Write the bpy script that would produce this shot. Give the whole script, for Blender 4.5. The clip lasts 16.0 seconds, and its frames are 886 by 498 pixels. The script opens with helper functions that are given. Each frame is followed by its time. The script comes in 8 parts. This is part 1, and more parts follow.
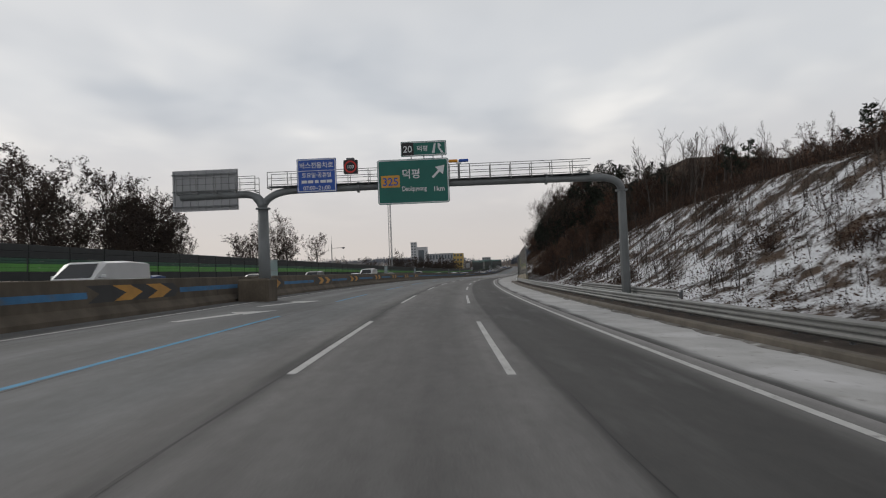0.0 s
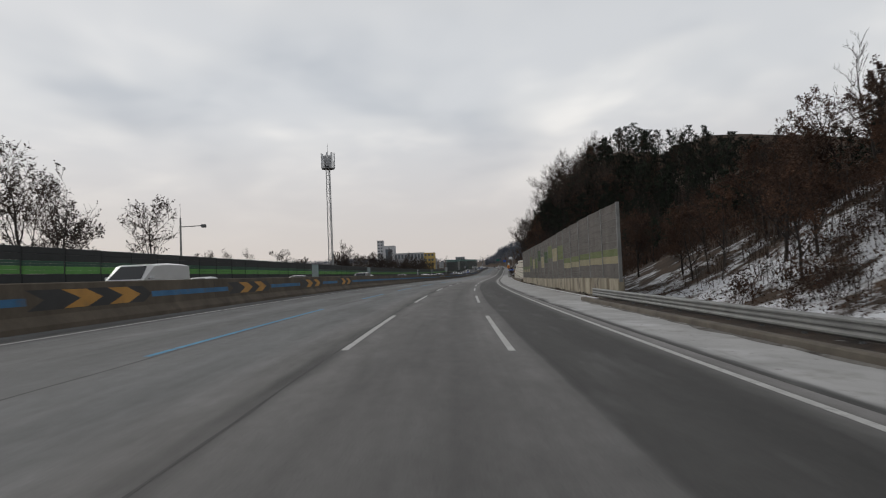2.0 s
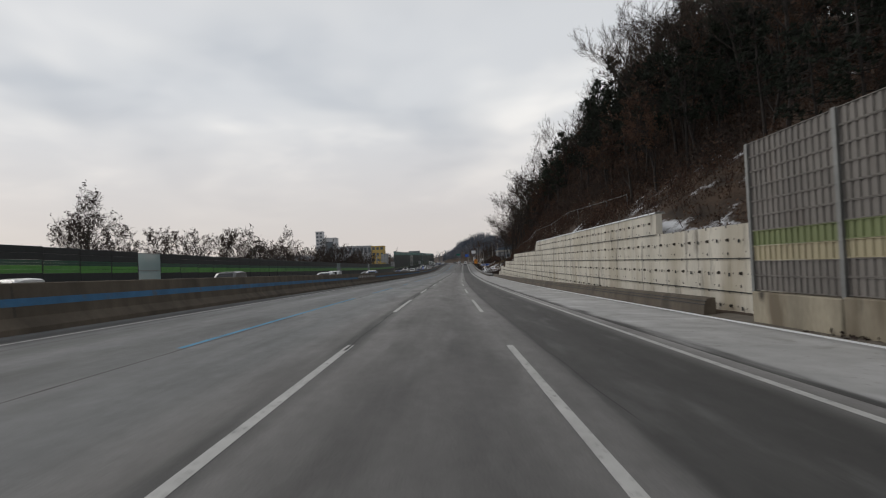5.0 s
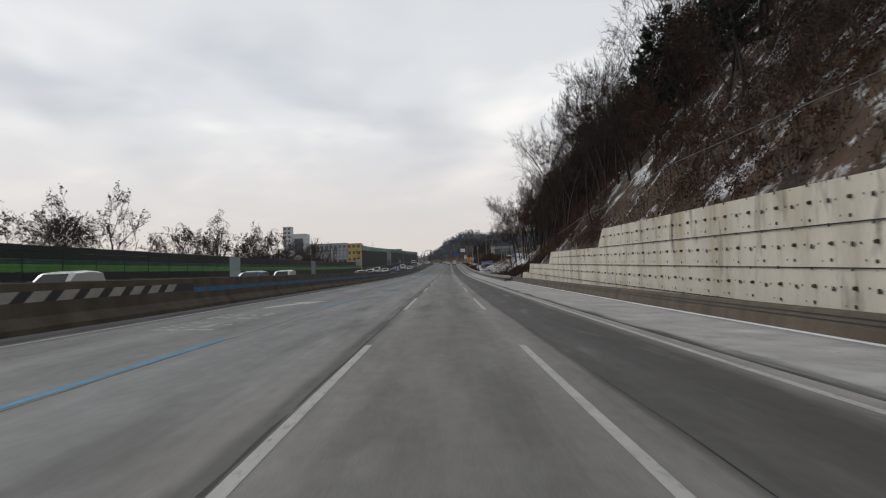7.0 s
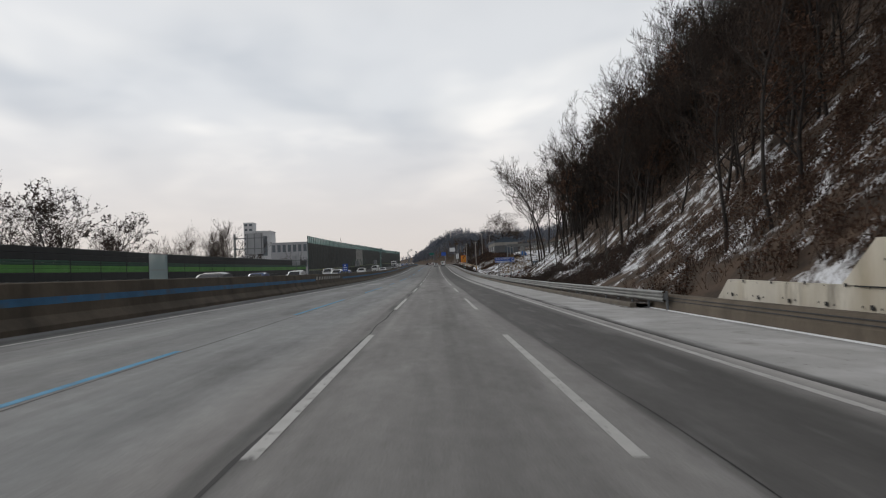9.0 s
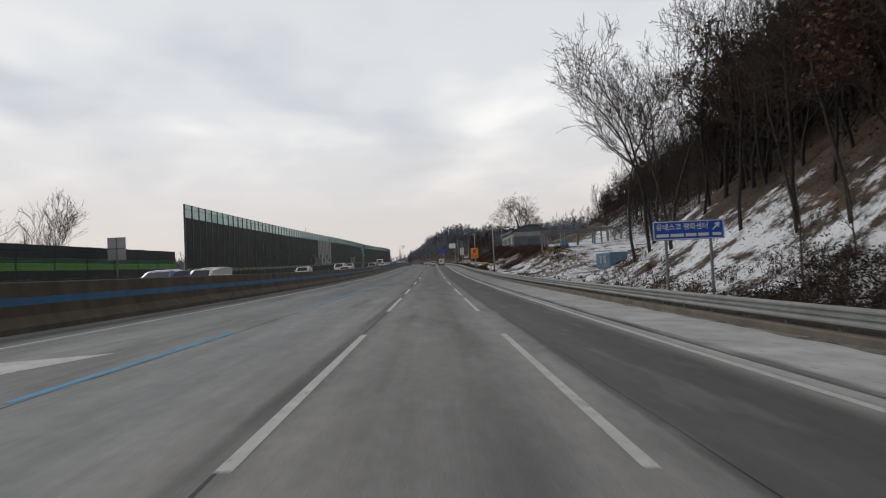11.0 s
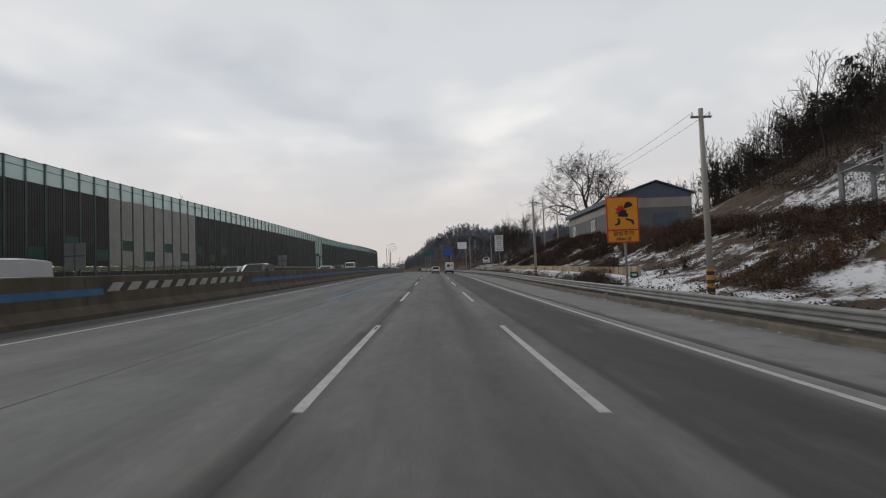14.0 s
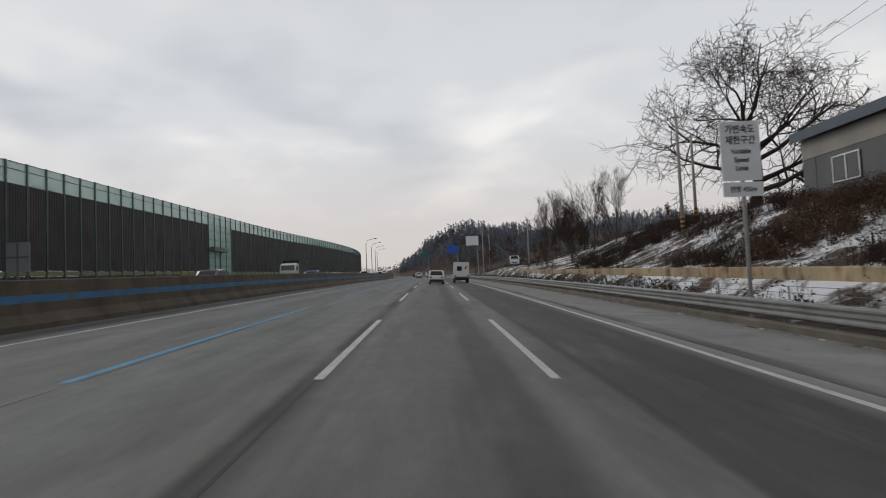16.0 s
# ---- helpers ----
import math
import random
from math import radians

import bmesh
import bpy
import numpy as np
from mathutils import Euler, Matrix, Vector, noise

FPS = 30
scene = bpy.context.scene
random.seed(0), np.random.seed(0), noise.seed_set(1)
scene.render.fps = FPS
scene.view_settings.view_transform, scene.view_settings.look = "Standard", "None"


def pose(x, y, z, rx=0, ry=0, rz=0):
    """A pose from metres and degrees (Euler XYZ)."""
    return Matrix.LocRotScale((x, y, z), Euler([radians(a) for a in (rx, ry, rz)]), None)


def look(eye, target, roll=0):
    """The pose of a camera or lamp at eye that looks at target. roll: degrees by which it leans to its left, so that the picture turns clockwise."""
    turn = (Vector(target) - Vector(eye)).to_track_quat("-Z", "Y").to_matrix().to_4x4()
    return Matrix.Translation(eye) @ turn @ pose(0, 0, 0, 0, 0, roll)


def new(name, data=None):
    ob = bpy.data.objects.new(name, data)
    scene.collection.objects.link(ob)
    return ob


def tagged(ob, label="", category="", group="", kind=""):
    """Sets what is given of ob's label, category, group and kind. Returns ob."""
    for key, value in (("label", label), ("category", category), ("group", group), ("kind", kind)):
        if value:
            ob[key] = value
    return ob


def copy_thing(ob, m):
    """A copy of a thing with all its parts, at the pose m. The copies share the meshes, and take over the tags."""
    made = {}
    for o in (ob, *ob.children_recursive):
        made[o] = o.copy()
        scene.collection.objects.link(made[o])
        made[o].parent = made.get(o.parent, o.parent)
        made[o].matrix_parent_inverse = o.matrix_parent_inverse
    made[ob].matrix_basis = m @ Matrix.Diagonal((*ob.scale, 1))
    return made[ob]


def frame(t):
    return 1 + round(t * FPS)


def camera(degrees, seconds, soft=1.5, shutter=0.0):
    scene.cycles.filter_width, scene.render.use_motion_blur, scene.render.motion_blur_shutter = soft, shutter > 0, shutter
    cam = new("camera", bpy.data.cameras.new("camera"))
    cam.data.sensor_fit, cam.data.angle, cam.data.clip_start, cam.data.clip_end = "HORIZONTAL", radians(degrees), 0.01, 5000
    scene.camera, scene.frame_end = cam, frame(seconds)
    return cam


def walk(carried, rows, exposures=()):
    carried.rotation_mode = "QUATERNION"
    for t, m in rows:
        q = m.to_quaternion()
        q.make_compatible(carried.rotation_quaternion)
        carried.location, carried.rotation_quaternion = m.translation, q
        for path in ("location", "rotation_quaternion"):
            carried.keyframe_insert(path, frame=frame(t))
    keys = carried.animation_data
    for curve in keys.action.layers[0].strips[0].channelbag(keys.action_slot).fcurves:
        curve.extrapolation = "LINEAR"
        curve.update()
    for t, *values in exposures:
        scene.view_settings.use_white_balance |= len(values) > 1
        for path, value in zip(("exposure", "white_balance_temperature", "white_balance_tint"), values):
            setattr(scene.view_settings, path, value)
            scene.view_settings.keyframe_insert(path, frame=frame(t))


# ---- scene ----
cam = camera(74.8, 16.0, soft=1.1, shutter=0.1)
PATH = [
    (0.0, pose(0.058, 0.003, 1.586, 92.170, 2.254, -3.615)),
    (0.5, pose(0.998, 15.377, 1.558, 92.118, 2.112, -4.263)),
    (1.0, pose(2.146, 30.743, 1.527, 92.135, 2.134, -5.243)),
    (1.5, pose(3.570, 46.090, 1.491, 92.174, 2.220, -5.992)),
    (2.0, pose(5.244, 61.399, 1.446, 92.171, 2.400, -6.488)),
    (2.5, pose(7.162, 76.673, 1.392, 92.125, 2.584, -7.235)),
    (3.0, pose(9.316, 91.953, 1.320, 92.061, 2.544, -8.354)),
    (3.5, pose(11.713, 107.242, 1.222, 91.886, 2.452, -9.423)),
    (4.0, pose(14.281, 122.543, 1.106, 91.794, 2.463, -10.059)),
    (4.5, pose(16.974, 137.808, 0.974, 91.724, 2.491, -10.501)),
    (5.0, pose(19.759, 153.047, 0.835, 91.674, 2.504, -10.878)),
    (5.5, pose(22.654, 168.253, 0.693, 91.638, 2.500, -11.234)),
    (6.0, pose(25.630, 183.425, 0.547, 91.610, 2.465, -11.555)),
    (6.5, pose(28.687, 198.558, 0.397, 91.620, 2.407, -11.886)),
    (7.0, pose(31.822, 213.656, 0.254, 91.704, 2.429, -12.312)),
    (7.5, pose(35.052, 228.743, 0.117, 91.725, 2.498, -12.641)),
    (8.0, pose(38.352, 243.765, -0.004, 91.867, 2.484, -12.961)),
    (8.5, pose(41.720, 258.751, -0.107, 91.917, 2.469, -13.306)),
    (9.0, pose(45.113, 273.718, -0.200, 91.903, 2.467, -13.639)),
    (9.5, pose(48.521, 288.669, -0.281, 91.865, 2.465, -13.903)),
    (10.0, pose(51.933, 303.601, -0.351, 91.838, 2.489, -14.067)),
    (10.5, pose(55.336, 318.520, -0.409, 91.855, 2.562, -14.100)),
    (11.0, pose(58.717, 333.428, -0.444, 91.931, 2.659, -13.972)),
    (11.5, pose(62.064, 348.294, -0.455, 92.023, 2.693, -13.880)),
    (12.0, pose(65.383, 363.145, -0.425, 92.186, 2.651, -13.808)),
    (12.5, pose(68.724, 378.063, -0.355, 92.313, 2.555, -13.745)),
    (13.0, pose(72.115, 393.057, -0.251, 92.437, 2.376, -13.798)),
    (13.5, pose(75.569, 408.168, -0.110, 92.514, 2.251, -13.800)),
    (14.0, pose(79.074, 423.379, 0.074, 92.701, 2.224, -13.902)),
    (14.5, pose(82.632, 438.735, 0.303, 92.844, 2.363, -14.016)),
    (15.0, pose(86.219, 454.191, 0.579, 92.923, 2.488, -14.122)),
    (15.5, pose(89.832, 469.732, 0.893, 92.972, 2.570, -14.108)),
    (16.0, pose(93.456, 485.328, 1.231, 93.028, 2.542, -13.967)),
]
walk(cam, PATH, ((0.0, -0.08), (4.5, -0.06), (6.5, 0.1), (11.5, 0.1), (13.0, 0.0), (16.0, -0.02)))


# ---- world and light ----
def world_sky():
    w = bpy.data.worlds.new("overcast_sky")
    scene.world = w
    w.use_nodes = True
    nt = w.node_tree
    N, L = nt.nodes, nt.links
    N.clear()
    out = N.new("ShaderNodeOutputWorld")
    bg = N.new("ShaderNodeBackground")
    sky = N.new("ShaderNodeTexSky")
    sky.sky_type = "NISHITA"
    sky.sun_disc = False
    sky.sun_elevation, sky.sun_rotation = radians(34), radians(-38)
    dim = N.new("ShaderNodeVectorMath")
    dim.operation = "SCALE"
    dim.inputs["Scale"].default_value = 0.09
    L.new(sky.outputs["Color"], dim.inputs[0])
    co = N.new("ShaderNodeTexCoord")
    # cloud deck: the view direction carried up to a flat layer
    sep = N.new("ShaderNodeSeparateXYZ")
    L.new(co.outputs["Generated"], sep.inputs[0])
    up = N.new("ShaderNodeMath")
    up.operation = "MAXIMUM"
    up.inputs[1].default_value = 0.0
    L.new(sep.outputs["Z"], up.inputs[0])
    add = N.new("ShaderNodeMath")
    add.operation = "ADD"
    add.inputs[1].default_value = 0.22
    L.new(up.outputs[0], add.inputs[0])
    div = N.new("ShaderNodeVectorMath")
    div.operation = "DIVIDE"
    cmb = N.new("ShaderNodeCombineXYZ")
    for k in range(3):
        L.new(add.outputs[0], cmb.inputs[k])
    L.new(co.outputs["Generated"], div.inputs[0])
    L.new(cmb.outputs[0], div.inputs[1])

    def cloud(scale, detail, offset, lo, hi):
        mp = N.new("ShaderNodeMapping")
        mp.inputs["Location"].default_value = offset
        mp.inputs["Scale"].default_value = (1.0, 1.0, 0.25)
        L.new(div.outputs[0], mp.inputs[0])
        n = N.new("ShaderNodeTexNoise")
        n.inputs["Scale"].default_value = scale
        n.inputs["Detail"].default_value = detail
        n.inputs["Roughness"].default_value = 0.5
        n.inputs["Distortion"].default_value = 0.2
        L.new(mp.outputs[0], n.inputs["Vector"])
        r = N.new("ShaderNodeMapRange")
        r.interpolation_type = "SMOOTHSTEP"
        r.inputs["From Min"].default_value, r.inputs["From Max"].default_value = lo, hi
        L.new(n.outputs["Fac"], r.inputs["Value"])
        return r.outputs[0]

    def mix(fac, a, b):
        m = N.new("ShaderNodeMix")
        m.data_type = "RGBA"
        for value, socket in ((fac, m.inputs[0]), (a, m.inputs[6]), (b, m.inputs[7])):
            if hasattr(value, "is_linked"):
                L.new(value, socket)
            else:
                socket.default_value = value
        return m.outputs[2]

    big = cloud(1.1, 3, (0.3, 0.2, 0.0), 0.36, 0.62)
    fine = cloud(2.3, 3, (1.7, 0.4, 0.0), 0.32, 0.74)
    deck = mix(big, (0.55, 0.58, 0.62, 1), (1.0, 0.98, 0.945, 1))
    deck = mix(fine, (0.71, 0.725, 0.745, 1), deck)
    # a paler, warmer band low over the land
    low = N.new("ShaderNodeMapRange")
    low.interpolation_type = "SMOOTHSTEP"
    low.inputs["From Min"].default_value, low.inputs["From Max"].default_value = 0.02, 0.30
    L.new(up.outputs[0], low.inputs["Value"])
    deck = mix(low.outputs[0], (0.67, 0.62, 0.60, 1), deck)
    # cloud darkened towards the zenith, mostly out of view, to dim the ground
    high = N.new("ShaderNodeMapRange")
    high.interpolation_type = "SMOOTHSTEP"
    high.inputs["From Min"].default_value, high.inputs["From Max"].default_value = 0.36, 0.85
    L.new(up.outputs[0], high.inputs["Value"])
    deck = mix(high.outputs[0], deck, (0.27, 0.27, 0.272, 1))
    deck = mix(0.93, dim.outputs[0], deck)
    L.new(deck, bg.inputs["Color"])
    bg.inputs["Strength"].default_value = 1.0
    L.new(bg.outputs[0], out.inputs["Surface"])


world_sky()
sun = new("sun", bpy.data.lights.new("sun", "SUN"))
sun.data.energy, sun.data.angle, sun.data.color = 0.8, radians(30), (1.0, 0.96, 0.9)
sun.matrix_world = look((0, 0, 0), (0.51, -0.65, -0.56))
scene.view_settings.exposure = 0.0

# The road's axis (the middle of the lane that is driven), a knot every 30 m: x, y, z.
ROAD0, STEP = -90.0, 30.0
ROAD = np.array([
    (-3.89, -89.89, 0.13),
    (-3.16, -59.90, 0.07),
    (-2.19, -29.92, 0.02),
    (-0.75, 0.05, -0.03),
    (1.38, 29.97, -0.09),
    (4.43, 59.82, -0.17),
    (8.38, 89.55, -0.29),
    (13.12, 119.18, -0.49),
    (18.51, 148.69, -0.76),
    (24.33, 178.12, -1.04),
    (30.45, 207.49, -1.34),
    (36.83, 236.80, -1.60),
    (43.39, 266.08, -1.80),
    (50.02, 295.33, -1.96),
    (56.69, 324.58, -2.07),
    (63.36, 353.83, -2.10),
    (70.03, 383.08, -1.98),
    (76.71, 412.33, -1.72),
    (83.41, 441.57, -1.30),
    (90.12, 470.81, -0.74),
    (96.86, 500.04, -0.11),
    (103.61, 529.27, 0.41),
    (110.36, 558.50, 0.82),
    (117.10, 587.74, 1.16),
    (123.85, 616.97, 1.52),
    (129.93, 646.34, 1.91),
    (135.35, 675.85, 2.30),
    (140.09, 705.47, 2.69),
    (144.16, 735.19, 3.08),
    (147.56, 765.00, 3.47),
    (150.27, 794.88, 3.86),
    (152.32, 824.81, 4.25),
    (153.67, 854.78, 4.52),
    (154.35, 884.77, 4.71),
    (154.36, 914.77, 4.81),
    (153.67, 944.76, 4.83),
    (152.31, 974.73, 4.76),
    (150.26, 1004.66, 4.62),
])


from mathutils.bvhtree import BVHTree


def axis(s):
    """The road's axis at s metres: place and the level unit vector ahead."""
    k = (s - ROAD0) / STEP
    i = min(max(int(math.floor(k)), 1), len(ROAD) - 3)
    t = k - i
    a, b, c, d = ROAD[i - 1], ROAD[i], ROAD[i + 1], ROAD[i + 2]
    if t < -1 or t > 1:
        e = c - b if t > 1 else ROAD[1] - ROAD[0]
        p = c + e * (t - 1) if t > 1 else b + e * t
        if t > 1:
            p[2] = c[2]
        return p, Vector((e[0], e[1], 0)).normalized()
    p = 0.5 * (2 * b + (c - a) * t + (2 * a - 5 * b + 4 * c - d) * t * t + (3 * b - a - 3 * c + d) * t**3)
    v = 0.5 * ((c - a) + 2 * (2 * a - 5 * b + 4 * c - d) * t + 3 * (3 * b - a - 3 * c + d) * t * t)
    return p, Vector((v[0], v[1], 0)).normalized()


CROSS = 0.042  # the carriageway falls to the right


def at(s, u, h=0.0):
    """The place s metres along the road, u metres to the right of its axis, h metres over the axis."""
    p, e = axis(s)
    return Vector((p[0] + u * e.y, p[1] - u * e.x, p[2] + h))


def fall(u):
    """The paved surface's height over the axis."""
    return -CROSS * max(min(u, 10.0), -10.6)


def spot(s, u, h=0.0, turn=0.0):
    """A pose whose x points right across the road, y along it and z up; turn in degrees to the left."""
    p, e = axis(s)
    yaw = math.degrees(math.atan2(-e.x, e.y))
    q = at(s, u, h)
    return pose(q.x, q.y, q.z, 0, 0, yaw + turn)


# ---- meshes ----
def mesh_of(name, verts, faces, material, smooth=False):
    me = bpy.data.meshes.new(name)
    me.from_pydata([tuple(v) for v in verts], [], faces)
    if material is not None:
        me.materials.append(material)
    if smooth:
        me.polygons.foreach_set("use_smooth", [True] * len(me.polygons))
    me.update()
    return me


def mesh_bm(name, bm, material, smooth=False):
    bmesh.ops.recalc_face_normals(bm, faces=bm.faces)
    me = bpy.data.meshes.new(name)
    bm.to_mesh(me)
    bm.free()
    for m in material if isinstance(material, (list, tuple)) else [material]:
        me.materials.append(m)
    if smooth:
        me.polygons.foreach_set("use_smooth", [True] * len(me.polygons))
    return me


def part(name, bm, material, parent, label="", smooth=False):
    """Links a bmesh or a mesh as one mesh object under a thing or a part."""
    me = bm if isinstance(bm, bpy.types.Mesh) else mesh_bm(name, bm, material, smooth)
    ob = new(name, me)
    ob.parent = parent
    if label:
        ob["label"] = label
    return ob


def thing(name, m, label, category, group="", kind=""):
    ob = new(name)
    ob.empty_display_size = 0.2
    ob.matrix_world = m
    return tagged(ob, label, category, group, kind)


def box(bm, x0, x1, y0, y1, z0, z1, bevel=0.0, mat=0):
    made = bmesh.ops.create_cube(bm, size=1.0)["verts"]
    for v in made:
        v.co = Vector(((x0 + x1) / 2 + v.co.x * (x1 - x0), (y0 + y1) / 2 + v.co.y * (y1 - y0), (z0 + z1) / 2 + v.co.z * (z1 - z0)))
    faces = {f for v in made for f in v.link_faces}
    for f in faces:
        f.material_index = mat
    if bevel > 0:
        edges = list({e for v in made for e in v.link_edges})
        bmesh.ops.bevel(bm, geom=edges, offset=bevel, segments=1, affect="EDGES", profile=0.5)
    return bm


def boxed(*a, bevel=0.0):
    return box(bmesh.new(), *a, bevel=bevel)


def tube(bm, pts, radii, sides=8, cap=True):
    """A tapered tube along points."""
    rings = []
    n = len(pts)
    pts = [Vector(p) for p in pts]
    for i, p in enumerate(pts):
        d = (pts[min(i + 1, n - 1)] - pts[max(i - 1, 0)]).normalized()
        ref = Vector((0, 0, 1)) if abs(d.z) < 0.9 else Vector((1, 0, 0))
        a = d.cross(ref).normalized()
        b = d.cross(a)
        r = radii[i] if hasattr(radii, "__len__") else radii
        rings.append([bm.verts.new(p + r * (math.cos(2 * math.pi * k / sides) * a + math.sin(2 * math.pi * k / sides) * b)) for k in range(sides)])
    for q, w in zip(rings, rings[1:]):
        for k in range(sides):
            bm.faces.new((q[k], q[(k + 1) % sides], w[(k + 1) % sides], w[k]))
    if cap:
        bm.faces.new(rings[0][::-1])
        bm.faces.new(rings[-1])
    return bm


def extrude_profile(bm, profile, y0, y1, closed=True, mat=0):
    """A profile of (x, z) points drawn out along y."""
    a = [bm.verts.new((x, y0, z)) for x, z in profile]
    b = [bm.verts.new((x, y1, z)) for x, z in profile]
    n = len(profile)
    for k in range(n if closed else n - 1):
        f = bm.faces.new((a[k], a[(k + 1) % n], b[(k + 1) % n], b[k]))
        f.material_index = mat
    if closed:
        bm.faces.new(a[::-1]).material_index = mat
        bm.faces.new(b).material_index = mat
    return bm


def sweep(name, profile, s0, s1, material, step=5.0, closed=True, smooth=False):
    """A mesh in world coordinates: a profile of (u, h) points swept along the road."""
    n = max(2, int(math.ceil((s1 - s0) / step)) + 1)
    verts, faces, m = [], [], len(profile)
    for i in range(n):
        s = s0 + (s1 - s0) * i / (n - 1)
        verts += [at(s, u, h) for u, h in profile]
    for i in range(n - 1):
        for k in range(m if closed else m - 1):
            a, b = i * m + k, i * m + (k + 1) % m
            faces.append((a, b, b + m, a + m))
    if closed:
        faces += [tuple(range(m))[::-1], tuple(range((n - 1) * m, n * m))]
    return mesh_of(name, verts, faces, material, smooth)



# ---- lettering, made while the scene is still empty ----
TEXT = {}
for text, align in (
    ("07:00~21:00", "CENTER"),
    ("100", "CENTER"),
    ("1km", "LEFT"),
    ("20", "CENTER"),
    ("325", "CENTER"),
    ("500m 앞", "CENTER"),
    ("Deokpyeong", "LEFT"),
    ("Limit", "CENTER"),
    ("Speed", "CENTER"),
    ("Variable", "CENTER"),
    ("가변속도", "CENTER"),
    ("결빙주의", "CENTER"),
    ("덕평", "LEFT"),
    ("버스전용차로", "CENTER"),
    ("유네스코 평화센터", "LEFT"),
    ("전방 450m", "CENTER"),
    ("제한구간", "CENTER"),
    ("토요일·공휴일", "CENTER"),
):
    curve = bpy.data.curves.new("lettering", "FONT")
    curve.body, curve.size, curve.align_x, curve.extrude, curve.offset = text, 1.0, align, 0.004, 0.012
    tmp = bpy.data.objects.new("lettering", curve)
    scene.collection.objects.link(tmp)
    TEXT[text, align] = bpy.data.meshes.new_from_object(tmp.evaluated_get(bpy.context.evaluated_depsgraph_get()))
    bpy.data.objects.remove(tmp)
    bpy.data.curves.remove(curve)
    TEXT[text, align].materials.clear()

# ---- materials ----
def mat(name, base, rough=0.8, metal=0.0, var=0.15, scale=3.0, fine=40.0, bump=0.1, tint=None, spots=None, streak=0.0, rnd=0.0, spec=0.5):
    """A surface with its colour varied at two scales and a fine relief. spots: (colour, scale, low, high); streak: how far the
    pattern is drawn out upwards; rnd: how much the shade varies from object to object."""
    m = bpy.data.materials.new(name)
    m.use_nodes = True
    nt = m.node_tree
    N, L = nt.nodes, nt.links
    b = N["Principled BSDF"]
    b.inputs["Roughness"].default_value = rough
    b.inputs["Metallic"].default_value = metal
    b.inputs["Specular IOR Level"].default_value = spec
    geo = N.new("ShaderNodeNewGeometry")
    mp = N.new("ShaderNodeMapping")
    L.new(geo.outputs["Position"], mp.inputs[0])
    mp.inputs["Scale"].default_value = (1, 1, 1 - streak)

    def noise_at(sc, det, lo, hi):
        n = N.new("ShaderNodeTexNoise")
        n.inputs["Scale"].default_value, n.inputs["Detail"].default_value = sc, det
        L.new(mp.outputs[0], n.inputs["Vector"])
        r = N.new("ShaderNodeMapRange")
        r.inputs["From Min"].default_value, r.inputs["From Max"].default_value = lo, hi
        L.new(n.outputs["Fac"], r.inputs["Value"])
        return r.outputs[0], n.outputs["Fac"]

    def mix(fac, a, c, mode="MIX"):
        x = N.new("ShaderNodeMix")
        x.data_type, x.blend_type = "RGBA", mode
        for value, socket in ((fac, x.inputs[0]), (a, x.inputs[6]), (c, x.inputs[7])):
            if hasattr(value, "is_linked"):
                L.new(value, socket)
            else:
                socket.default_value = value
        return x.outputs[2]

    lo = tuple(c * (1 - var) for c in base) + (1,)
    hi = tuple(min(1, c * (1 + var)) for c in (tint or base)) + (1,)
    a, _ = noise_at(scale, 4, 0.3, 0.7)
    col = mix(a, lo, hi)
    g, graw = noise_at(fine, 3, 0.25, 0.75)
    col = mix(g, col, mix(1.0, col, (1 - var * 0.8,) * 3 + (1,), "MULTIPLY"))
    if spots:
        for sc_col, sc, l0, h0 in spots if isinstance(spots, list) else [spots]:
            f, _ = noise_at(sc, 6, l0, h0)
            col = mix(f, col, sc_col + (1,))
    if rnd:
        oi = N.new("ShaderNodeObjectInfo")
        r = N.new("ShaderNodeMapRange")
        r.inputs["To Min"].default_value, r.inputs["To Max"].default_value = 1 - rnd, 1 + rnd
        L.new(oi.outputs["Random"], r.inputs["Value"])
        sc = N.new("ShaderNodeVectorMath")
        sc.operation = "SCALE"
        L.new(col, sc.inputs[0])
        L.new(r.outputs[0], sc.inputs["Scale"])
        col = sc.outputs[0]
    L.new(col, b.inputs["Base Color"])
    if bump:
        bp = N.new("ShaderNodeBump")
        bp.inputs["Strength"].default_value, bp.inputs["Distance"].default_value = bump, 0.02
        L.new(graw, bp.inputs["Height"])
        L.new(bp.outputs[0], b.inputs["Normal"])
    return m


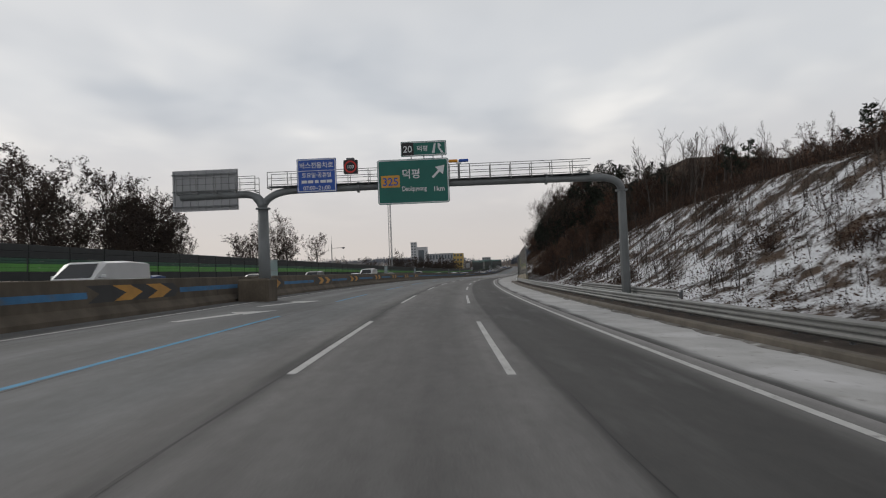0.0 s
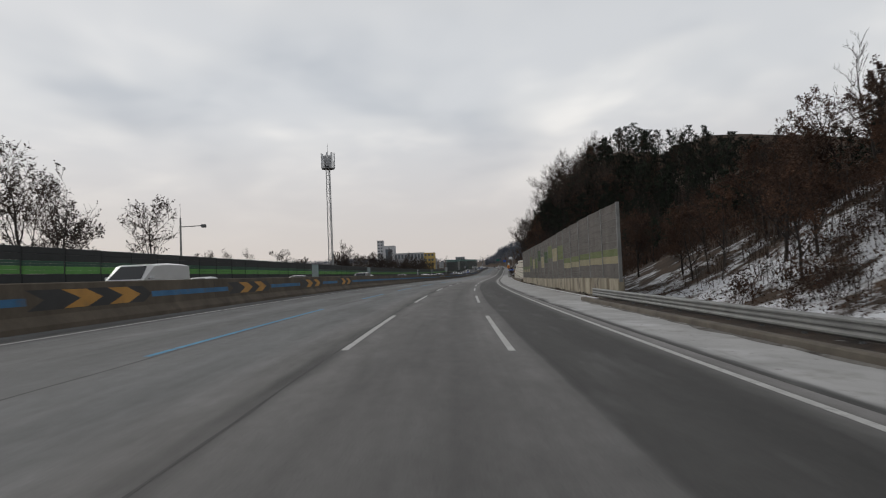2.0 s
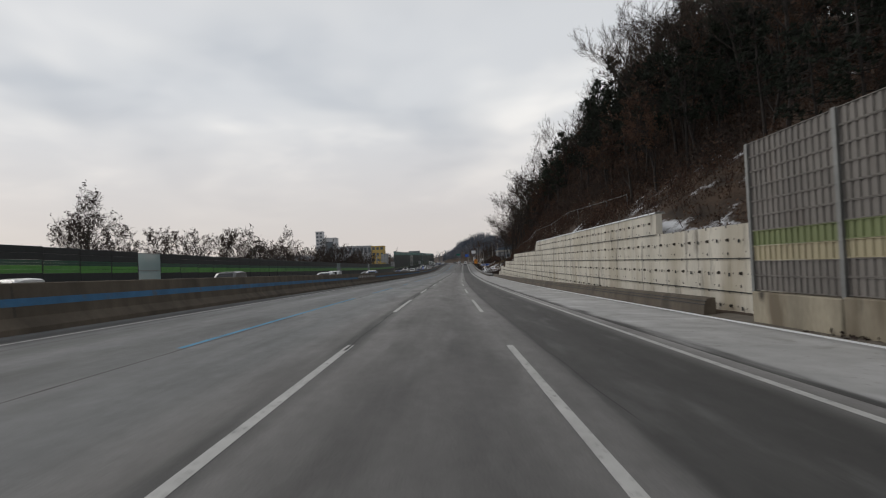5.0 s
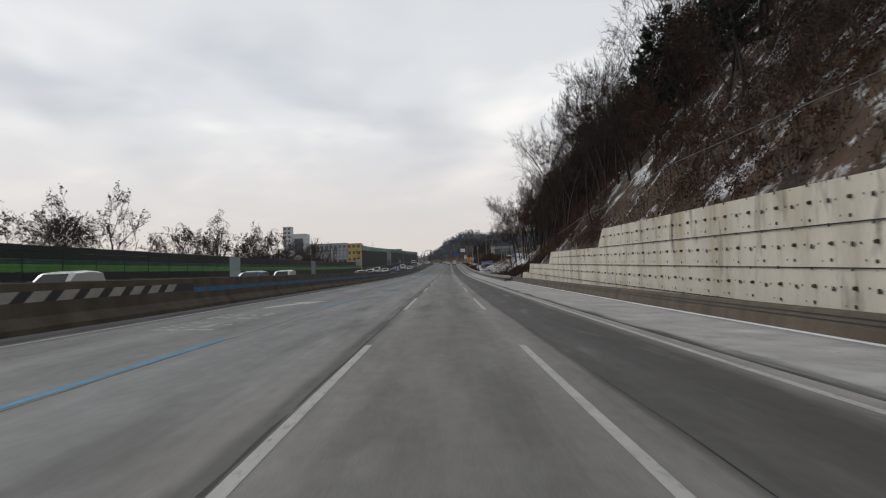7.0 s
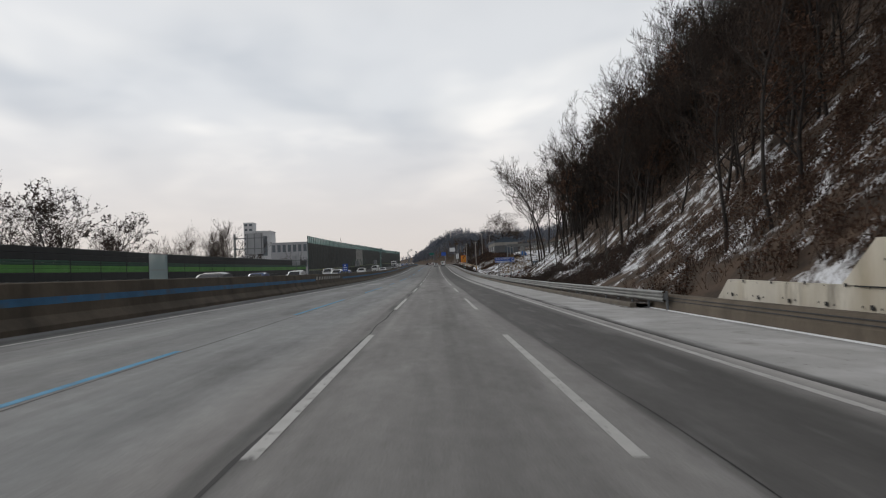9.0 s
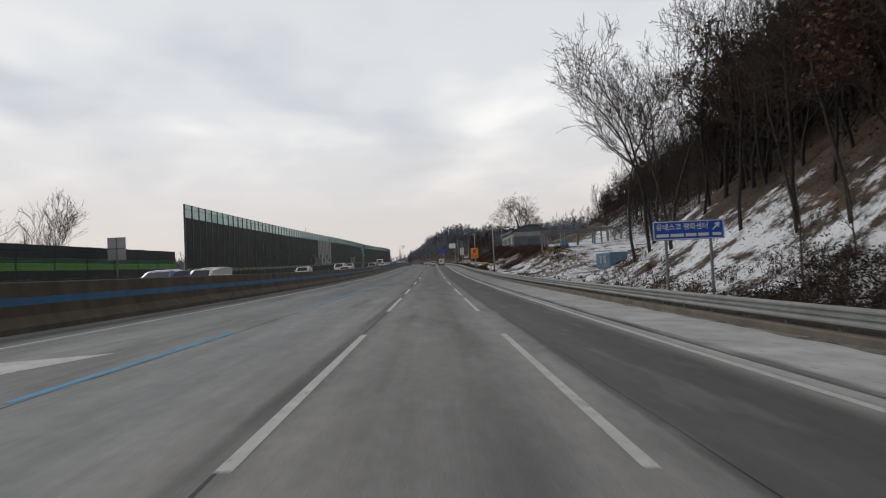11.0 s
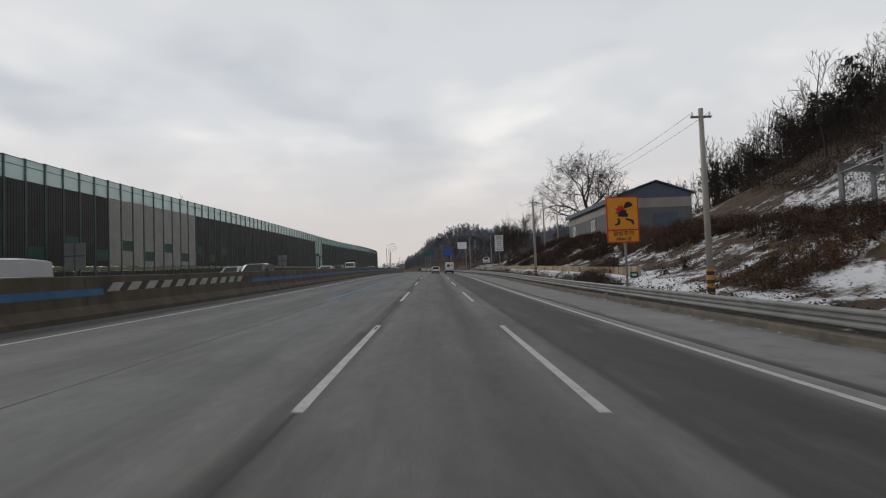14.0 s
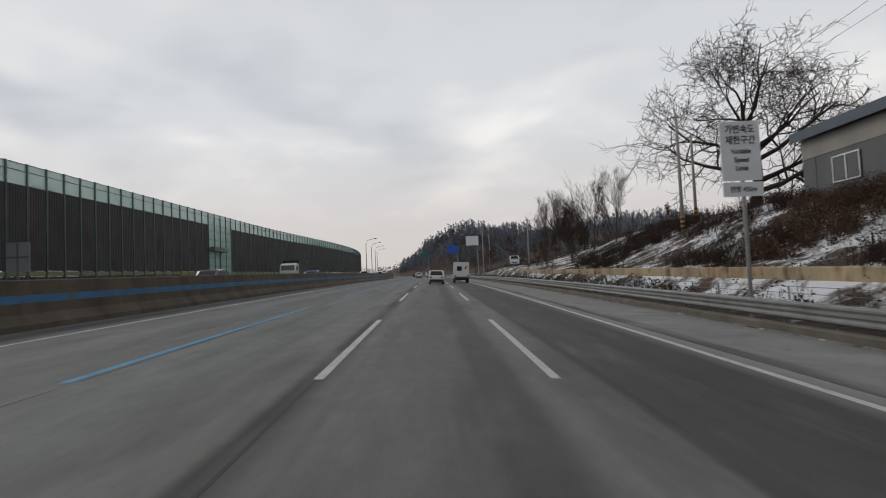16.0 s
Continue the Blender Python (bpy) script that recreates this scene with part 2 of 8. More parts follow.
def road_material(name, base, lanes=True):
    """Worn asphalt: the paving's own u (across) and s (along) are stored on the mesh."""
    m = bpy.data.materials.new(name)
    m.use_nodes = True
    nt = m.node_tree
    N, L = nt.nodes, nt.links
    b = N["Principled BSDF"]
    b.inputs["Roughness"].default_value = 0.82
    uv = N.new("ShaderNodeUVMap")
    uv.uv_map = "across_along"

    def noise_at(vec_scale, sc, det, lo, hi):
        mp = N.new("ShaderNodeMapping")
        mp.inputs["Scale"].default_value = vec_scale
        L.new(uv.outputs[0], mp.inputs[0])
        n = N.new("ShaderNodeTexNoise")
        n.inputs["Scale"].default_value, n.inputs["Detail"].default_value = sc, det
        L.new(mp.outputs[0], n.inputs["Vector"])
        r = N.new("ShaderNodeMapRange")
        r.inputs["From Min"].default_value, r.inputs["From Max"].default_value = lo, hi
        L.new(n.outputs["Fac"], r.inputs["Value"])
        return r.outputs[0], n.outputs["Fac"]

    def mix(fac, a, c, mode="MIX"):
        x = N.new("ShaderNodeMix")
        x.data_type, x.blend_type = "RGBA", mode
        for value, socket in ((fac, x.inputs[0]), (a, x.inputs[6]), (c, x.inputs[7])):
            if hasattr(value, "is_linked"):
                L.new(value, socket)
            else:
                socket.default_value = value
        return x.outputs[2]

    def math_node(op, a, c):
        x = N.new("ShaderNodeMath")
        x.operation = op
        for value, socket in ((a, x.inputs[0]), (c, x.inputs[1])):
            if hasattr(value, "is_linked"):
                L.new(value, socket)
            else:
                socket.default_value = value
        return x.outputs[0]

    def band(lo, hi, t0=0.0, t1=1.0, source=None):
        r = N.new("ShaderNodeMapRange")
        r.interpolation_type = "SMOOTHSTEP"
        r.inputs["From Min"].default_value, r.inputs["From Max"].default_value = lo, hi
        r.inputs["To Min"].default_value, r.inputs["To Max"].default_value = t0, t1
        L.new(source, r.inputs["Value"])
        return r.outputs[0]

    def curve(x, pts, lo, hi):
        """A value drawn over x from (x, value) pairs."""
        m0 = N.new("ShaderNodeMapRange")
        m0.inputs["From Min"].default_value, m0.inputs["From Max"].default_value = lo, hi
        L.new(x, m0.inputs["Value"])
        cr = N.new("ShaderNodeValToRGB")
        el = cr.color_ramp.elements
        el[0].position, el[1].position = 0.0, 1.0
        for k, (p, val) in enumerate(pts):
            e = el[0] if k == 0 else el[1] if k == len(pts) - 1 else el.new((p - lo) / (hi - lo))
            e.color = (val, val, val, 1)
        el = None
        L.new(m0.outputs[0], cr.inputs[0])
        return cr.outputs[0]

    sep = N.new("ShaderNodeSeparateXYZ")
    L.new(uv.outputs[0], sep.inputs[0])
    across, on = sep.outputs["X"], sep.outputs["Y"]
    grain, graw = noise_at((1, 1, 1), 38, 6, 0.32, 0.68)
    coarse, _ = noise_at((1, 0.5, 1), 6, 5, 0.35, 0.65)
    cloud, _ = noise_at((1, 0.10, 1), 1.1, 5, 0.35, 0.65)
    streaks, _ = noise_at((1, 0.006, 1), 4.5, 4, 0.35, 0.65)
    wander, _ = noise_at((0.0, 0.05, 1), 1.0, 2, 0.0, 1.0)
    jag, _ = noise_at((0.0, 1.0, 1), 0.9, 4, 0.0, 1.0)
    x = math_node("ADD", across, math_node("ADD", math_node("MULTIPLY", wander, 0.24), math_node("MULTIPLY", jag, 0.10)))
    col = mix(cloud, tuple(c * 0.86 for c in base) + (1,), tuple(c * 1.14 for c in base) + (1,))
    col = mix(math_node("MULTIPLY", streaks, 0.45), col, tuple(c * 1.2 for c in base) + (1,))
    if lanes:
        # polished bands, dark wheel tracks, and the outer lane relaid with darker asphalt
        tone = curve(x, LANE_TONES, -10.5, 5.7)
        col = mix(1.0, col, tone, "MULTIPLY")
        col = mix(1.0, col, (1.9, 1.9, 1.9, 1), "MULTIPLY")
        green = band(-3.4, -1.9, 1.0, 0.0, x)
        col = mix(math_node("MULTIPLY", green, 0.9), col, mix(1.0, col, (0.94, 1.0, 1.04, 1), "MULTIPLY"))
        # spread tar beside the lane joint, past 425 m
        spill, _ = noise_at((0.9, 0.12, 1), 1.3, 4, 0.42, 0.58)
        near = math_node("MULTIPLY", band(-2.0, -1.78, 0.0, 1.0, x), band(-1.66, -1.28, 1.0, 0.0, x))
        where = math_node("MAXIMUM", math_node("MULTIPLY", band(418.0, 432.0, 0.0, 1.0, on), math_node("ADD", 0.5, math_node("MULTIPLY", spill, 0.5))), math_node("ADD", 0.3, math_node("MULTIPLY", spill, 0.5)))
        col = mix(math_node("MULTIPLY", near, where), col, (0.042, 0.043, 0.043, 1))
        track = math_node("MULTIPLY", band(0.5, 0.8, 0.0, 1.0, x), band(1.15, 1.55, 1.0, 0.0, x))
        col = mix(math_node("MULTIPLY", track, band(420.0, 470.0, 0.1, 0.62, on)), col, (0.06, 0.06, 0.06, 1))
    # oil, rubber and damp patches drawn out along the lanes
    stain, _ = noise_at((0.8, 0.13, 1), 1.0, 5, 0.54, 0.72)
    col = mix(math_node("MULTIPLY", stain, 0.55), col, tuple(c * 0.45 for c in base) + (1,))
    salt, _ = noise_at((1.0, 0.16, 1), 1.6, 5, 0.55, 0.75)
    col = mix(math_node("MULTIPLY", salt, 0.22), col, (0.30, 0.30, 0.30, 1))
    col = mix(math_node("MULTIPLY", coarse, 0.28), col, mix(1.0, col, (0.62, 0.62, 0.62, 1), "MULTIPLY"))
    col = mix(math_node("MULTIPLY", grain, 0.55), col, mix(1.0, col, (0.55, 0.55, 0.55, 1), "MULTIPLY"))
    mottle, _ = noise_at((1, 0.4, 1), 2.2, 6, 0.34, 0.66)
    col = mix(math_node("MULTIPLY", mottle, 0.5), col, mix(1.0, col, (0.72, 0.72, 0.72, 1), "MULTIPLY"))
    col = mix(1.0, col, (1.14, 1.14, 1.14, 1), "MULTIPLY")
    # a section laid at another time: paler between 190 m and 400 m
    part_of = math_node("MULTIPLY", band(150.0, 200.0, 0.0, 1.0, on), band(350.0, 400.0, 1.0, 0.0, on))
    col = mix(part_of, col, mix(1.0, col, (1.62, 1.62, 1.62, 1), "MULTIPLY"))
    L.new(col, b.inputs["Base Color"])
    bp = N.new("ShaderNodeBump")
    bp.inputs["Strength"].default_value, bp.inputs["Distance"].default_value = 0.5, 0.012
    L.new(graw, bp.inputs["Height"])
    L.new(bp.outputs[0], b.inputs["Normal"])
    return m


LANE_TONES = [(-10.5, 0.62), (-9.9, 0.80), (-9.0, 0.62), (-8.3, 0.49), (-7.4, 0.67), (-6.4, 0.50), (-5.6, 0.52), (-4.9, 0.68), (-4.0, 0.63),
              (-3.2, 0.61), (-2.6, 0.71), (-1.9, 0.58), (-1.3, 0.66), (-0.7, 0.55), (0.0, 0.53), (0.8, 0.47), (1.3, 0.55), (1.75, 0.68), (2.3, 0.60),
              (2.48, 0.52), (2.56, 0.24), (3.2, 0.27), (4.0, 0.21), (4.8, 0.22), (5.7, 0.19)]


def shoulder_material():
    """Hard shoulder: bare dark asphalt beside the edge line, then a band whitened by road salt, dirty at the kerb."""
    m = mat("salted_shoulder", (0.47, 0.47, 0.47), 0.9, var=0.14, scale=0.8, fine=22, bump=0.35,
            spots=[((0.33, 0.325, 0.315), 1.3, 0.56, 0.74), ((0.60, 0.60, 0.61), 0.5, 0.52, 0.72), ((0.22, 0.21, 0.20), 5.0, 0.64, 0.76)])
    nt = m.node_tree
    N, L = nt.nodes, nt.links
    b = N["Principled BSDF"]
    pale = b.inputs["Base Color"].links[0].from_socket
    uv = N.new("ShaderNodeUVMap")
    uv.uv_map = "across_along"
    sep = N.new("ShaderNodeSeparateXYZ")
    L.new(uv.outputs[0], sep.inputs[0])

    def math_node(op, a, c):
        x = N.new("ShaderNodeMath")
        x.operation = op
        for value, socket in ((a, x.inputs[0]), (c, x.inputs[1])):
            if hasattr(value, "is_linked"):
                L.new(value, socket)
            else:
                socket.default_value = value
        return x.outputs[0]

    def ramp_of(value, lo, hi, t0, t1):
        r = N.new("ShaderNodeMapRange")
        r.interpolation_type = "SMOOTHSTEP"
        r.inputs["From Min"].default_value, r.inputs["From Max"].default_value = lo, hi
        r.inputs["To Min"].default_value, r.inputs["To Max"].default_value = t0, t1
        L.new(value, r.inputs["Value"])
        return r.outputs[0]

    mp = N.new("ShaderNodeMapping")
    mp.inputs["Scale"].default_value = (1.0, 0.10, 1.0)
    L.new(uv.outputs[0], mp.inputs[0])
    n = N.new("ShaderNodeTexNoise")
    n.inputs["Scale"].default_value, n.inputs["Detail"].default_value = 2.4, 6
    L.new(mp.outputs[0], n.inputs["Vector"])
    x = math_node("ADD", sep.outputs["X"], math_node("MULTIPLY", math_node("SUBTRACT", n.outputs["Fac"], 0.5), 1.0))
    salt = math_node("MULTIPLY", ramp_of(x, 5.6, 6.2, 0.0, 1.0), ramp_of(x, 9.0, 9.9, 1.0, 0.5))
    less = math_node("MULTIPLY", salt, ramp_of(sep.outputs["Y"], 340.0, 430.0, 1.0, 0.4))
    k = N.new("ShaderNodeMix")
    k.data_type = "RGBA"
    L.new(less, k.inputs[0])
    k.inputs[6].default_value = (0.062, 0.062, 0.062, 1)
    L.new(pale, k.inputs[7])
    L.new(k.outputs[2], b.inputs["Base Color"])
    return m


ASPHALT = road_material("asphalt", (0.142, 0.139, 0.137))
SHOULDER = shoulder_material()
SLUSH = mat("dirty_slush", (0.20, 0.19, 0.175), 0.9, var=0.3, scale=1.2, fine=14, bump=0.5, spots=[((0.06, 0.052, 0.045), 1.4, 0.5, 0.66), ((0.5, 0.5, 0.5), 2.2, 0.6, 0.72)])
SOIL = mat("dark_litter_soil", (0.030, 0.022, 0.017), 0.95, var=0.4, scale=1.4, fine=16, bump=0.8, tint=(0.06, 0.042, 0.03), spots=[((0.45, 0.45, 0.46), 0.8, 0.66, 0.72)])
FAR_ASPHALT = mat("far_asphalt", (0.10, 0.10, 0.103), 0.85, var=0.2, scale=0.5, fine=20, bump=0.2)
PAINT_WHITE = mat("road_paint_white", (0.55, 0.55, 0.54), 0.75, var=0.12, scale=2.5, fine=25, bump=0.2, spots=((0.16, 0.16, 0.16), 9, 0.60, 0.72))
PAINT_WORN = mat("road_paint_worn", (0.42, 0.42, 0.41), 0.8, var=0.15, scale=2.0, fine=25, bump=0.2, spots=((0.14, 0.14, 0.14), 3.5, 0.47, 0.62))
PAINT_BLUE = mat("road_paint_blue", (0.06, 0.29, 0.50), 0.75, var=0.15, scale=1.5, fine=25, bump=0.2, spots=((0.11, 0.15, 0.19), 4, 0.58, 0.74))
ANCHOR = mat("weathered_anchor", (0.085, 0.075, 0.06), 0.9, var=0.3, scale=3, fine=20, rnd=0.3)
CRACK = mat("crack_sealant", (0.022, 0.022, 0.023), 0.7, var=0.3, scale=4, fine=30, bump=0.2)
CONCRETE = mat("barrier_concrete", (0.125, 0.102, 0.077), 0.9, var=0.25, scale=0.9, fine=14, bump=0.35, streak=0.55,
               spots=[((0.06, 0.05, 0.038), 0.8, 0.52, 0.75)])
CONCRETE_PALE = mat("weathered_concrete", (0.64, 0.605, 0.525), 0.9, var=0.13, scale=0.5, fine=12, bump=0.3, streak=0.75,
                    spots=[((0.42, 0.37, 0.28), 0.6, 0.48, 0.68), ((0.20, 0.18, 0.15), 1.5, 0.57, 0.74)])
CONCRETE_STAINED = mat("stained_wall_base", (0.40, 0.355, 0.27), 0.9, var=0.3, scale=0.6, fine=12, bump=0.35, streak=0.7,
                       spots=[((0.17, 0.14, 0.10), 0.8, 0.46, 0.64), ((0.06, 0.05, 0.04), 1.9, 0.58, 0.7)])
OCHRE_WALL = mat("rust_stained_wall", (0.40, 0.32, 0.20), 0.9, var=0.25, scale=0.5, fine=10, bump=0.3, streak=0.6, spots=[((0.20, 0.09, 0.04), 0.6, 0.54, 0.68), ((0.10, 0.08, 0.06), 1.3, 0.56, 0.7)])
CONCRETE_GREY = mat("kerb_concrete", (0.145, 0.127, 0.104), 0.9, var=0.25, scale=1.3, fine=16, bump=0.3, streak=0.4, spots=((0.12, 0.10, 0.08), 1.5, 0.55, 0.72))
STEEL = mat("galvanised_steel", (0.27, 0.275, 0.27), 0.55, 0.5, var=0.18, scale=1.2, fine=10, bump=0.05, spots=((0.2, 0.19, 0.18), 1.2, 0.6, 0.8))
STEEL_DARK = mat("weathered_steel", (0.20, 0.21, 0.22), 0.6, 0.4, var=0.2, scale=1.5, fine=12, bump=0.08)
GANTRY = mat("gantry_paint", (0.20, 0.215, 0.22), 0.55, 0.2, var=0.12, scale=0.8, fine=9, bump=0.05, streak=0.6, spots=((0.12, 0.12, 0.12), 1.1, 0.58, 0.8))
LADDER = mat("lattice_steel", (0.30, 0.31, 0.32), 0.55, 0.3, var=0.12, scale=0.8, fine=8)
SNOW = mat("snow", (0.80, 0.82, 0.85), 0.75, var=0.06, scale=0.8, fine=9, bump=0.4)
PANEL_DARK = mat("noise_panel_dark", (0.030, 0.033, 0.034), 0.65, 0.1, var=0.15, scale=1.5, fine=20, bump=0.1, rnd=0.08)
PANEL_GREEN = mat("noise_panel_green", (0.10, 0.30, 0.06), 0.6, var=0.12, scale=1.0, fine=20, bump=0.05, rnd=0.06)
PANEL_DEEP = mat("noise_panel_deep_green", (0.028, 0.085, 0.055), 0.6, var=0.15, scale=1.0, fine=20, bump=0.05, rnd=0.06)
PANEL_TAUPE = mat("noise_panel_taupe", (0.195, 0.18, 0.165), 0.6, 0.15, var=0.14, scale=0.8, fine=14, bump=0.08, streak=0.6, rnd=0.06, spots=((0.15, 0.13, 0.115), 0.9, 0.58, 0.8))
PANEL_CREAM = mat("noise_panel_cream", (0.43, 0.38, 0.25), 0.6, 0.05, var=0.12, scale=0.8, fine=14, bump=0.08, streak=0.6, rnd=0.05, spots=((0.34, 0.29, 0.2), 0.9, 0.58, 0.8))
PANEL_OLIVE = mat("noise_panel_olive", (0.20, 0.235, 0.105), 0.6, 0.05, var=0.12, scale=0.8, fine=14, bump=0.08, streak=0.6, rnd=0.05)
PANEL_LEAF = mat("noise_panel_leaf_green", (0.09, 0.135, 0.065), 0.6, 0.05, var=0.12, scale=0.8, fine=14, bump=0.08, streak=0.6, rnd=0.05)
PANEL_GREY = mat("noise_panel_pale_grey", (0.36, 0.35, 0.33), 0.6, var=0.1, scale=0.8, fine=14, rnd=0.05)
PLASTIC_BLACK = mat("black_plastic", (0.02, 0.02, 0.021), 0.5, var=0.1, scale=3, fine=30, bump=0.05)
RUBBER = mat("tyre_rubber", (0.018, 0.018, 0.018), 0.85, var=0.2, scale=6, fine=40)
YELLOW = mat("chevron_yellow", (0.50, 0.255, 0.05), 0.6, var=0.15, scale=1.5, fine=15, spots=((0.25, 0.14, 0.05), 2, 0.6, 0.75))
CHEV_BLACK = mat("chevron_black", (0.03, 0.03, 0.031), 0.6, var=0.2, scale=1.5, fine=15)
STRIPE_BLUE = mat("stripe_blue", (0.05, 0.17, 0.33), 0.75, var=0.2, scale=1.2, fine=15, spots=((0.10, 0.11, 0.12), 1.5, 0.55, 0.75))
STRIPE_WHITE = mat("stripe_white", (0.42, 0.41, 0.37), 0.7, var=0.15, scale=2, fine=15)
SIGN_GREEN = mat("sign_green", (0.0, 0.13, 0.105), 0.45, var=0.08, scale=1, fine=15, bump=0.02)
SIGN_BLUE = mat("sign_blue", (0.018, 0.09, 0.44), 0.45, var=0.08, scale=1, fine=15, bump=0.02)
SIGN_WHITE = mat("sign_white", (0.72, 0.74, 0.76), 0.5, var=0.05, scale=2, fine=15, bump=0.02)
SIGN_BLACK = mat("sign_black", (0.012, 0.013, 0.014), 0.5, var=0.1, scale=2, fine=15, bump=0.02)
SIGN_ORANGE = mat("sign_orange", (0.80, 0.32, 0.02), 0.5, var=0.06, scale=2, fine=15, bump=0.02)
SIGN_AMBER = mat("sign_amber", (0.66, 0.34, 0.045), 0.5, var=0.06, scale=2, fine=15, bump=0.02)
SIGN_RED = mat("sign_red", (0.55, 0.03, 0.02), 0.5, var=0.08, scale=2, fine=15, bump=0.02)
SIGN_BACK = mat("sign_back_aluminium", (0.36, 0.37, 0.385), 0.5, 0.3, var=0.1, scale=0.7, fine=9, bump=0.04)
WALL_GREY = mat("house_wall_sheet", (0.12, 0.124, 0.132), 0.7, var=0.12, scale=0.6, fine=9, streak=0.6, spots=((0.11, 0.11, 0.11), 0.8, 0.55, 0.75))
WALL_PALE = mat("house_wall_band", (0.28, 0.265, 0.24), 0.7, var=0.1, scale=0.6, fine=9, streak=0.6)
ROOF_BLUE = mat("house_roof_sheet", (0.075, 0.10, 0.13), 0.6, var=0.12, scale=0.8, fine=9)
CONTAINER = mat("container_paint", (0.12, 0.20, 0.27), 0.6, var=0.14, scale=0.8, fine=10, streak=0.5)
TARP = mat("blue_tarpaulin", (0.03, 0.14, 0.42), 0.5, var=0.2, scale=1.5, fine=12, bump=0.3)
FAR_WHITE = mat("far_building_white", (0.52, 0.53, 0.55), 0.8, var=0.06, scale=0.1, fine=2)
FAR_GREY = mat("far_building_grey", (0.36, 0.37, 0.39), 0.8, var=0.08, scale=0.1, fine=2)
FAR_OCHRE = mat("far_building_ochre", (0.50, 0.36, 0.12), 0.8, var=0.08, scale=0.1, fine=2)
FAR_GLASS = mat("far_window", (0.10, 0.12, 0.14), 0.3, var=0.1, scale=0.5, fine=2)
BARK = mat("bark", (0.042, 0.035, 0.031), 0.95, var=0.35, scale=2.5, fine=18, bump=0.6, rnd=0.25)
BARK_PALE = mat("pale_bark", (0.085, 0.072, 0.064), 0.95, var=0.3, scale=2.5, fine=18, bump=0.5, rnd=0.2)
TWIG = mat("twigs", (0.045, 0.033, 0.027), 0.95, var=0.3, scale=1.2, fine=12, bump=0, rnd=0.3, tint=(0.06, 0.042, 0.032))
TWIG_RED = mat("red_brown_twigs", (0.062, 0.034, 0.023), 0.95, var=0.35, scale=0.8, fine=10, bump=0, rnd=0.3)
NEEDLES = mat("pine_needles", (0.018, 0.028, 0.018), 0.9, var=0.45, scale=0.9, fine=9, bump=0.2, rnd=0.3, tint=(0.028, 0.038, 0.024))
DRY_GRASS = mat("dry_grass", (0.30, 0.21, 0.11), 0.95, var=0.35, scale=1.2, fine=10, bump=0, rnd=0.2)
POLE = mat("pole_concrete", (0.34, 0.31, 0.28), 0.9, var=0.12, scale=1, fine=12)


def glass_material(name, tint, rough, alpha):
    m = bpy.data.materials.new(name)
    m.use_nodes = True
    nt = m.node_tree
    b = nt.nodes["Principled BSDF"]
    b.inputs["Base Color"].default_value = tint + (1,)
    b.inputs["Roughness"].default_value = rough
    b.inputs["Alpha"].default_value = alpha
    n = nt.nodes.new("ShaderNodeTexNoise")
    n.inputs["Scale"].default_value = 1.3
    r = nt.nodes.new("ShaderNodeMapRange")
    r.inputs["To Min"].default_value, r.inputs["To Max"].default_value = alpha - 0.08, alpha + 0.08
    nt.links.new(n.outputs["Fac"], r.inputs["Value"])
    nt.links.new(r.outputs[0], b.inputs["Alpha"])
    return m


GLASS_TEAL = glass_material("teal_glass", (0.42, 0.66, 0.62), 0.2, 0.66)
PANEL_BROWN = mat("noise_panel_umber", (0.060, 0.059, 0.056), 0.7, 0.1, var=0.2, scale=0.6, fine=14, bump=0.1, rnd=0.12, spots=((0.06, 0.058, 0.05), 0.5, 0.6, 0.8))
TEAL_STEEL = mat("teal_painted_steel", (0.065, 0.10, 0.10), 0.5, 0.2, var=0.15, scale=1, fine=12)
GLASS_PALE = glass_material("pale_glass", (0.42, 0.55, 0.56), 0.15, 0.6)
CAR_GLASS = mat("car_glass", (0.02, 0.024, 0.028), 0.08, var=0.05, scale=1, fine=5, bump=0, spec=0.8)
LAMP_RED = mat("tail_lamp_red", (0.35, 0.02, 0.015), 0.25, var=0.05, scale=5, fine=20, bump=0)
LAMP_CLEAR = mat("headlamp_glass", (0.6, 0.62, 0.64), 0.15, var=0.05, scale=5, fine=20, bump=0)


def car_paint(name, base):
    m = mat(name, base, 0.3, 0.1, var=0.05, scale=1, fine=12, bump=0)
    m.node_tree.nodes["Principled BSDF"].inputs["Coat Weight"].default_value = 0.5
    return m


CAR_WHITE, CAR_SILVER = car_paint("car_paint_white", (0.70, 0.71, 0.72)), car_paint("car_paint_silver", (0.42, 0.43, 0.45))
CAR_BLACK, CAR_GREY, CAR_BLUE = car_paint("car_paint_black", (0.02, 0.02, 0.022)), car_paint("car_paint_grey", (0.13, 0.135, 0.14)), car_paint("car_paint_blue", (0.03, 0.07, 0.2))


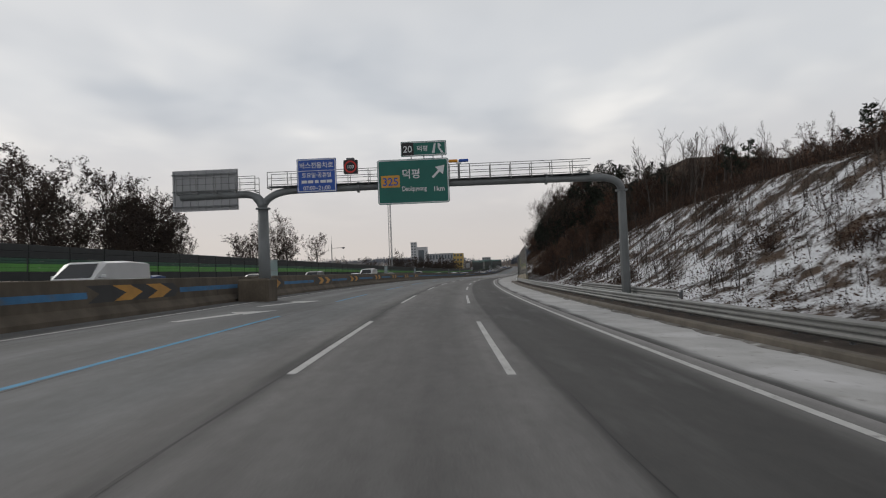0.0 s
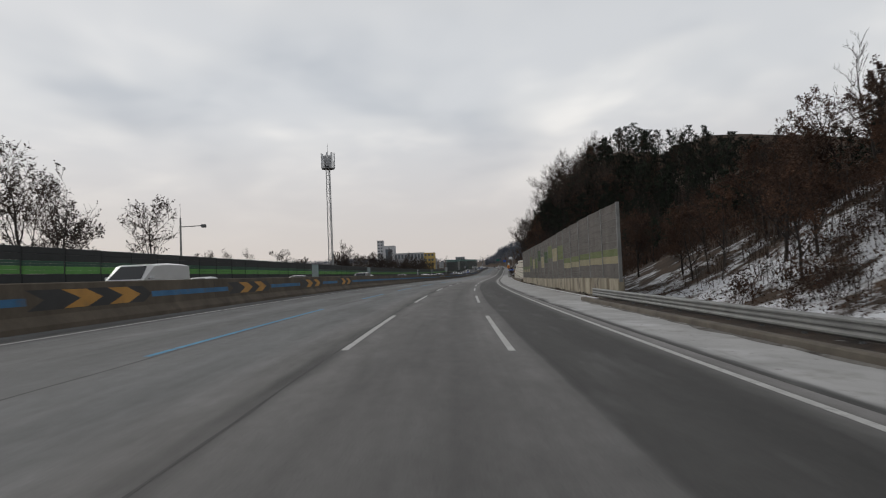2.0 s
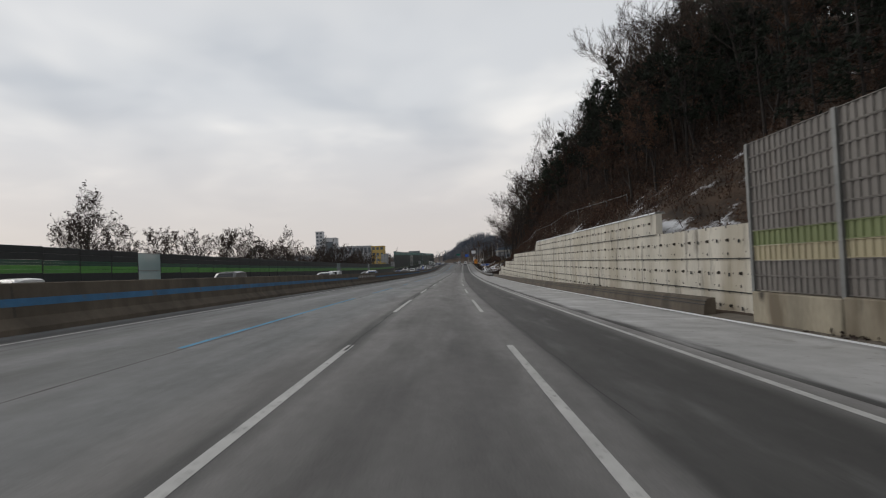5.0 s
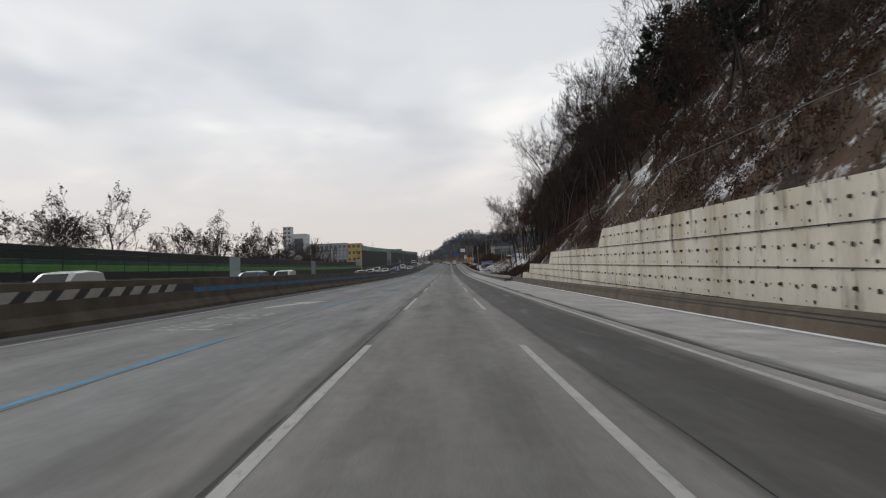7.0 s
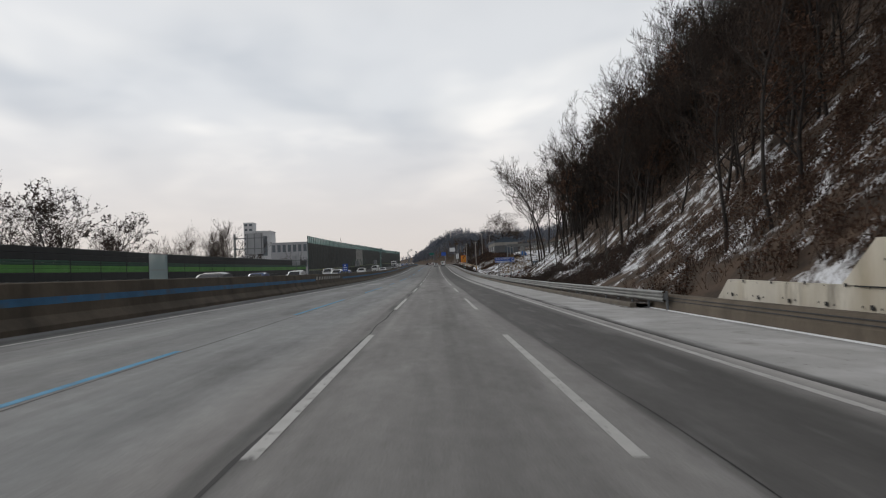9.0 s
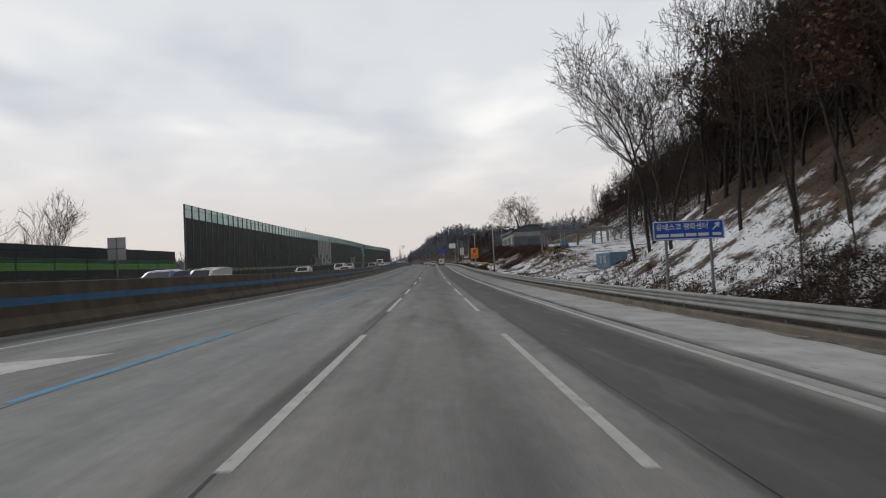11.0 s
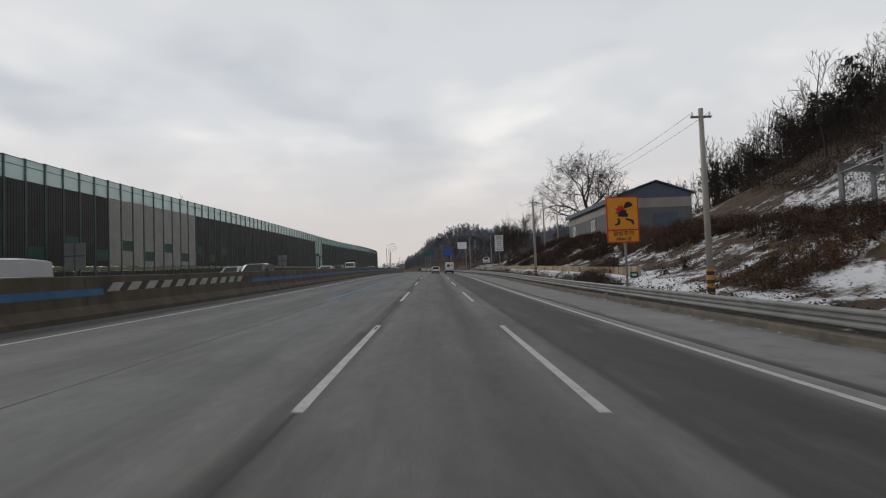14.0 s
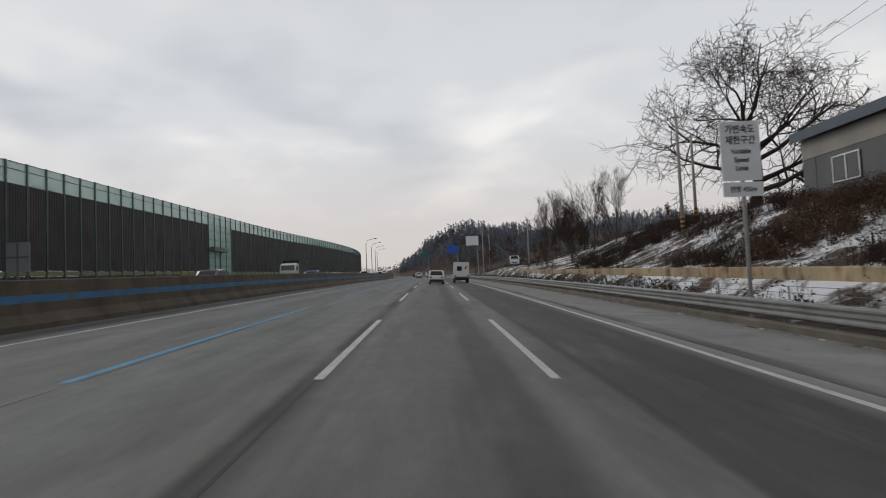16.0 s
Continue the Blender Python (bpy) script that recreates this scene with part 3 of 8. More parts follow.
def ground_material():
    """Snow over leaf litter: bare patches with a shape of their own; the share of snow is a colour stored on the mesh."""
    m = mat("ground_litter", (0.048, 0.034, 0.024), 0.95, var=0.4, scale=0.5, fine=6, bump=0.5, tint=(0.078, 0.05, 0.032))
    nt = m.node_tree
    N, L = nt.nodes, nt.links
    b = N["Principled BSDF"]
    litter = b.inputs["Base Color"].links[0].from_socket
    at_snow = N.new("ShaderNodeAttribute")
    at_snow.attribute_name = "snow"
    geo = N.new("ShaderNodeNewGeometry")
    n1 = N.new("ShaderNodeTexNoise")
    n1.inputs["Scale"].default_value, n1.inputs["Detail"].default_value, n1.inputs["Roughness"].default_value = 0.36, 11, 0.72
    L.new(geo.outputs["Position"], n1.inputs["Vector"])
    add = N.new("ShaderNodeMath")
    add.operation = "ADD"
    L.new(n1.outputs["Fac"], add.inputs[0])
    L.new(at_snow.outputs["Fac"], add.inputs[1])
    r = N.new("ShaderNodeMapRange")
    r.inputs["From Min"].default_value, r.inputs["From Max"].default_value = 0.97, 1.06
    L.new(add.outputs[0], r.inputs["Value"])
    n2 = N.new("ShaderNodeTexNoise")
    n2.inputs["Scale"].default_value, n2.inputs["Detail"].default_value = 1.5, 5
    L.new(geo.outputs["Position"], n2.inputs["Vector"])
    snowc = N.new("ShaderNodeMix")
    snowc.data_type = "RGBA"
    L.new(n2.outputs["Fac"], snowc.inputs[0])
    snowc.inputs[6].default_value, snowc.inputs[7].default_value = (0.58, 0.60, 0.64, 1), (0.80, 0.82, 0.85, 1)
    x = N.new("ShaderNodeMix")
    x.data_type = "RGBA"
    L.new(r.outputs[0], x.inputs[0])
    L.new(litter, x.inputs[6])
    L.new(snowc.outputs[2], x.inputs[7])
    L.new(x.outputs[2], b.inputs["Base Color"])
    return m


GROUND = ground_material()

# ---- ground ----
def ramp(x, pts):
    if x <= pts[0][0]:
        return pts[0][1]
    for (a, p), (b, q) in zip(pts, pts[1:]):
        if x <= b:
            return p + (q - p) * (x - a) / (b - a)
    return pts[-1][1]


def smooth(x, a, b):
    t = min(max((x - a) / (b - a), 0.0), 1.0)
    return t * t * (3 - 2 * t)


# cross-sections of the land to the right of the road: at s, heights over the axis at each u
SECTIONS = [
    (-400, [(9.6, -0.5), (13, -0.5), (16, 0.6), (25, 7.0), (36, 10.0), (60, 11), (110, 13), (300, 12)]),
    (60, [(9.6, -0.5), (13, -0.5), (16, 0.6), (25, 7.5), (36, 10.5), (60, 11), (110, 14), (300, 14)]),
    (92, [(9.6, -0.5), (13, -0.5), (15, 0.3), (25, 6.5), (35, 9.5), (60, 11), (110, 15), (300, 18)]),
    (120, [(9.6, -0.5), (13, -0.4), (16, 0.6), (26, 4.5), (40, 6), (60, 7), (110, 9), (300, 12)]),
    (140, [(9.6, -0.5), (13, -0.3), (16, 0.8), (30, 3.8), (50, 6), (110, 9), (300, 12)]),
    (160, [(9.6, -0.5), (13, -0.2), (16, 1.4), (30, 6.0), (50, 9), (110, 12), (300, 14)]),
    (175, [(9.6, -0.5), (13.4, 0.0), (16, 2.0), (30, 10), (44, 12), (60, 14), (110, 18), (300, 18)]),
    (188, [(9.6, -0.5), (11.35, -0.5), (11.9, 3.9), (28.5, 14), (40.5, 15.4), (58.5, 17.8), (108.5, 22.5), (298.5, 20.6)]),
    (226, [(9.6, -0.5), (11.35, -0.5), (11.9, 4), (28.5, 22.9), (40.5, 28.6), (58.5, 27), (108.5, 27), (298.5, 27)]),
    (232, [(9.6, -0.5), (11.35, -0.5), (11.9, 3), (28.5, 24.7), (40.5, 35.1), (58.5, 33), (108.5, 33), (298.5, 33)]),
    (256, [(9.6, -0.5), (11.35, -0.5), (11.9, 3.3), (26.5, 22.1), (38.5, 33.8), (58.5, 33), (108.5, 33), (298.5, 33)]),
    (262, [(9.6, -0.5), (11.35, -0.5), (11.9, 2.3), (26.5, 20.8), (38.5, 32.5), (58.5, 33), (108.5, 33), (298.5, 33)]),
    (276, [(9.6, -0.5), (11.35, -0.5), (11.9, 2.4), (26.5, 20.2), (38.5, 31.2), (58.5, 33), (108.5, 33), (298.5, 33)]),
    (292, [(9.6, -0.5), (11.35, -0.5), (11.9, 1.4), (26.5, 18.2), (38.5, 28.6), (58.5, 33), (108.5, 33), (298.5, 33)]),
    (310, [(9.6, -0.5), (12.7, -0.6), (13, 0), (16.5, 2.6), (38.5, 24.7), (58.5, 33), (108.5, 33), (298.5, 33)]),
    (345, [(9.6, -0.5), (12.7, -0.8), (15.5, -0.3), (19.5, 2.2), (39.5, 24.6), (59.5, 44.3), (109.5, 64), (299.5, 41.9)]),
    (398, [(9.6, -0.6), (12.7, -1), (16.5, -0.6), (22.5, 3), (33.5, 11.1), (47.5, 24.6), (63.5, 39.4), (89.5, 56.7), (109.5, 64), (299.5, 44.3)]),
    (412, [(9.6, -0.6), (12.7, -1.0), (19, -0.7), (24, -0.1), (29, 0.1), (46, 7.0), (64, 21), (95, 44), (110, 50), (300, 36)]),
    (422, [(9.6, -0.6), (12.7, -1.0), (19, -0.7), (24, -0.1), (29, 0.4), (46, 6.0), (64, 20), (95, 43), (110, 50), (300, 36)]),
    (445, [(9.6, -0.6), (13, -0.9), (17, -0.2), (23, 3.2), (44, 4.2), (66, 20), (100, 42), (300, 36)]),
    (475, [(9.6, -0.6), (11.4, -0.45), (13.4, 0.45), (13.9, 0.9), (16, 1.3), (22.5, 4.0), (44, 5.4), (50, 7.2), (70, 25), (110, 48), (300, 40)]),
    (530, [(9.6, -0.6), (11.4, -0.45), (13.4, 0.45), (13.9, 0.9), (16, 1.5), (23, 5.0), (44, 6.0), (60, 14.5), (80, 26), (110, 38), (300, 34)]),
    (565, [(9.6, -0.6), (11.4, -0.45), (13.4, 0.45), (13.9, 0.9), (17, 1.6), (27, 5.6), (48, 8.0), (60, 11), (80, 19), (110, 27), (300, 26)]),
    (615, [(9.6, -0.6), (12, -0.4), (14.5, 1.9), (22, 2.5), (32, 3.5), (60, 8), (110, 18), (300, 16)]),
    (700, [(9.6, -0.6), (14, -0.6), (30, -0.2), (60, 2), (110, 8), (300, 10)]),
    (1500, [(9.6, -0.6), (14, -0.6), (30, -0.5), (60, 0), (110, 2), (300, 6)]),
]
FAR_HILLS = [  # far wooded hills: x, y, height, radius
    (207, 866, 27, 34), (189, 893, 18, 38), (169, 923, 12, 40), (151, 953, 8, 42), (233, 858, 20, 40), (273, 798, 15, 60), (341, 868, 26, 90), (-49, 1498, 46, 150), (-249, 1448, 40, 170), (-469, 1348, 46, 200), (71, 1598, 40, 140), (431, 1248, 50, 180),
]


def land(s, u):
    """The ground's height over the axis."""
    if u < 9.6:
        if u > -10.7:
            h = fall(u) - 0.35
        elif u > -11.8:
            h = 0.0
        else:
            h = ramp(-u, [(11.8, 0.02), (27.2, 0.02), (29, 0.0), (37, -1.5), (60, -2.5), (800, -2.0)])
    else:
        h = None
        for (a, p), (b, q) in zip(SECTIONS, SECTIONS[1:]):
            if a <= s <= b:
                t = (s - a) / (b - a)
                h = ramp(u, p) * (1 - t) + ramp(u, q) * t
                break
        if h is None:
            h = ramp(u, SECTIONS[0 if s < 0 else -1][1])
        rough = smooth(u, 13.5, 22)
        h += rough * (0.5 * noise.noise(Vector((s * 0.13, u * 0.13, 1.0))) + 1.6 * smooth(u, 24, 60) * noise.noise(Vector((s * 0.035, u * 0.035, 4.0))))
    if s > 640:
        p = at(s, u)
        clear, rise = smooth(abs(u + 7), 19, 40), 0.0
        for hx, hy, hh, hr in FAR_HILLS:
            d = ((p.x - hx) ** 2 + (p.y - hy) ** 2) / hr**2
            if d < 5:
                rise = max(rise, clear * hh * math.exp(-1.1 * d) * (1 + 0.16 * noise.noise(Vector((s * 0.03, u * 0.03, 9.0)))))
        h += rise
    return h


def snow_share(s, u):
    if u < 11:
        return ramp(-u, [(-11, 0.34), (25, 0.35), (60, 0.45)])
    if s > 780:
        return 0.25
    open_part = smooth(s, 325, 365) * (1 - smooth(s, 500, 540))
    wood = ramp(u, [(11, 0.50), (14, 0.52), (24, 0.50), (28, 0.34), (60, 0.22)])
    if 100 < s < 325:
        wood = ramp(u, [(11, 0.46), (13, 0.44 if s > 118 else 0.53), (22, 0.47 if s > 228 else 0.38), (30, 0.40 if s > 228 else 0.32), (60, 0.24)])
    edge = ramp(s, [(340, 20), (396, 24), (408, 44), (430, 54), (520, 62)])
    field = ramp(u - edge, [(-14, 0.56), (-2, 0.54), (1, 0.45), (5, 0.32), (14, 0.2)])
    if s > 425 and 14 < u < 26:
        field = ramp(s, [(425, 0.54), (448, 0.53), (458, 0.48)])
    if s > 535:
        wood = 0.49 if u < 30 else 0.43
    return wood * (1 - open_part) + field * open_part


def build_ground():
    us = [-800, -500, -320, -200, -130, -90, -60, -45, -37, -33, -29, -27.2, -18, -11.85, -11.75, -10.6, -5, 0, 5, 9.4, 9.7]
    us += [10.5, 11.32, 11.95] + list(np.arange(12.7, 32, 1.1)) + list(np.arange(32, 64, 2.2)) + [68, 74, 82, 92, 104, 120, 150, 200, 260, 340, 450, 600, 800]
    ss = [-900, -500, -300, -200, -140] + list(np.arange(-100, 620, 3.0)) + list(np.arange(620, 1100, 8.0)) + [1150, 1250, 1400, 1600, 2000, 3000]
    verts, faces, share = [], [], []
    for s in ss:
        for u in us:
            verts.append(at(s, u, land(s, u)))
            share.append(snow_share(s, u))
    n = len(us)
    for i in range(len(ss) - 1):
        for k in range(n - 1):
            a = i * n + k
            faces.append((a, a + 1, a + 1 + n, a + n))
    # the plain goes on to the horizon
    b = len(verts)
    verts += [(-6000, -3000, -14), (6000, -3000, -14), (6000, 7000, -14), (-6000, 7000, -14)]
    faces.append((b, b + 1, b + 2, b + 3))
    share += [0.4] * 4
    me = mesh_of("ground", verts, faces, GROUND, True)
    a = me.attributes.new("snow", "FLOAT", "POINT")
    a.data.foreach_set("value", share)
    return tagged(new("ground", me), "snow-patched ground with brown leaf litter and wooded slope", "ground", kind="structure")


land_sheet = build_ground()
GROUND_BVH = BVHTree.FromPolygons([v.co for v in land_sheet.data.vertices], [p.vertices[:] for p in land_sheet.data.polygons])


# ---- the roads ----
def paving(name, s0, s1, u0, u1, material, lift=0.0, du=0.6, thick=0.3, h_of=None):
    """A paved sheet with its across and along metres stored as a map."""
    n = int((s1 - s0) / 5) + 1
    cols = max(2, int(abs(u1 - u0) / du) + 1)
    us = [u0 + (u1 - u0) * k / (cols - 1) for k in range(cols)]
    h_of = h_of or fall
    verts, faces, maps = [], [], []
    for i in range(n):
        s = s0 + (s1 - s0) * i / (n - 1)
        verts += [at(s, u, h_of(u) + lift) for u in us]
        maps += [(u, s) for u in us]
    for i in range(n - 1):
        for k in range(cols - 1):
            a = i * cols + k
            faces.append((a, a + 1, a + 1 + cols, a + cols))
    me = mesh_of(name, verts, faces, material)
    uv = me.uv_layers.new(name="across_along")
    flat = []
    for lp in me.loops:
        flat += maps[lp.vertex_index]
    uv.data.foreach_set("uv", flat)
    return new(name, me)


road = tagged(paving("road", -90, 1000, -10.98, 5.6, ASPHALT), "worn grey asphalt carriageway with four lanes", "road", kind="structure")
tagged(paving("shoulder", -90, 1000, 5.602, 9.75, SHOULDER, du=1.0), "salt-whitened asphalt hard shoulder", "shoulder", kind="structure")
tagged(paving("opposite_road", -90, 1000, -27.3, -11.98, FAR_ASPHALT, du=3.0, h_of=lambda u: 0.75), "grey asphalt carriageway of the oncoming traffic", "road", kind="structure")


def strip(s0, s1, u0, u1, lift=0.004, wob=0.0, step=2.5):
    """Vertices and faces of a painted strip on the paving."""
    n = max(2, int((s1 - s0) / step) + 1)
    v, f = [], []
    for i in range(n):
        s = s0 + (s1 - s0) * i / (n - 1)
        w = wob * noise.noise(Vector((s * 0.35, u0, 3.0)))
        v += [at(s, u0 + w, fall(u0) + lift), at(s, u1 + w, fall(u1) + lift)]
    for i in range(n - 1):
        f.append((2 * i, 2 * i + 1, 2 * i + 3, 2 * i + 2))
    return v, f


def marking(name, s0, s1, u, width, material, label, category="marking", group="", lift=0.004):
    v, f = strip(s0, s1, u - width / 2, u + width / 2, lift)
    return tagged(new(name, mesh_of(name, v, f, material)), label, category, group, kind="structure")


marking("edge_line", -90, 1000, 5.15, 0.16, PAINT_WHITE, "continuous white edge line along the shoulder")
v, f = [], []
for i in range(219):
    c = ramp(-90 + 5 * i, [(290, -9.65), (340, -9.25)])
    v += [at(-90 + 5 * i, c - 0.08, fall(c) + 0.004), at(-90 + 5 * i, c + 0.08, fall(c) + 0.004)]
    if i:
        f.append((2 * i - 2, 2 * i - 1, 2 * i + 1, 2 * i))
tagged(new("edge_line", mesh_of("edge_line", v, f, PAINT_WHITE)), "white edge line beside the median barrier", "marking", kind="structure")
DASH = 10.0
dash_starts = [-32.6, -11.6, 9.4, 30.6, 53.0, 74.0, 93.9, 115.9, 137.2, 157.5, 178, 198.3, 219.4, 241.3, 262.3, 283, 303, 323.5,
               343.9, 361.8, 375.8, 395, 417.0, 438, 459.7, 482, 503.6, 525.0, 547, 568, 589, 610, 631, 652, 673, 694, 715, 736, 758]
for s0 in dash_starts:
    for u in (ramp(s0, [(95, -1.69), (125, -1.78), (205, -1.78), (220, -1.67), (275, -1.67), (300, -1.77)]), ramp(s0, [(95, 1.86), (130, 1.76)])):
        a, b = (s0, s0 + DASH) if s0 != 375.8 else (377.0, 385.4) if u < 0 else (374.6, 385)
        marking("lane_dash", a, b, u, 0.15, PAINT_WHITE, "white dashed lane line painted on asphalt", group="lane dashes")
for a, b in ((-40, -20), (-11, 21.4), (31.8, 42), (52, 64), (73, 88), (98, 107), (115.6, 126.3), (136.5, 156.6), (167, 190), (198, 212), (223, 230.6), (242.5, 253.4),
             (262.6, 290), (300, 312), (322, 336), (346.5, 354.7), (365, 387), (396, 406.5), (418, 433.6), (460, 493), (503.4, 519.7), (530, 560), (568, 640)):
    marking("bus_lane_line", a, b, -5.38, 0.15, PAINT_BLUE, "faded blue bus-lane line on asphalt", group="bus lane lines")
# cracked joints along the lanes, open in places
for u, a, b, width, share, seed in ((-1.80, -60, 640, 0.09, 0.95, 1), (2.46, -60, 640, 0.035, 0.55, 2), (-5.22, -60, 640, 0.07, 0.8, 3), (-8.9, -60, 400, 0.05, 0.5, 4)):
    r = random.Random(seed)
    v, f, s = [], [], float(a)
    while s < b:
        n = r.uniform(6, 30)
        v2, f2 = strip(s, s + n, u - width / 2, u + width / 2, 0.0028, 0.07, 0.6)
        for i in range(len(v2) // 2):
            c = (v2[2 * i] + v2[2 * i + 1]) / 2
            k = (0.35 + 0.9 * abs(noise.noise(Vector((s + 0.6 * i, u, 2.0))))) * (0.15 if i in (0, len(v2) // 2 - 1) else 1)
            v2[2 * i], v2[2 * i + 1] = c.lerp(v2[2 * i], k), c.lerp(v2[2 * i + 1], k)
        k0 = len(v)
        v += v2
        f += [tuple(i + k0 for i in q) for q in f2]
        s += n + (0.2 if r.random() < share else r.uniform(2, 9))
    tagged(new("joint_seal", mesh_of("joint_seal", v, f, CRACK)), "dark cracked joint along the lane edge", "crack", kind="structure")

# ---- median barrier ----
BARRIER = [(-10.9, 0.30), (-10.93, 0.60), (-11.20, 0.88), (-11.30, 1.80), (-11.34, 1.83), (-11.58, 1.83), (-11.62, 1.80), (-11.72, 0.88), (-11.96, 0.62), (-12.0, 0.0)]
barrier = tagged(new("median_barrier", sweep("median_barrier", BARRIER, -90, 900, CONCRETE, 4.0)), "stained brown concrete median barrier", "barrier", kind="structure")


def on_barrier(a, b, lo, hi, off=0.006):
    """Corners of a painted field on the barrier's face: along a to b, from lo to hi over the face's foot."""
    def p(s, z):
        u = -11.20 - 0.10 * (z - 0.88) / 0.92
        return at(s, u + off, z)
    return p


def painted(name, a, b, lo, hi, material, label, off=0.005, step=4.0, parent=None):
    p = on_barrier(a, b, lo, hi, off)
    n = max(2, int((b - a) / step) + 1)
    v, f = [], []
    for i in range(n):
        s = a + (b - a) * i / (n - 1)
        v += [p(s, lo), p(s, hi)]
    for i in range(n - 1):
        f.append((2 * i, 2 * i + 2, 2 * i + 3, 2 * i + 1))
    ob = new(name, mesh_of(name, v, f, material))
    if parent:
        ob.parent = parent
        ob["label"] = label
    else:
        tagged(ob, label, "marking", kind="structure")
    return ob


# paint on the barrier: a blue band with fields of chevrons and of black and white stripes
CHEVRONS = [19.4, 34.9, 49.5, 62.6, 77.6, 91.6, 104.6, 116.6]
STRIPES = [(226.5, 242.5), (332.5, 348.5), (451, 467)]
cuts = sorted([(a, a + 6.6) for a in CHEVRONS] + STRIPES)
a = -60.0
for c0, c1 in cuts + [(640.0, 640.0)]:
    if c0 - a > 1.0:
        painted("blue_band", a, c0, 1.18, 1.40, STRIPE_BLUE, "faded blue band painted along the concrete barrier")
    a = c1


def chevron_field(a):
    """Black field with two yellow arrowheads, drawn on the barrier's face."""
    lo, hi = 1.02, 1.62
    p = on_barrier(a, a + 6.6, lo, hi)
    top = tagged(new("chevron_marking"), "yellow and black chevron marking on the concrete barrier", "marking", "chevron markings")
    top.location = p(a, lo)
    inv = Matrix.Translation(-p(a, lo))

    def field(pts, off, material, name):
        q = on_barrier(0, 0, 0, 0, off)
        v = [inv @ q(a + x, lo + z * (hi - lo)) for x, z in pts]
        part(name, mesh_of(name, v, [tuple(range(len(v)))], material), None, top)

    field([(0.0, 0.0), (6.0, 0.0), (6.6, 0.5), (6.0, 1.0), (0.0, 1.0), (0.7, 0.5)], 0.006, CHEV_BLACK, "field")
    for x in (1.5, 3.8):
        field([(x, 0.02), (x + 1.15, 0.02), (x + 2.0, 0.5), (x + 1.15, 0.98), (x, 0.98), (x + 0.85, 0.5)], 0.011, YELLOW, "arrowhead")


for a in CHEVRONS:
    chevron_field(a)
for a, b in STRIPES:
    top = tagged(new("hazard_marking"), "black and white slanted stripes on the concrete barrier", "marking", "hazard markings")
    base = on_barrier(0, 0, 0, 0)(a, 1.2)
    top.location = base
    lo, hi = 1.28, 1.58
    for off, material, name, cells in ((0.006, CHEV_BLACK, "field", [(a + 2 * k, min(a + 2 * k + 2, b)) for k in range(int((b - a + 1.9) / 2))]), (0.011, STRIPE_WHITE, "stripe", [(a + 0.2 + 1.3 * k, a + 0.95 + 1.3 * k) for k in range(int((b - a - 1.2) / 1.3))])):
        q = on_barrier(0, 0, 0, 0, off)
        for c0, c1 in cells:
            lean = 0.45 if name == "stripe" else 0.0
            v = [q(c0, lo) - base, q(c1, lo) - base, q(c1 + lean, hi) - base, q(c0 + lean, hi) - base]
            part(name, mesh_of(name, v, [(0, 1, 2, 3)], material), None, top)
# expansion joints and drain marks
for s in np.arange(-50, 640, 20.0):
    painted("joint", s, s + 0.05, 0.9, 1.75, CRACK, "dark vertical joint", 0.004, 0.05, barrier)

# ---- wall on the right: perforated metal panels between steel posts on a concrete foot ----
RW_U, RW_S0, RW_BAY, RW_N = 10.55, 97.4, 4.2, 18


def ribbed_panel(w, h, d, ribs, material, name):
    """A panel with upright ribs and a lip above and below; x along, y towards the back, z up."""
    bm = bmesh.new()
    pts = []
    n = ribs
    for k in range(n):
        x = w * k / n
        st = w / n
        pts += [(x, 0.0), (x + st * 0.42, 0.0), (x + st * 0.5, d * 0.35), (x + st * 0.92, d * 0.35)]
    pts += [(w, 0.0)]
    lo = [bm.verts.new((x, y, 0.02)) for x, y in pts]
    hi = [bm.verts.new((x, y, h - 0.02)) for x, y in pts]
    for k in range(len(pts) - 1):
        bm.faces.new((lo[k], lo[k + 1], hi[k + 1], hi[k]))
    box(bm, 0, w, -0.02, d, 0.0, 0.02)
    box(bm, 0, w, -0.02, d, h - 0.02, h)
    box(bm, 0, w, d * 0.6, d, 0.02, h - 0.02)
    return mesh_bm(name, bm, material)


def along(s, u, h=0.0, pitch=0.0):
    """A pose whose x runs along the road, y away to the right and z up."""
    return spot(s, u, h) @ pose(0, 0, 0, 0, 0, 90) @ Matrix.Scale(-1, 4, (0, 1, 0))


noise_wall_right = tagged(new("noise_wall_right"), "tall taupe ribbed metal noise wall with cream and green fields", "noise wall", kind="structure")
PANELS = {m.name: ribbed_panel(RW_BAY - 0.2, 0.455, 0.12, 14, m, "panel") for m in (PANEL_TAUPE, PANEL_CREAM, PANEL_OLIVE, PANEL_LEAF)}
FIELDS = {5: ((4, 7), PANEL_OLIVE), 6: ((4, 7), PANEL_CREAM), 7: ((5, 8), PANEL_OLIVE), 8: ((4, 7), PANEL_LEAF), 9: ((3, 6), PANEL_CREAM),
          10: ((5, 8), PANEL_LEAF), 11: ((3, 6), PANEL_OLIVE), 12: ((3, 6), PANEL_CREAM), 13: ((4, 7), PANEL_OLIVE)}
post_me = mesh_bm("post", box(boxed(-0.075, 0.075, -0.015, 0.02, 0, 4.9), -0.02, 0.02, 0.02, 0.2, 0, 4.9), STEEL)
foot_me = mesh_bm("concrete_foot", boxed(0.02, RW_BAY - 0.02, -0.06, 0.32, -0.95, 0.58, bevel=0.03), CONCRETE_STAINED)
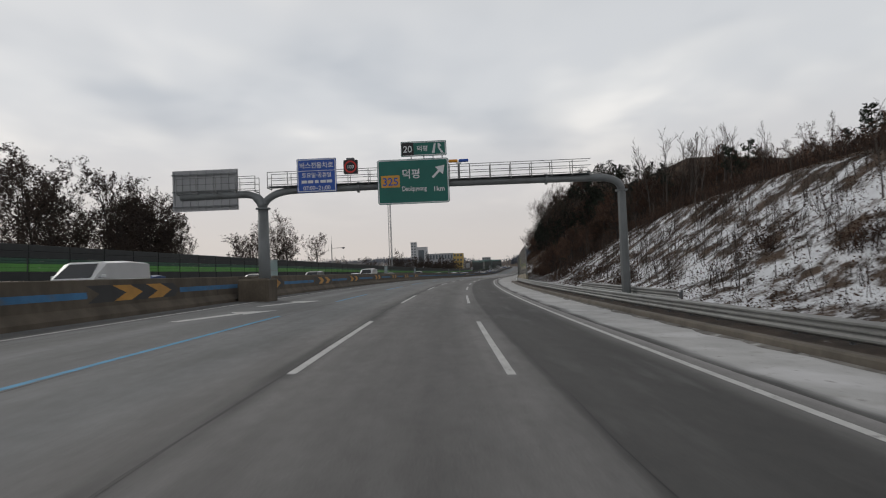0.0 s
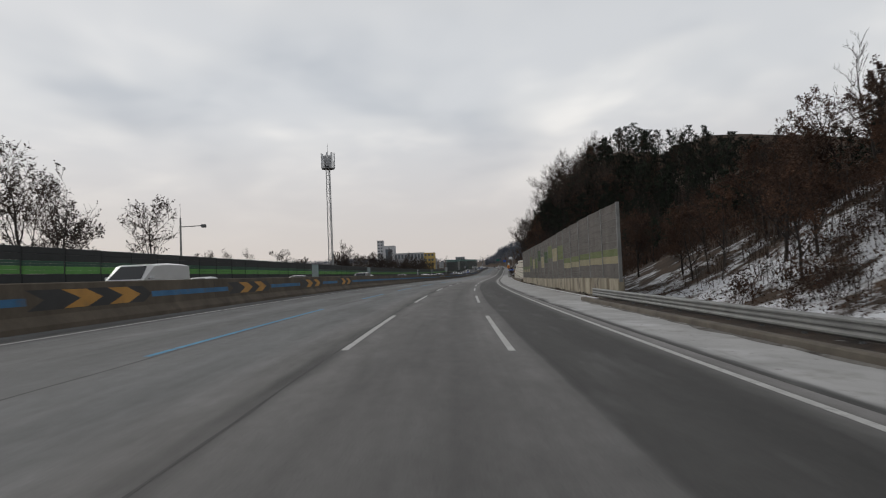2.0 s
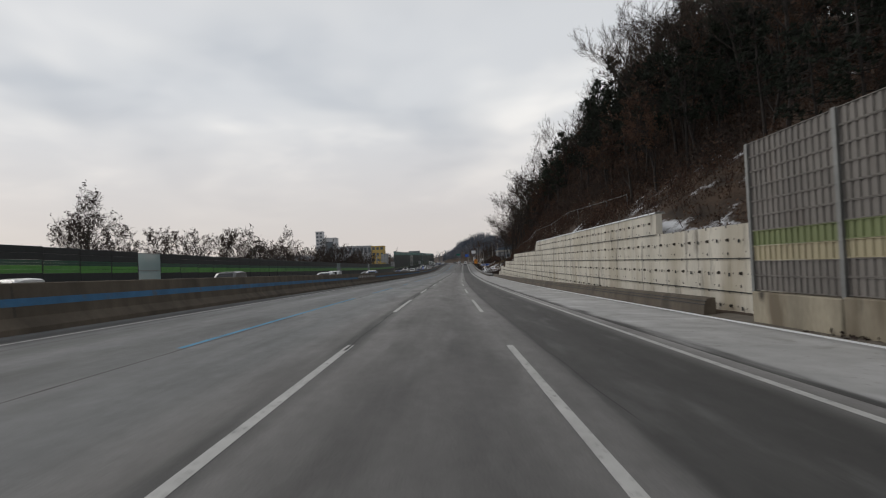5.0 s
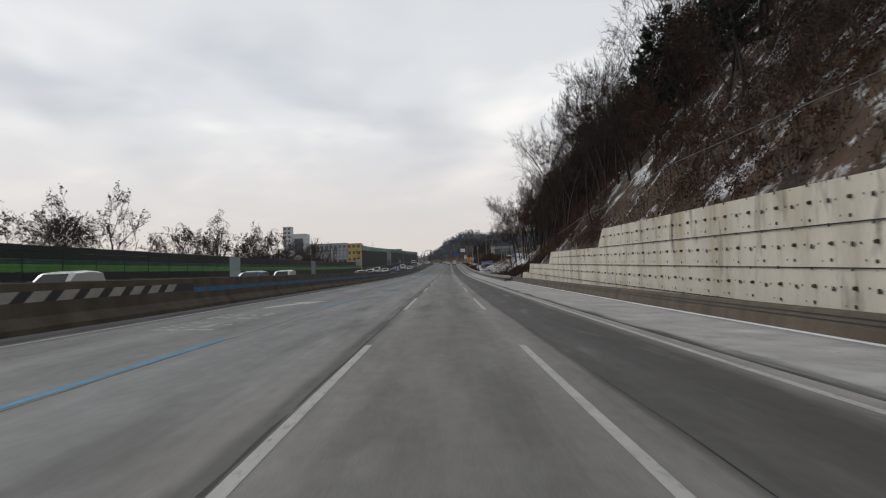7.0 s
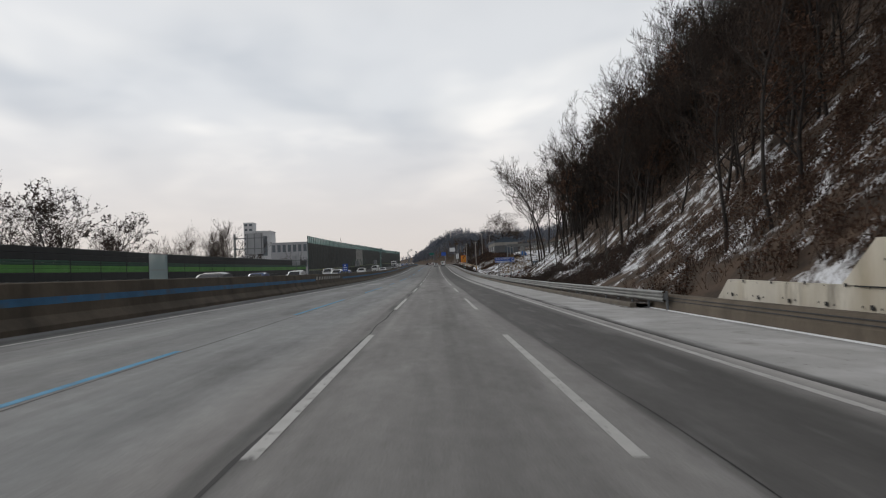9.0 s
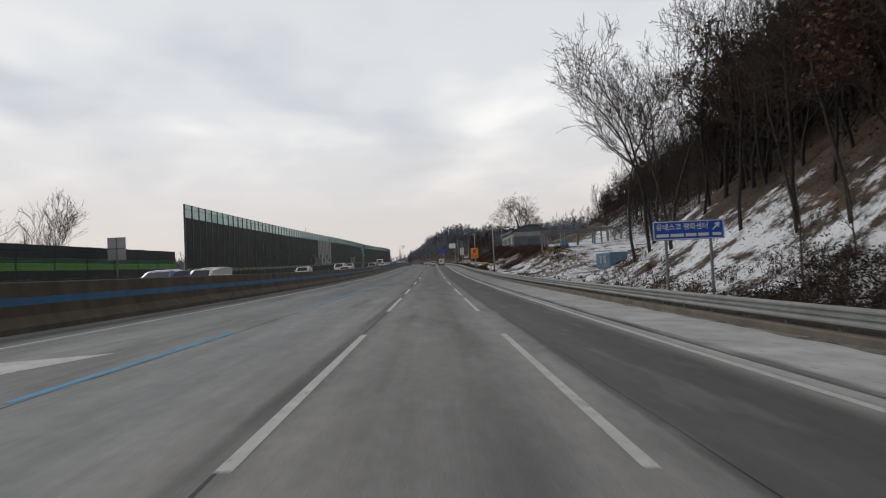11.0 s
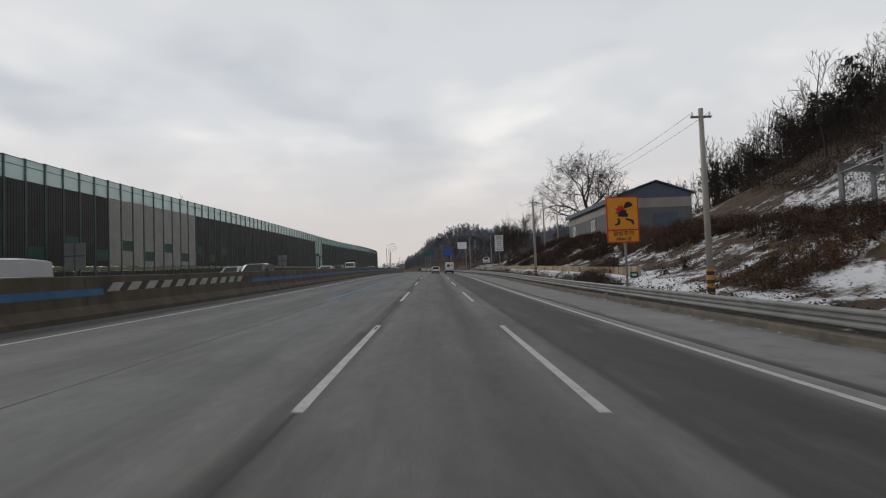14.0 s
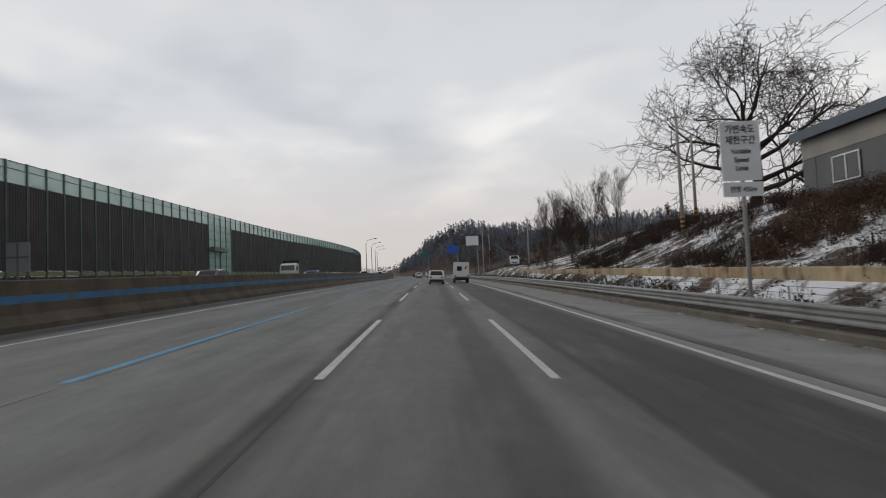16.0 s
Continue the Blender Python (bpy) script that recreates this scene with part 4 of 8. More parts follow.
for i in range(RW_N + 1):
    s = RW_S0 + RW_BAY * i
    wu, rise = RW_U - 0.4 * smooth(i, 9, 18), 0.3 * (1 - smooth(i, 0, 9))
    o = part("post", post_me, None, noise_wall_right)
    o.matrix_world = along(s, wu - 0.03, 0.36 + rise)
    if i == RW_N:
        break
    o = part("concrete_foot", foot_me, None, noise_wall_right)
    o.matrix_world = along(s, wu - 0.05, rise - 0.04)
    (lo, hi), m = FIELDS.get(i, ((2, 4), PANEL_OLIVE))
    for k in range(10):
        pick = m if lo <= k < hi else PANEL_TAUPE
        if i not in FIELDS:
            pick = PANEL_CREAM if k == 2 else PANEL_OLIVE if k == 3 else PANEL_TAUPE
        o = part("panel", PANELS[pick.name], None, noise_wall_right)
        o.matrix_world = along(s + 0.1, wu, 0.56 + rise + k * 0.465 + 0.012 * ((i * 7) % 3))

# gutter and low barrier at the edge of the shoulder
tagged(new("gutter", sweep("gutter", [(9.7, -0.41), (9.78, -0.39), (10.7, -0.34), (10.7, -0.7), (9.7, -0.7)], 96.5, 176, CONCRETE_GREY)), "dirty concrete gutter at the foot of the noise wall", "gutter", kind="structure")
low = [(9.78, -0.6), (9.82, -0.1), (9.95, 0.22), (10.25, 0.24), (10.28, -0.6)]
low_barrier = tagged(new("low_barrier", sweep("low_barrier", low, 176, 306, CONCRETE, 4.0)), "low brown concrete barrier along the shoulder", "barrier", kind="structure")
for z, u in ((-0.02, 9.838), (0.1, 9.885)):
    ob = new("groove", sweep("groove", [(u - 0.012, z), (u + 0.03, z), (u + 0.03, z + 0.03), (u - 0.002, z + 0.03)], 176, 306, CRACK, 4.0))
    ob.parent = low_barrier
v, f = [], []
for i in range(int((330 - 97) / 0.8)):
    s = 97 + 0.8 * i
    w = 0.07 + 0.09 * abs(noise.noise(Vector((s * 0.8, 0, 0))))
    a = len(v)
    v += [at(s, 9.70 - w, fall(9.7) + 0.004), at(s, 9.70, fall(9.7) + 0.03), at(s, 9.80 + w * 0.4, fall(9.7) + 0.012)]
    if i:
        f += [(a - 3, a - 2, a + 1, a), (a - 2, a - 1, a + 2, a + 1)]
tagged(new("snow_ridge", mesh_of("snow_ridge", v, f, SNOW, True)), "thin ridge of old ploughed snow", "snow", kind="stuff")

# ---- stepped retaining wall with anchor heads ----
retaining_wall = tagged(new("retaining_wall"), "weathered pale concrete retaining wall in stepped tiers", "retaining wall", kind="structure")
def joint_z(k, s):
    """World height of the wall's joint k at s."""
    return (-2.6, -1.40, -0.16, 1.08, 2.33, 3.4)[k] + 0.006 * (s - 247)


TIERS = [(173, 301), (173, 293.5), (173, 278), (173, 257.8), (184, 228.2)]
rr = random.Random(8)
hv, hf = [], []
anchor_me = mesh_bm("anchor_head", box(box(bmesh.new(), -0.058, 0.058, -0.03, 0.03, -0.058, 0.058, 0.01), -0.04, 0.04, -0.07, -0.03, -0.04, 0.04), ANCHOR)
for k, (a, b) in enumerate(TIERS):
    n = int((b - a) / 4.5)
    bay = (b - a) / n
    for i in range(n):
        s0, s1 = a + i * bay, a + (i + 1) * bay
        chamfer = 1.3 if i == n - 1 else 0.0
        p = [at(s0, 11.07), at(s1, 11.07), at(s1 - chamfer, 11.11), at(s0, 11.11)]
        q = [at(s0, 11.40), at(s1, 11.40), at(s1 - chamfer, 11.40), at(s0, 11.40)]
        zs = (joint_z(k, s0), joint_z(k, s1), joint_z(k + 1, s1) - 0.012, joint_z(k + 1, s0) - 0.012)
        v = [Vector((w.x, w.y, z)) for w, z in zip(p, zs)] + [Vector((w.x, w.y, z)) for w, z in zip(q, zs)]
        f = [(0, 1, 2, 3), (7, 6, 5, 4), (3, 2, 6, 7), (0, 4, 5, 1), (1, 5, 6, 2), (0, 3, 7, 4)]
        part("wall_block", mesh_of("wall_block", v, f, CONCRETE_PALE), None, retaining_wall)
    if k:
        line = np.arange(a, b, 4.0)
        part("joint", mesh_of("joint", [Vector((*at(s, 11.05).xy, joint_z(k, s) + dz)) for s in line for dz in (-0.03, 0.008)],
             [(2 * i, 2 * i + 2, 2 * i + 3, 2 * i + 1) for i in range(len(line) - 1)], CRACK), None, retaining_wall)
    for i in range(int((b - a - 1.5) / 1.73)):
        s = a + 0.9 + i * 1.73 + (0.87 if k % 2 else 0.0)
        mid = (joint_z(k, s) + joint_z(k + 1, s)) / 2 + 0.06
        if k:
            o = part("anchor_head", anchor_me, None, retaining_wall)
            o.matrix_world = Matrix.Translation((0, 0, mid - at(s, 11.05).z)) @ along(s, 11.065, 0.0)
        for ds, dz, size in ((0.87, -0.03, 0.065), (0.55, 0.0, 0.03), (1.2, 0.02, 0.03), (0.05, 0.52, 0.05), (0.02, -0.5, 0.05), (0.4, -0.47, 0.025), (0.9, 0.5, 0.02)):
            e = at(s + ds, 11.05)
            w = axis(s + ds)[1] * size
            c = Vector((e.x, e.y, mid + dz + rr.uniform(-0.03, 0.03)))
            i0 = len(hv)
            hv += [c - w - Vector((0, 0, size)), c + w - Vector((0, 0, size)), c + w + Vector((0, 0, size)), c - w + Vector((0, 0, size))]
            hf.append((i0, i0 + 1, i0 + 2, i0 + 3))
o = part("drain_holes", mesh_of("drain_holes", hv, hf, CRACK), None, retaining_wall)
o["kind"] = "stuff"
cap = [Vector((*at(s, u).xy, joint_z(5, s) + z)) for s in np.arange(184, 227, 2.0) for u, z in ((11.05, 0.0), (11.07, 0.07), (11.5, 0.09), (11.6, 0.0))]
tagged(new("snow_cap", mesh_of("snow_cap", cap, [(4 * i + k, 4 * i + k + 1, 4 * i + k + 5, 4 * i + k + 4) for i in range(len(cap) // 4 - 1) for k in range(3)], SNOW, True)), "snow lying along the top of the wall", "snow", kind="stuff")
# cable rail on posts over the wall
rail_posts = tagged(new("slope_fence"), "thin steel cable fence along the slope over the wall", "fence", kind="structure")
pts = [at(s, 14.6, land(s, 14.6) + 1.0) for s in np.arange(200, 292, 6.0)]
part("cable", tube(bmesh.new(), pts, 0.03, 4), STEEL_DARK, rail_posts)
for q in pts:
    part("fence_post", tube(bmesh.new(), [q - Vector((0, 0, 1.3)), q + Vector((0, 0, 0.1))], 0.03, 5), STEEL_DARK, rail_posts)


# ---- guard rails ----
W_BEAM = [(0.0, 0.0), (0.035, 0.02), (0.085, 0.065), (0.085, 0.11), (0.03, 0.16), (0.03, 0.19), (0.085, 0.23), (0.085, 0.26), (0.03, 0.295), (0.03, 0.325), (0.085, 0.37), (0.085, 0.415), (0.035, 0.45), (0.0, 0.47)]


def w_beam(length, name="beam"):
    bm = bmesh.new()
    front = [(-x, z) for x, z in W_BEAM]
    back = [(-x + 0.012, z) for x, z in W_BEAM[::-1]]
    extrude_profile(bm, front + back, 0, length)
    return mesh_bm(name, bm, STEEL)


beam_me = w_beam(4.03)
rail_post_me = mesh_bm("rail_post", tube(bmesh.new(), [(0.12, 0, -0.9), (0.12, 0, 0.46)], 0.055, 8), STEEL_DARK)
block_me = mesh_bm("spacer", boxed(0.0, 0.1, -0.06, 0.06, 0.1, 0.38), STEEL_DARK)


def guard_rail(s0, s1, u_of, top, label, low_beam=True):
    ob = tagged(new("guard_rail"), label, "guard rail", "guard rails")
    ob.matrix_world = spot(s0, u_of(s0), fall(9.5))
    inv = ob.matrix_world.inverted()
    s = s0
    while s < s1 - 0.5:
        p, q = at(s, u_of(s), top - 0.45), at(s + 4, u_of(s + 4), top - 0.45)
        d = q - p
        m = Matrix.Translation(p) @ pose(0, 0, 0, math.degrees(math.atan2(d.z, d.xy.length)), 0, math.degrees(math.atan2(-d.x, d.y)))
        if not (m.to_3x3() @ Vector((0, 1, 0))).dot(d) > 0:
            m = spot(s, u_of(s), top - 0.45)
        for k, (me, name) in enumerate(((beam_me, "beam"), (rail_post_me, "rail_post"), (block_me, "spacer"))):
            c = part(name, me, None, ob)
            c.matrix_basis = inv @ m
        if low_beam:
            c = part("rail_post", rail_post_me, None, ob)
            c.matrix_basis = inv @ m @ Matrix.Translation((0, 2, 0))
        s += 4
    return ob


guard_rail(-58, 97, lambda s: 9.05, 0.32, "grey galvanised steel guard rail along the shoulder")
guard_rail(25.5, 44, lambda s: 10.9, 0.42, "short galvanised steel guard rail before the gantry post")
guard_rail(302, 700, lambda s: 9.05 + 0.5 * max(0, 1 - (s - 302) / 20), 0.40, "dull galvanised steel guard rail beside the snowy verge")
for a, b, ku in ((-88, 97, 8.05), (304, 900, 8.75)):
    kerb = [(ku, -0.7), (ku + 0.02, -0.18), (ku + 0.06, -0.14), (ku + 0.30, -0.15), (ku + 0.33, -0.7)]
    tagged(new("kerb", sweep("kerb", kerb, a, b, CONCRETE_GREY, 4.0)), "stained concrete kerb under the guard rail", "kerb", kind="structure")
    v, f = [], []
    for i in range(int((min(b, 700) - a) / 0.6)):
        s = a + 0.6 * i
        k = len(v)
        v += [at(s, ku + q, h + (0.07 if 0.35 < q < 2 else 0.0) * noise.noise(Vector((s * 1.3, q * 3, 1)))) for q, h in ((0.31, -0.16), (0.45, -0.19), (0.7, -0.22), (1.0, -0.2), (1.4, -0.22), (1.9, -0.3), (2.4, -0.62))]
        if i:
            f += [(k - 7 + q, k - 6 + q, k + 1 + q, k + q) for q in range(6)]
    tagged(new("verge", mesh_of("verge", v, f, SOIL, True)), "dark verge of dead leaves and soil behind the kerb", "verge", kind="structure")
    v, f = [], []
    for i in range(int((min(b, 640) - a) / 0.7)):
        s = a + 0.7 * i
        w = 0.08 + 0.5 * abs(noise.noise(Vector((s * 0.35, 7.0, 0))))
        k = len(v)
        v += [at(s, ku - w, fall(ku - w) + 0.004), at(s, ku - 0.05, fall(ku) + 0.04 + 0.04 * noise.noise(Vector((s, 1, 1)))), at(s, ku + 0.03, fall(ku) + 0.02)]
        if i:
            f += [(k - 3, k - 2, k + 1, k), (k - 2, k - 1, k + 2, k + 1)]
    tagged(new("slush_ridge", mesh_of("slush_ridge", v, f, SLUSH, True)), "dirty frozen slush along the kerb", "snow", kind="stuff")

# ---- walls across the road ----
LW_U, LW_TOP = -27.5, 4.58
noise_wall_left = tagged(new("noise_wall_left"), "long dark noise wall with bright green bands", "noise wall", kind="structure")
ROWS = [(0.1, 1.5, PANEL_DARK), (1.5, 2.74, PANEL_DARK), (2.74, 3.28, PANEL_GREEN), (3.28, 3.65, PANEL_DEEP), (3.65, LW_TOP, PANEL_DARK)]


def flat_panel(w, h, material, name="panel", d=0.12, ribs=6):
    bm = bmesh.new()
    for k in range(ribs):
        z0, z1 = h * k / ribs, h * (k + 1) / ribs
        extrude_profile(bm, [(0.0, z0 + 0.005), (-0.02, z0 + 0.03), (-0.02, z1 - 0.03), (0.0, z1 - 0.005), (d, z1 - 0.005), (d, z0 + 0.005)], 0, w)
    return mesh_bm(name, bm, material)


glass_bays = {int((s + 58) // 4) for s in (82, 162, 206, 290, 334)}
row_me = [flat_panel(3.86, hi - lo, m, ribs=2) for lo, hi, m in ROWS]
lpost_me = mesh_bm("post", boxed(-0.028, 0.14, -0.07, 0.07, 0, LW_TOP + 0.01), PANEL_DARK)
rest_v, rest_f = {}, {}
FACING = Matrix.Rotation(math.pi, 4, "Z")
for i in range(int((404 + 58) / 4)):
    s = -58 + 4 * i
    m = spot(s + 4, LW_U) @ FACING
    o = part("post", lpost_me, None, noise_wall_left)
    o.matrix_world = spot(s, LW_U - 0.02) @ FACING
    if i in glass_bays:
        o = part("glass_pane", boxed(-0.02, 0.02, 0.08, 3.92, 0.1, LW_TOP - 0.1), GLASS_PALE, noise_wall_left, "pale see-through pane")
        o.matrix_world = m
        for z in (0.05, 1.9, 2.9, LW_TOP - 0.1):
            o = part("glazing_bar", boxed(-0.04, 0.04, 0.05, 3.95, z, z + 0.07), STEEL_DARK, noise_wall_left)
            o.matrix_world = m
        continue
    for k, (lo, hi, material) in enumerate(ROWS):
        if k == 0:
            continue
        o = part("panel", row_me[k], None, noise_wall_left)
        o.matrix_world = m @ Matrix.Translation((0, 0.07, lo))
    o = part("panel", row_me[0], None, noise_wall_left)
    o.matrix_world = m @ Matrix.Translation((0, 0.07, 0.1))

noise_wall_tall = tagged(new("noise_wall_tall"), "tall dark ribbed noise wall with a glazed top strip", "noise wall", kind="structure")


def tall_u(s):
    return -27.5 + 5.5 * smooth(s, 575, 700) - (max(0, s - 640) * 0.02 if s > 640 else 0)


def tall_panel(h, material, name):
    bm = bmesh.new()
    n = 7
    st = 1.84 / n
    for k in range(n):
        extrude_x = [(0.0, 0.0), (-0.035, st * 0.2), (-0.035, st * 0.8), (0.0, st)]
        lo = [bm.verts.new((x, y + k * st, 0)) for x, y in extrude_x]
        hi = [bm.verts.new((x, y + k * st, h)) for x, y in extrude_x]
        for j in range(3):
            bm.faces.new((lo[j], lo[j + 1], hi[j + 1], hi[j]))
    box(bm, 0.002, 0.12, 0, 1.84, 0, h)
    return mesh_bm(name, bm, material)


GL0, GL1, TALL = 8.5, 10.0, 10.0
tall_me = tall_panel(GL0 - 2.75, PANEL_BROWN, "panel")
base_me = tall_panel(1.9, PANEL_BROWN, "panel")
band_me = flat_panel(1.84, 0.3, PANEL_OLIVE, ribs=1)
pale_me = tall_panel(GL0 - 2.75, PANEL_GREY, "panel")
green_me = mesh_bm("panel", boxed(-0.06, -0.04, 0.1, 1.74, 0, 0.9), PANEL_DEEP)
tpost_me = mesh_bm("post", boxed(-0.07, 0.1, -0.075, 0.075, 0, TALL + 0.02), TEAL_STEEL)
pane_me = mesh_bm("glass_pane", boxed(-0.015, 0.015, 0.0, 1.84, 0, GL1 - GL0 - 0.04), GLASS_TEAL)
bar_me = mesh_bm("glazing_bar", boxed(-0.03, 0.03, 0.0, 1.84, -0.025, 0.025), TEAL_STEEL)
s = 404.7
k = 0
while s < 734:
    u0, u1 = tall_u(s), tall_u(s + 2)
    p, q = at(s, u0), at(s + 2, u1)
    d = q - p
    m = Matrix.Translation(Vector((q.x, q.y, q.z))) @ pose(0, 0, 0, 0, 0, math.degrees(math.atan2(-d.x, d.y)) + 180) @ Matrix.Translation((0, 0.08, 0))
    o = part("post", tpost_me, None, noise_wall_tall)
    o.matrix_world = m @ Matrix.Translation((0, 1.92, 0))
    glazed = 565.5 <= s < 573.5
    pale = 480 <= s < 497
    if glazed:
        for z in np.arange(1.2, GL0, 1.1):
            o = part("glass_pane", pane_me, None, noise_wall_tall)
            o.matrix_world = m @ Matrix.Translation((0, 0, z))
            o = part("glazing_bar", bar_me, None, noise_wall_tall)
            o.matrix_world = m @ Matrix.Translation((0, 0, z - 0.02))
    else:
        o = part("panel", pale_me if pale else tall_me, None, noise_wall_tall)
        o.matrix_world = m @ Matrix.Translation((0, 0, 2.75))
        o = part("panel", base_me, None, noise_wall_tall)
        o.matrix_world = m @ Matrix.Translation((0, 0, 0.4))
        o = part("panel", band_me, None, noise_wall_tall)
        o.matrix_world = m @ Matrix.Translation((0, 0, 2.38))
        if pale and k % 2 or (not pale and 470 < s < 507 and k % 2):
            o = part("panel", green_me, None, noise_wall_tall, "small green accent panel")
            o.matrix_world = m @ Matrix.Translation((0, 0, 4.1 - 0.9 * (k % 4 == 1)))
    o = part("glass_pane", pane_me, None, noise_wall_tall)
    o.matrix_world = m @ Matrix.Translation((0, 0, GL0 + 0.02))
    for z in (GL0, GL0 + 0.98, GL1 - 0.02):
        o = part("glazing_bar", bar_me, None, noise_wall_tall)
        o.matrix_world = m @ Matrix.Translation((0, 0, z))
    s += 2
    k += 1

# ---- sign gantry ----
def letters(text, size, x, z, material, parent, y=-0.035, name="lettering", stretch=1.0, align="LEFT", label=""):
    """Lettering that faces the oncoming camera; x to the right, z up, y towards the back."""
    me = TEXT[text, align].copy()
    me.transform(Matrix.Translation((x, y, z)) @ pose(0, 0, 0, 90) @ Matrix.Diagonal((stretch * size, size, 1, 1)))
    me.materials.append(material)
    return part(name, me, None, parent, label)


def rounded_rect(w, h, r, y, n=4):
    pts = []
    for cx, cz, a0 in ((w / 2 - r, h / 2 - r, 0), (-w / 2 + r, h / 2 - r, 90), (-w / 2 + r, -h / 2 + r, 180), (w / 2 - r, -h / 2 + r, 270)):
        pts += [(cx + r * math.cos(radians(a0 + 90 * k / n)), y, cz + r * math.sin(radians(a0 + 90 * k / n))) for k in range(n + 1)]
    return pts


def plate(w, h, r, y0, y1):
    bm = bmesh.new()
    a = [bm.verts.new(p) for p in rounded_rect(w, h, r, y0)]
    b = [bm.verts.new(p) for p in rounded_rect(w, h, r, y1)]
    n = len(a)
    for k in range(n):
        bm.faces.new((a[k], a[(k + 1) % n], b[(k + 1) % n], b[k]))
    bm.faces.new(a[::-1])
    bm.faces.new(b)
    return bm


def border(w, h, r, t, y):
    bm = bmesh.new()
    a = [bm.verts.new(p) for p in rounded_rect(w, h, r, y)]
    b = [bm.verts.new(p) for p in rounded_rect(w - 2 * t, h - 2 * t, max(r - t, 0.02), y)]
    n = len(a)
    for k in range(n):
        bm.faces.new((a[k], a[(k + 1) % n], b[(k + 1) % n], b[k]))
    return bm


def poly(pts, y, t=0.004):
    bm = bmesh.new()
    a = [bm.verts.new((x, y, z)) for x, z in pts]
    b = [bm.verts.new((x, y + t, z)) for x, z in pts]
    n = len(a)
    for k in range(n):
        bm.faces.new((a[k], a[(k + 1) % n], b[(k + 1) % n], b[k]))
    bm.faces.new(a)
    bm.faces.new(b[::-1])
    return bm


def arrow(x, z, s):
    """A slanting up-right arrow in a box of side s."""
    return [(x, z + 0.12 * s), (x + 0.12 * s, z), (x + 0.62 * s, z + 0.5 * s), (x + 0.85 * s, z + 0.27 * s), (x + 1.0 * s, z + 1.0 * s),
            (x + 0.27 * s, z + 0.85 * s), (x + 0.5 * s, z + 0.62 * s)]


gantry = thing("sign_gantry", spot(32.0, 0), "grey steel gantry with a railed walkway across the carriageway", "gantry")
CL, CR, ARM = -9.38, 10.5, 6.5


def bend(p0, p1, p2, n=8):
    return [((1 - t) ** 2) * Vector(p0) + 2 * t * (1 - t) * Vector(p1) + t * t * Vector(p2) for t in [k / n for k in range(n + 1)]]


part("column", tube(bmesh.new(), [(CL, 0, 0.3), (CL, 0, 5.55)], [0.34, 0.28], 16), GANTRY, gantry, smooth=True)
part("column", tube(bmesh.new(), [(CR, 0, -0.6), (CR, 0, 5.75)], [0.26, 0.22], 8), GANTRY, gantry)
for x, z, r in ((CL, 5.5, 0.4), (CR, 5.7, 0.33)):
    part("flange", tube(bmesh.new(), [(x, 0, z), (x, 0, z + 0.08)], r, 16), GANTRY, gantry)
part("arm", tube(bmesh.new(), bend((CL, 0, 5.58), (CL + 0.25, 0, ARM), (CL + 2.0, 0, ARM)) + [Vector((0, 0, ARM + 0.04))] + bend((CR - 1.5, 0, ARM), (CR, 0, ARM), (CR, 0, 5.75)), 0.2, 14), GANTRY, gantry, smooth=True)
part("arm", tube(bmesh.new(), bend((CL, 0, 5.58), (CL - 0.15, 0, ARM - 0.15), (CL - 1.0, 0, ARM - 0.12)) + [Vector((CL - 4.6, 0, ARM - 0.16))], [0.26] * 5 + [0.2] * 5, 14), GANTRY, gantry, smooth=True)
for x in (-4.0, 6.4):
    part("flange", tube(bmesh.new(), [(x - 0.06, 0, ARM + 0.02), (x + 0.06, 0, ARM + 0.02)], 0.3, 14), GANTRY, gantry)
rail = bmesh.new()
for y in (-0.35, 0.35):
    for z in (0.3, 0.65, 1.0):
        tube(rail, [(CL + 0.4, y, ARM + z), (CR - 1.7, y, ARM + z)], 0.018, 5)
        tube(rail, [(CL - 4.7, y, ARM - 0.16 + z), (CL - 0.3, y, ARM - 0.16 + z)], 0.018, 5)
part("handrail", rail, STEEL, gantry)
for x in list(np.arange(CL + 0.4, CR - 1.6, 1.12)) + list(np.arange(CL - 4.7, CL - 0.2, 1.1)):
    bm = bmesh.new()
    z = ARM if x > CL else ARM - 0.16
    for y in (-0.35, 0.35):
        tube(bm, [(x, y, z + 0.1), (x, y, z + 1.0)], 0.022, 5)
    box(bm, x - 0.03, x + 0.03, -0.37, 0.37, z + 0.12, z + 0.17)
    part("rail_stanchion", bm, STEEL, gantry)
part("walkway", boxed(CL + 0.4, CR - 1.7, -0.36, 0.36, ARM + 0.2, ARM + 0.225), STEEL_DARK, gantry)
part("ladder_hoop", tube(bmesh.new(), bend((CR - 1.7, 0.35, ARM + 0.35), (CR - 0.2, 0.35, ARM + 0.4), (CR + 0.25, 0.35, 5.6)), 0.02, 5), STEEL, gantry)
tagged(new("column_footing", mesh_bm("column_footing", boxed(CL - 1.35, CL + 0.36, -0.62, 1.1, 0.2, 1.66, bevel=0.1), CONCRETE)), "concrete footing block round the gantry column", "footing", kind="structure").matrix_world = spot(32.0, 0)


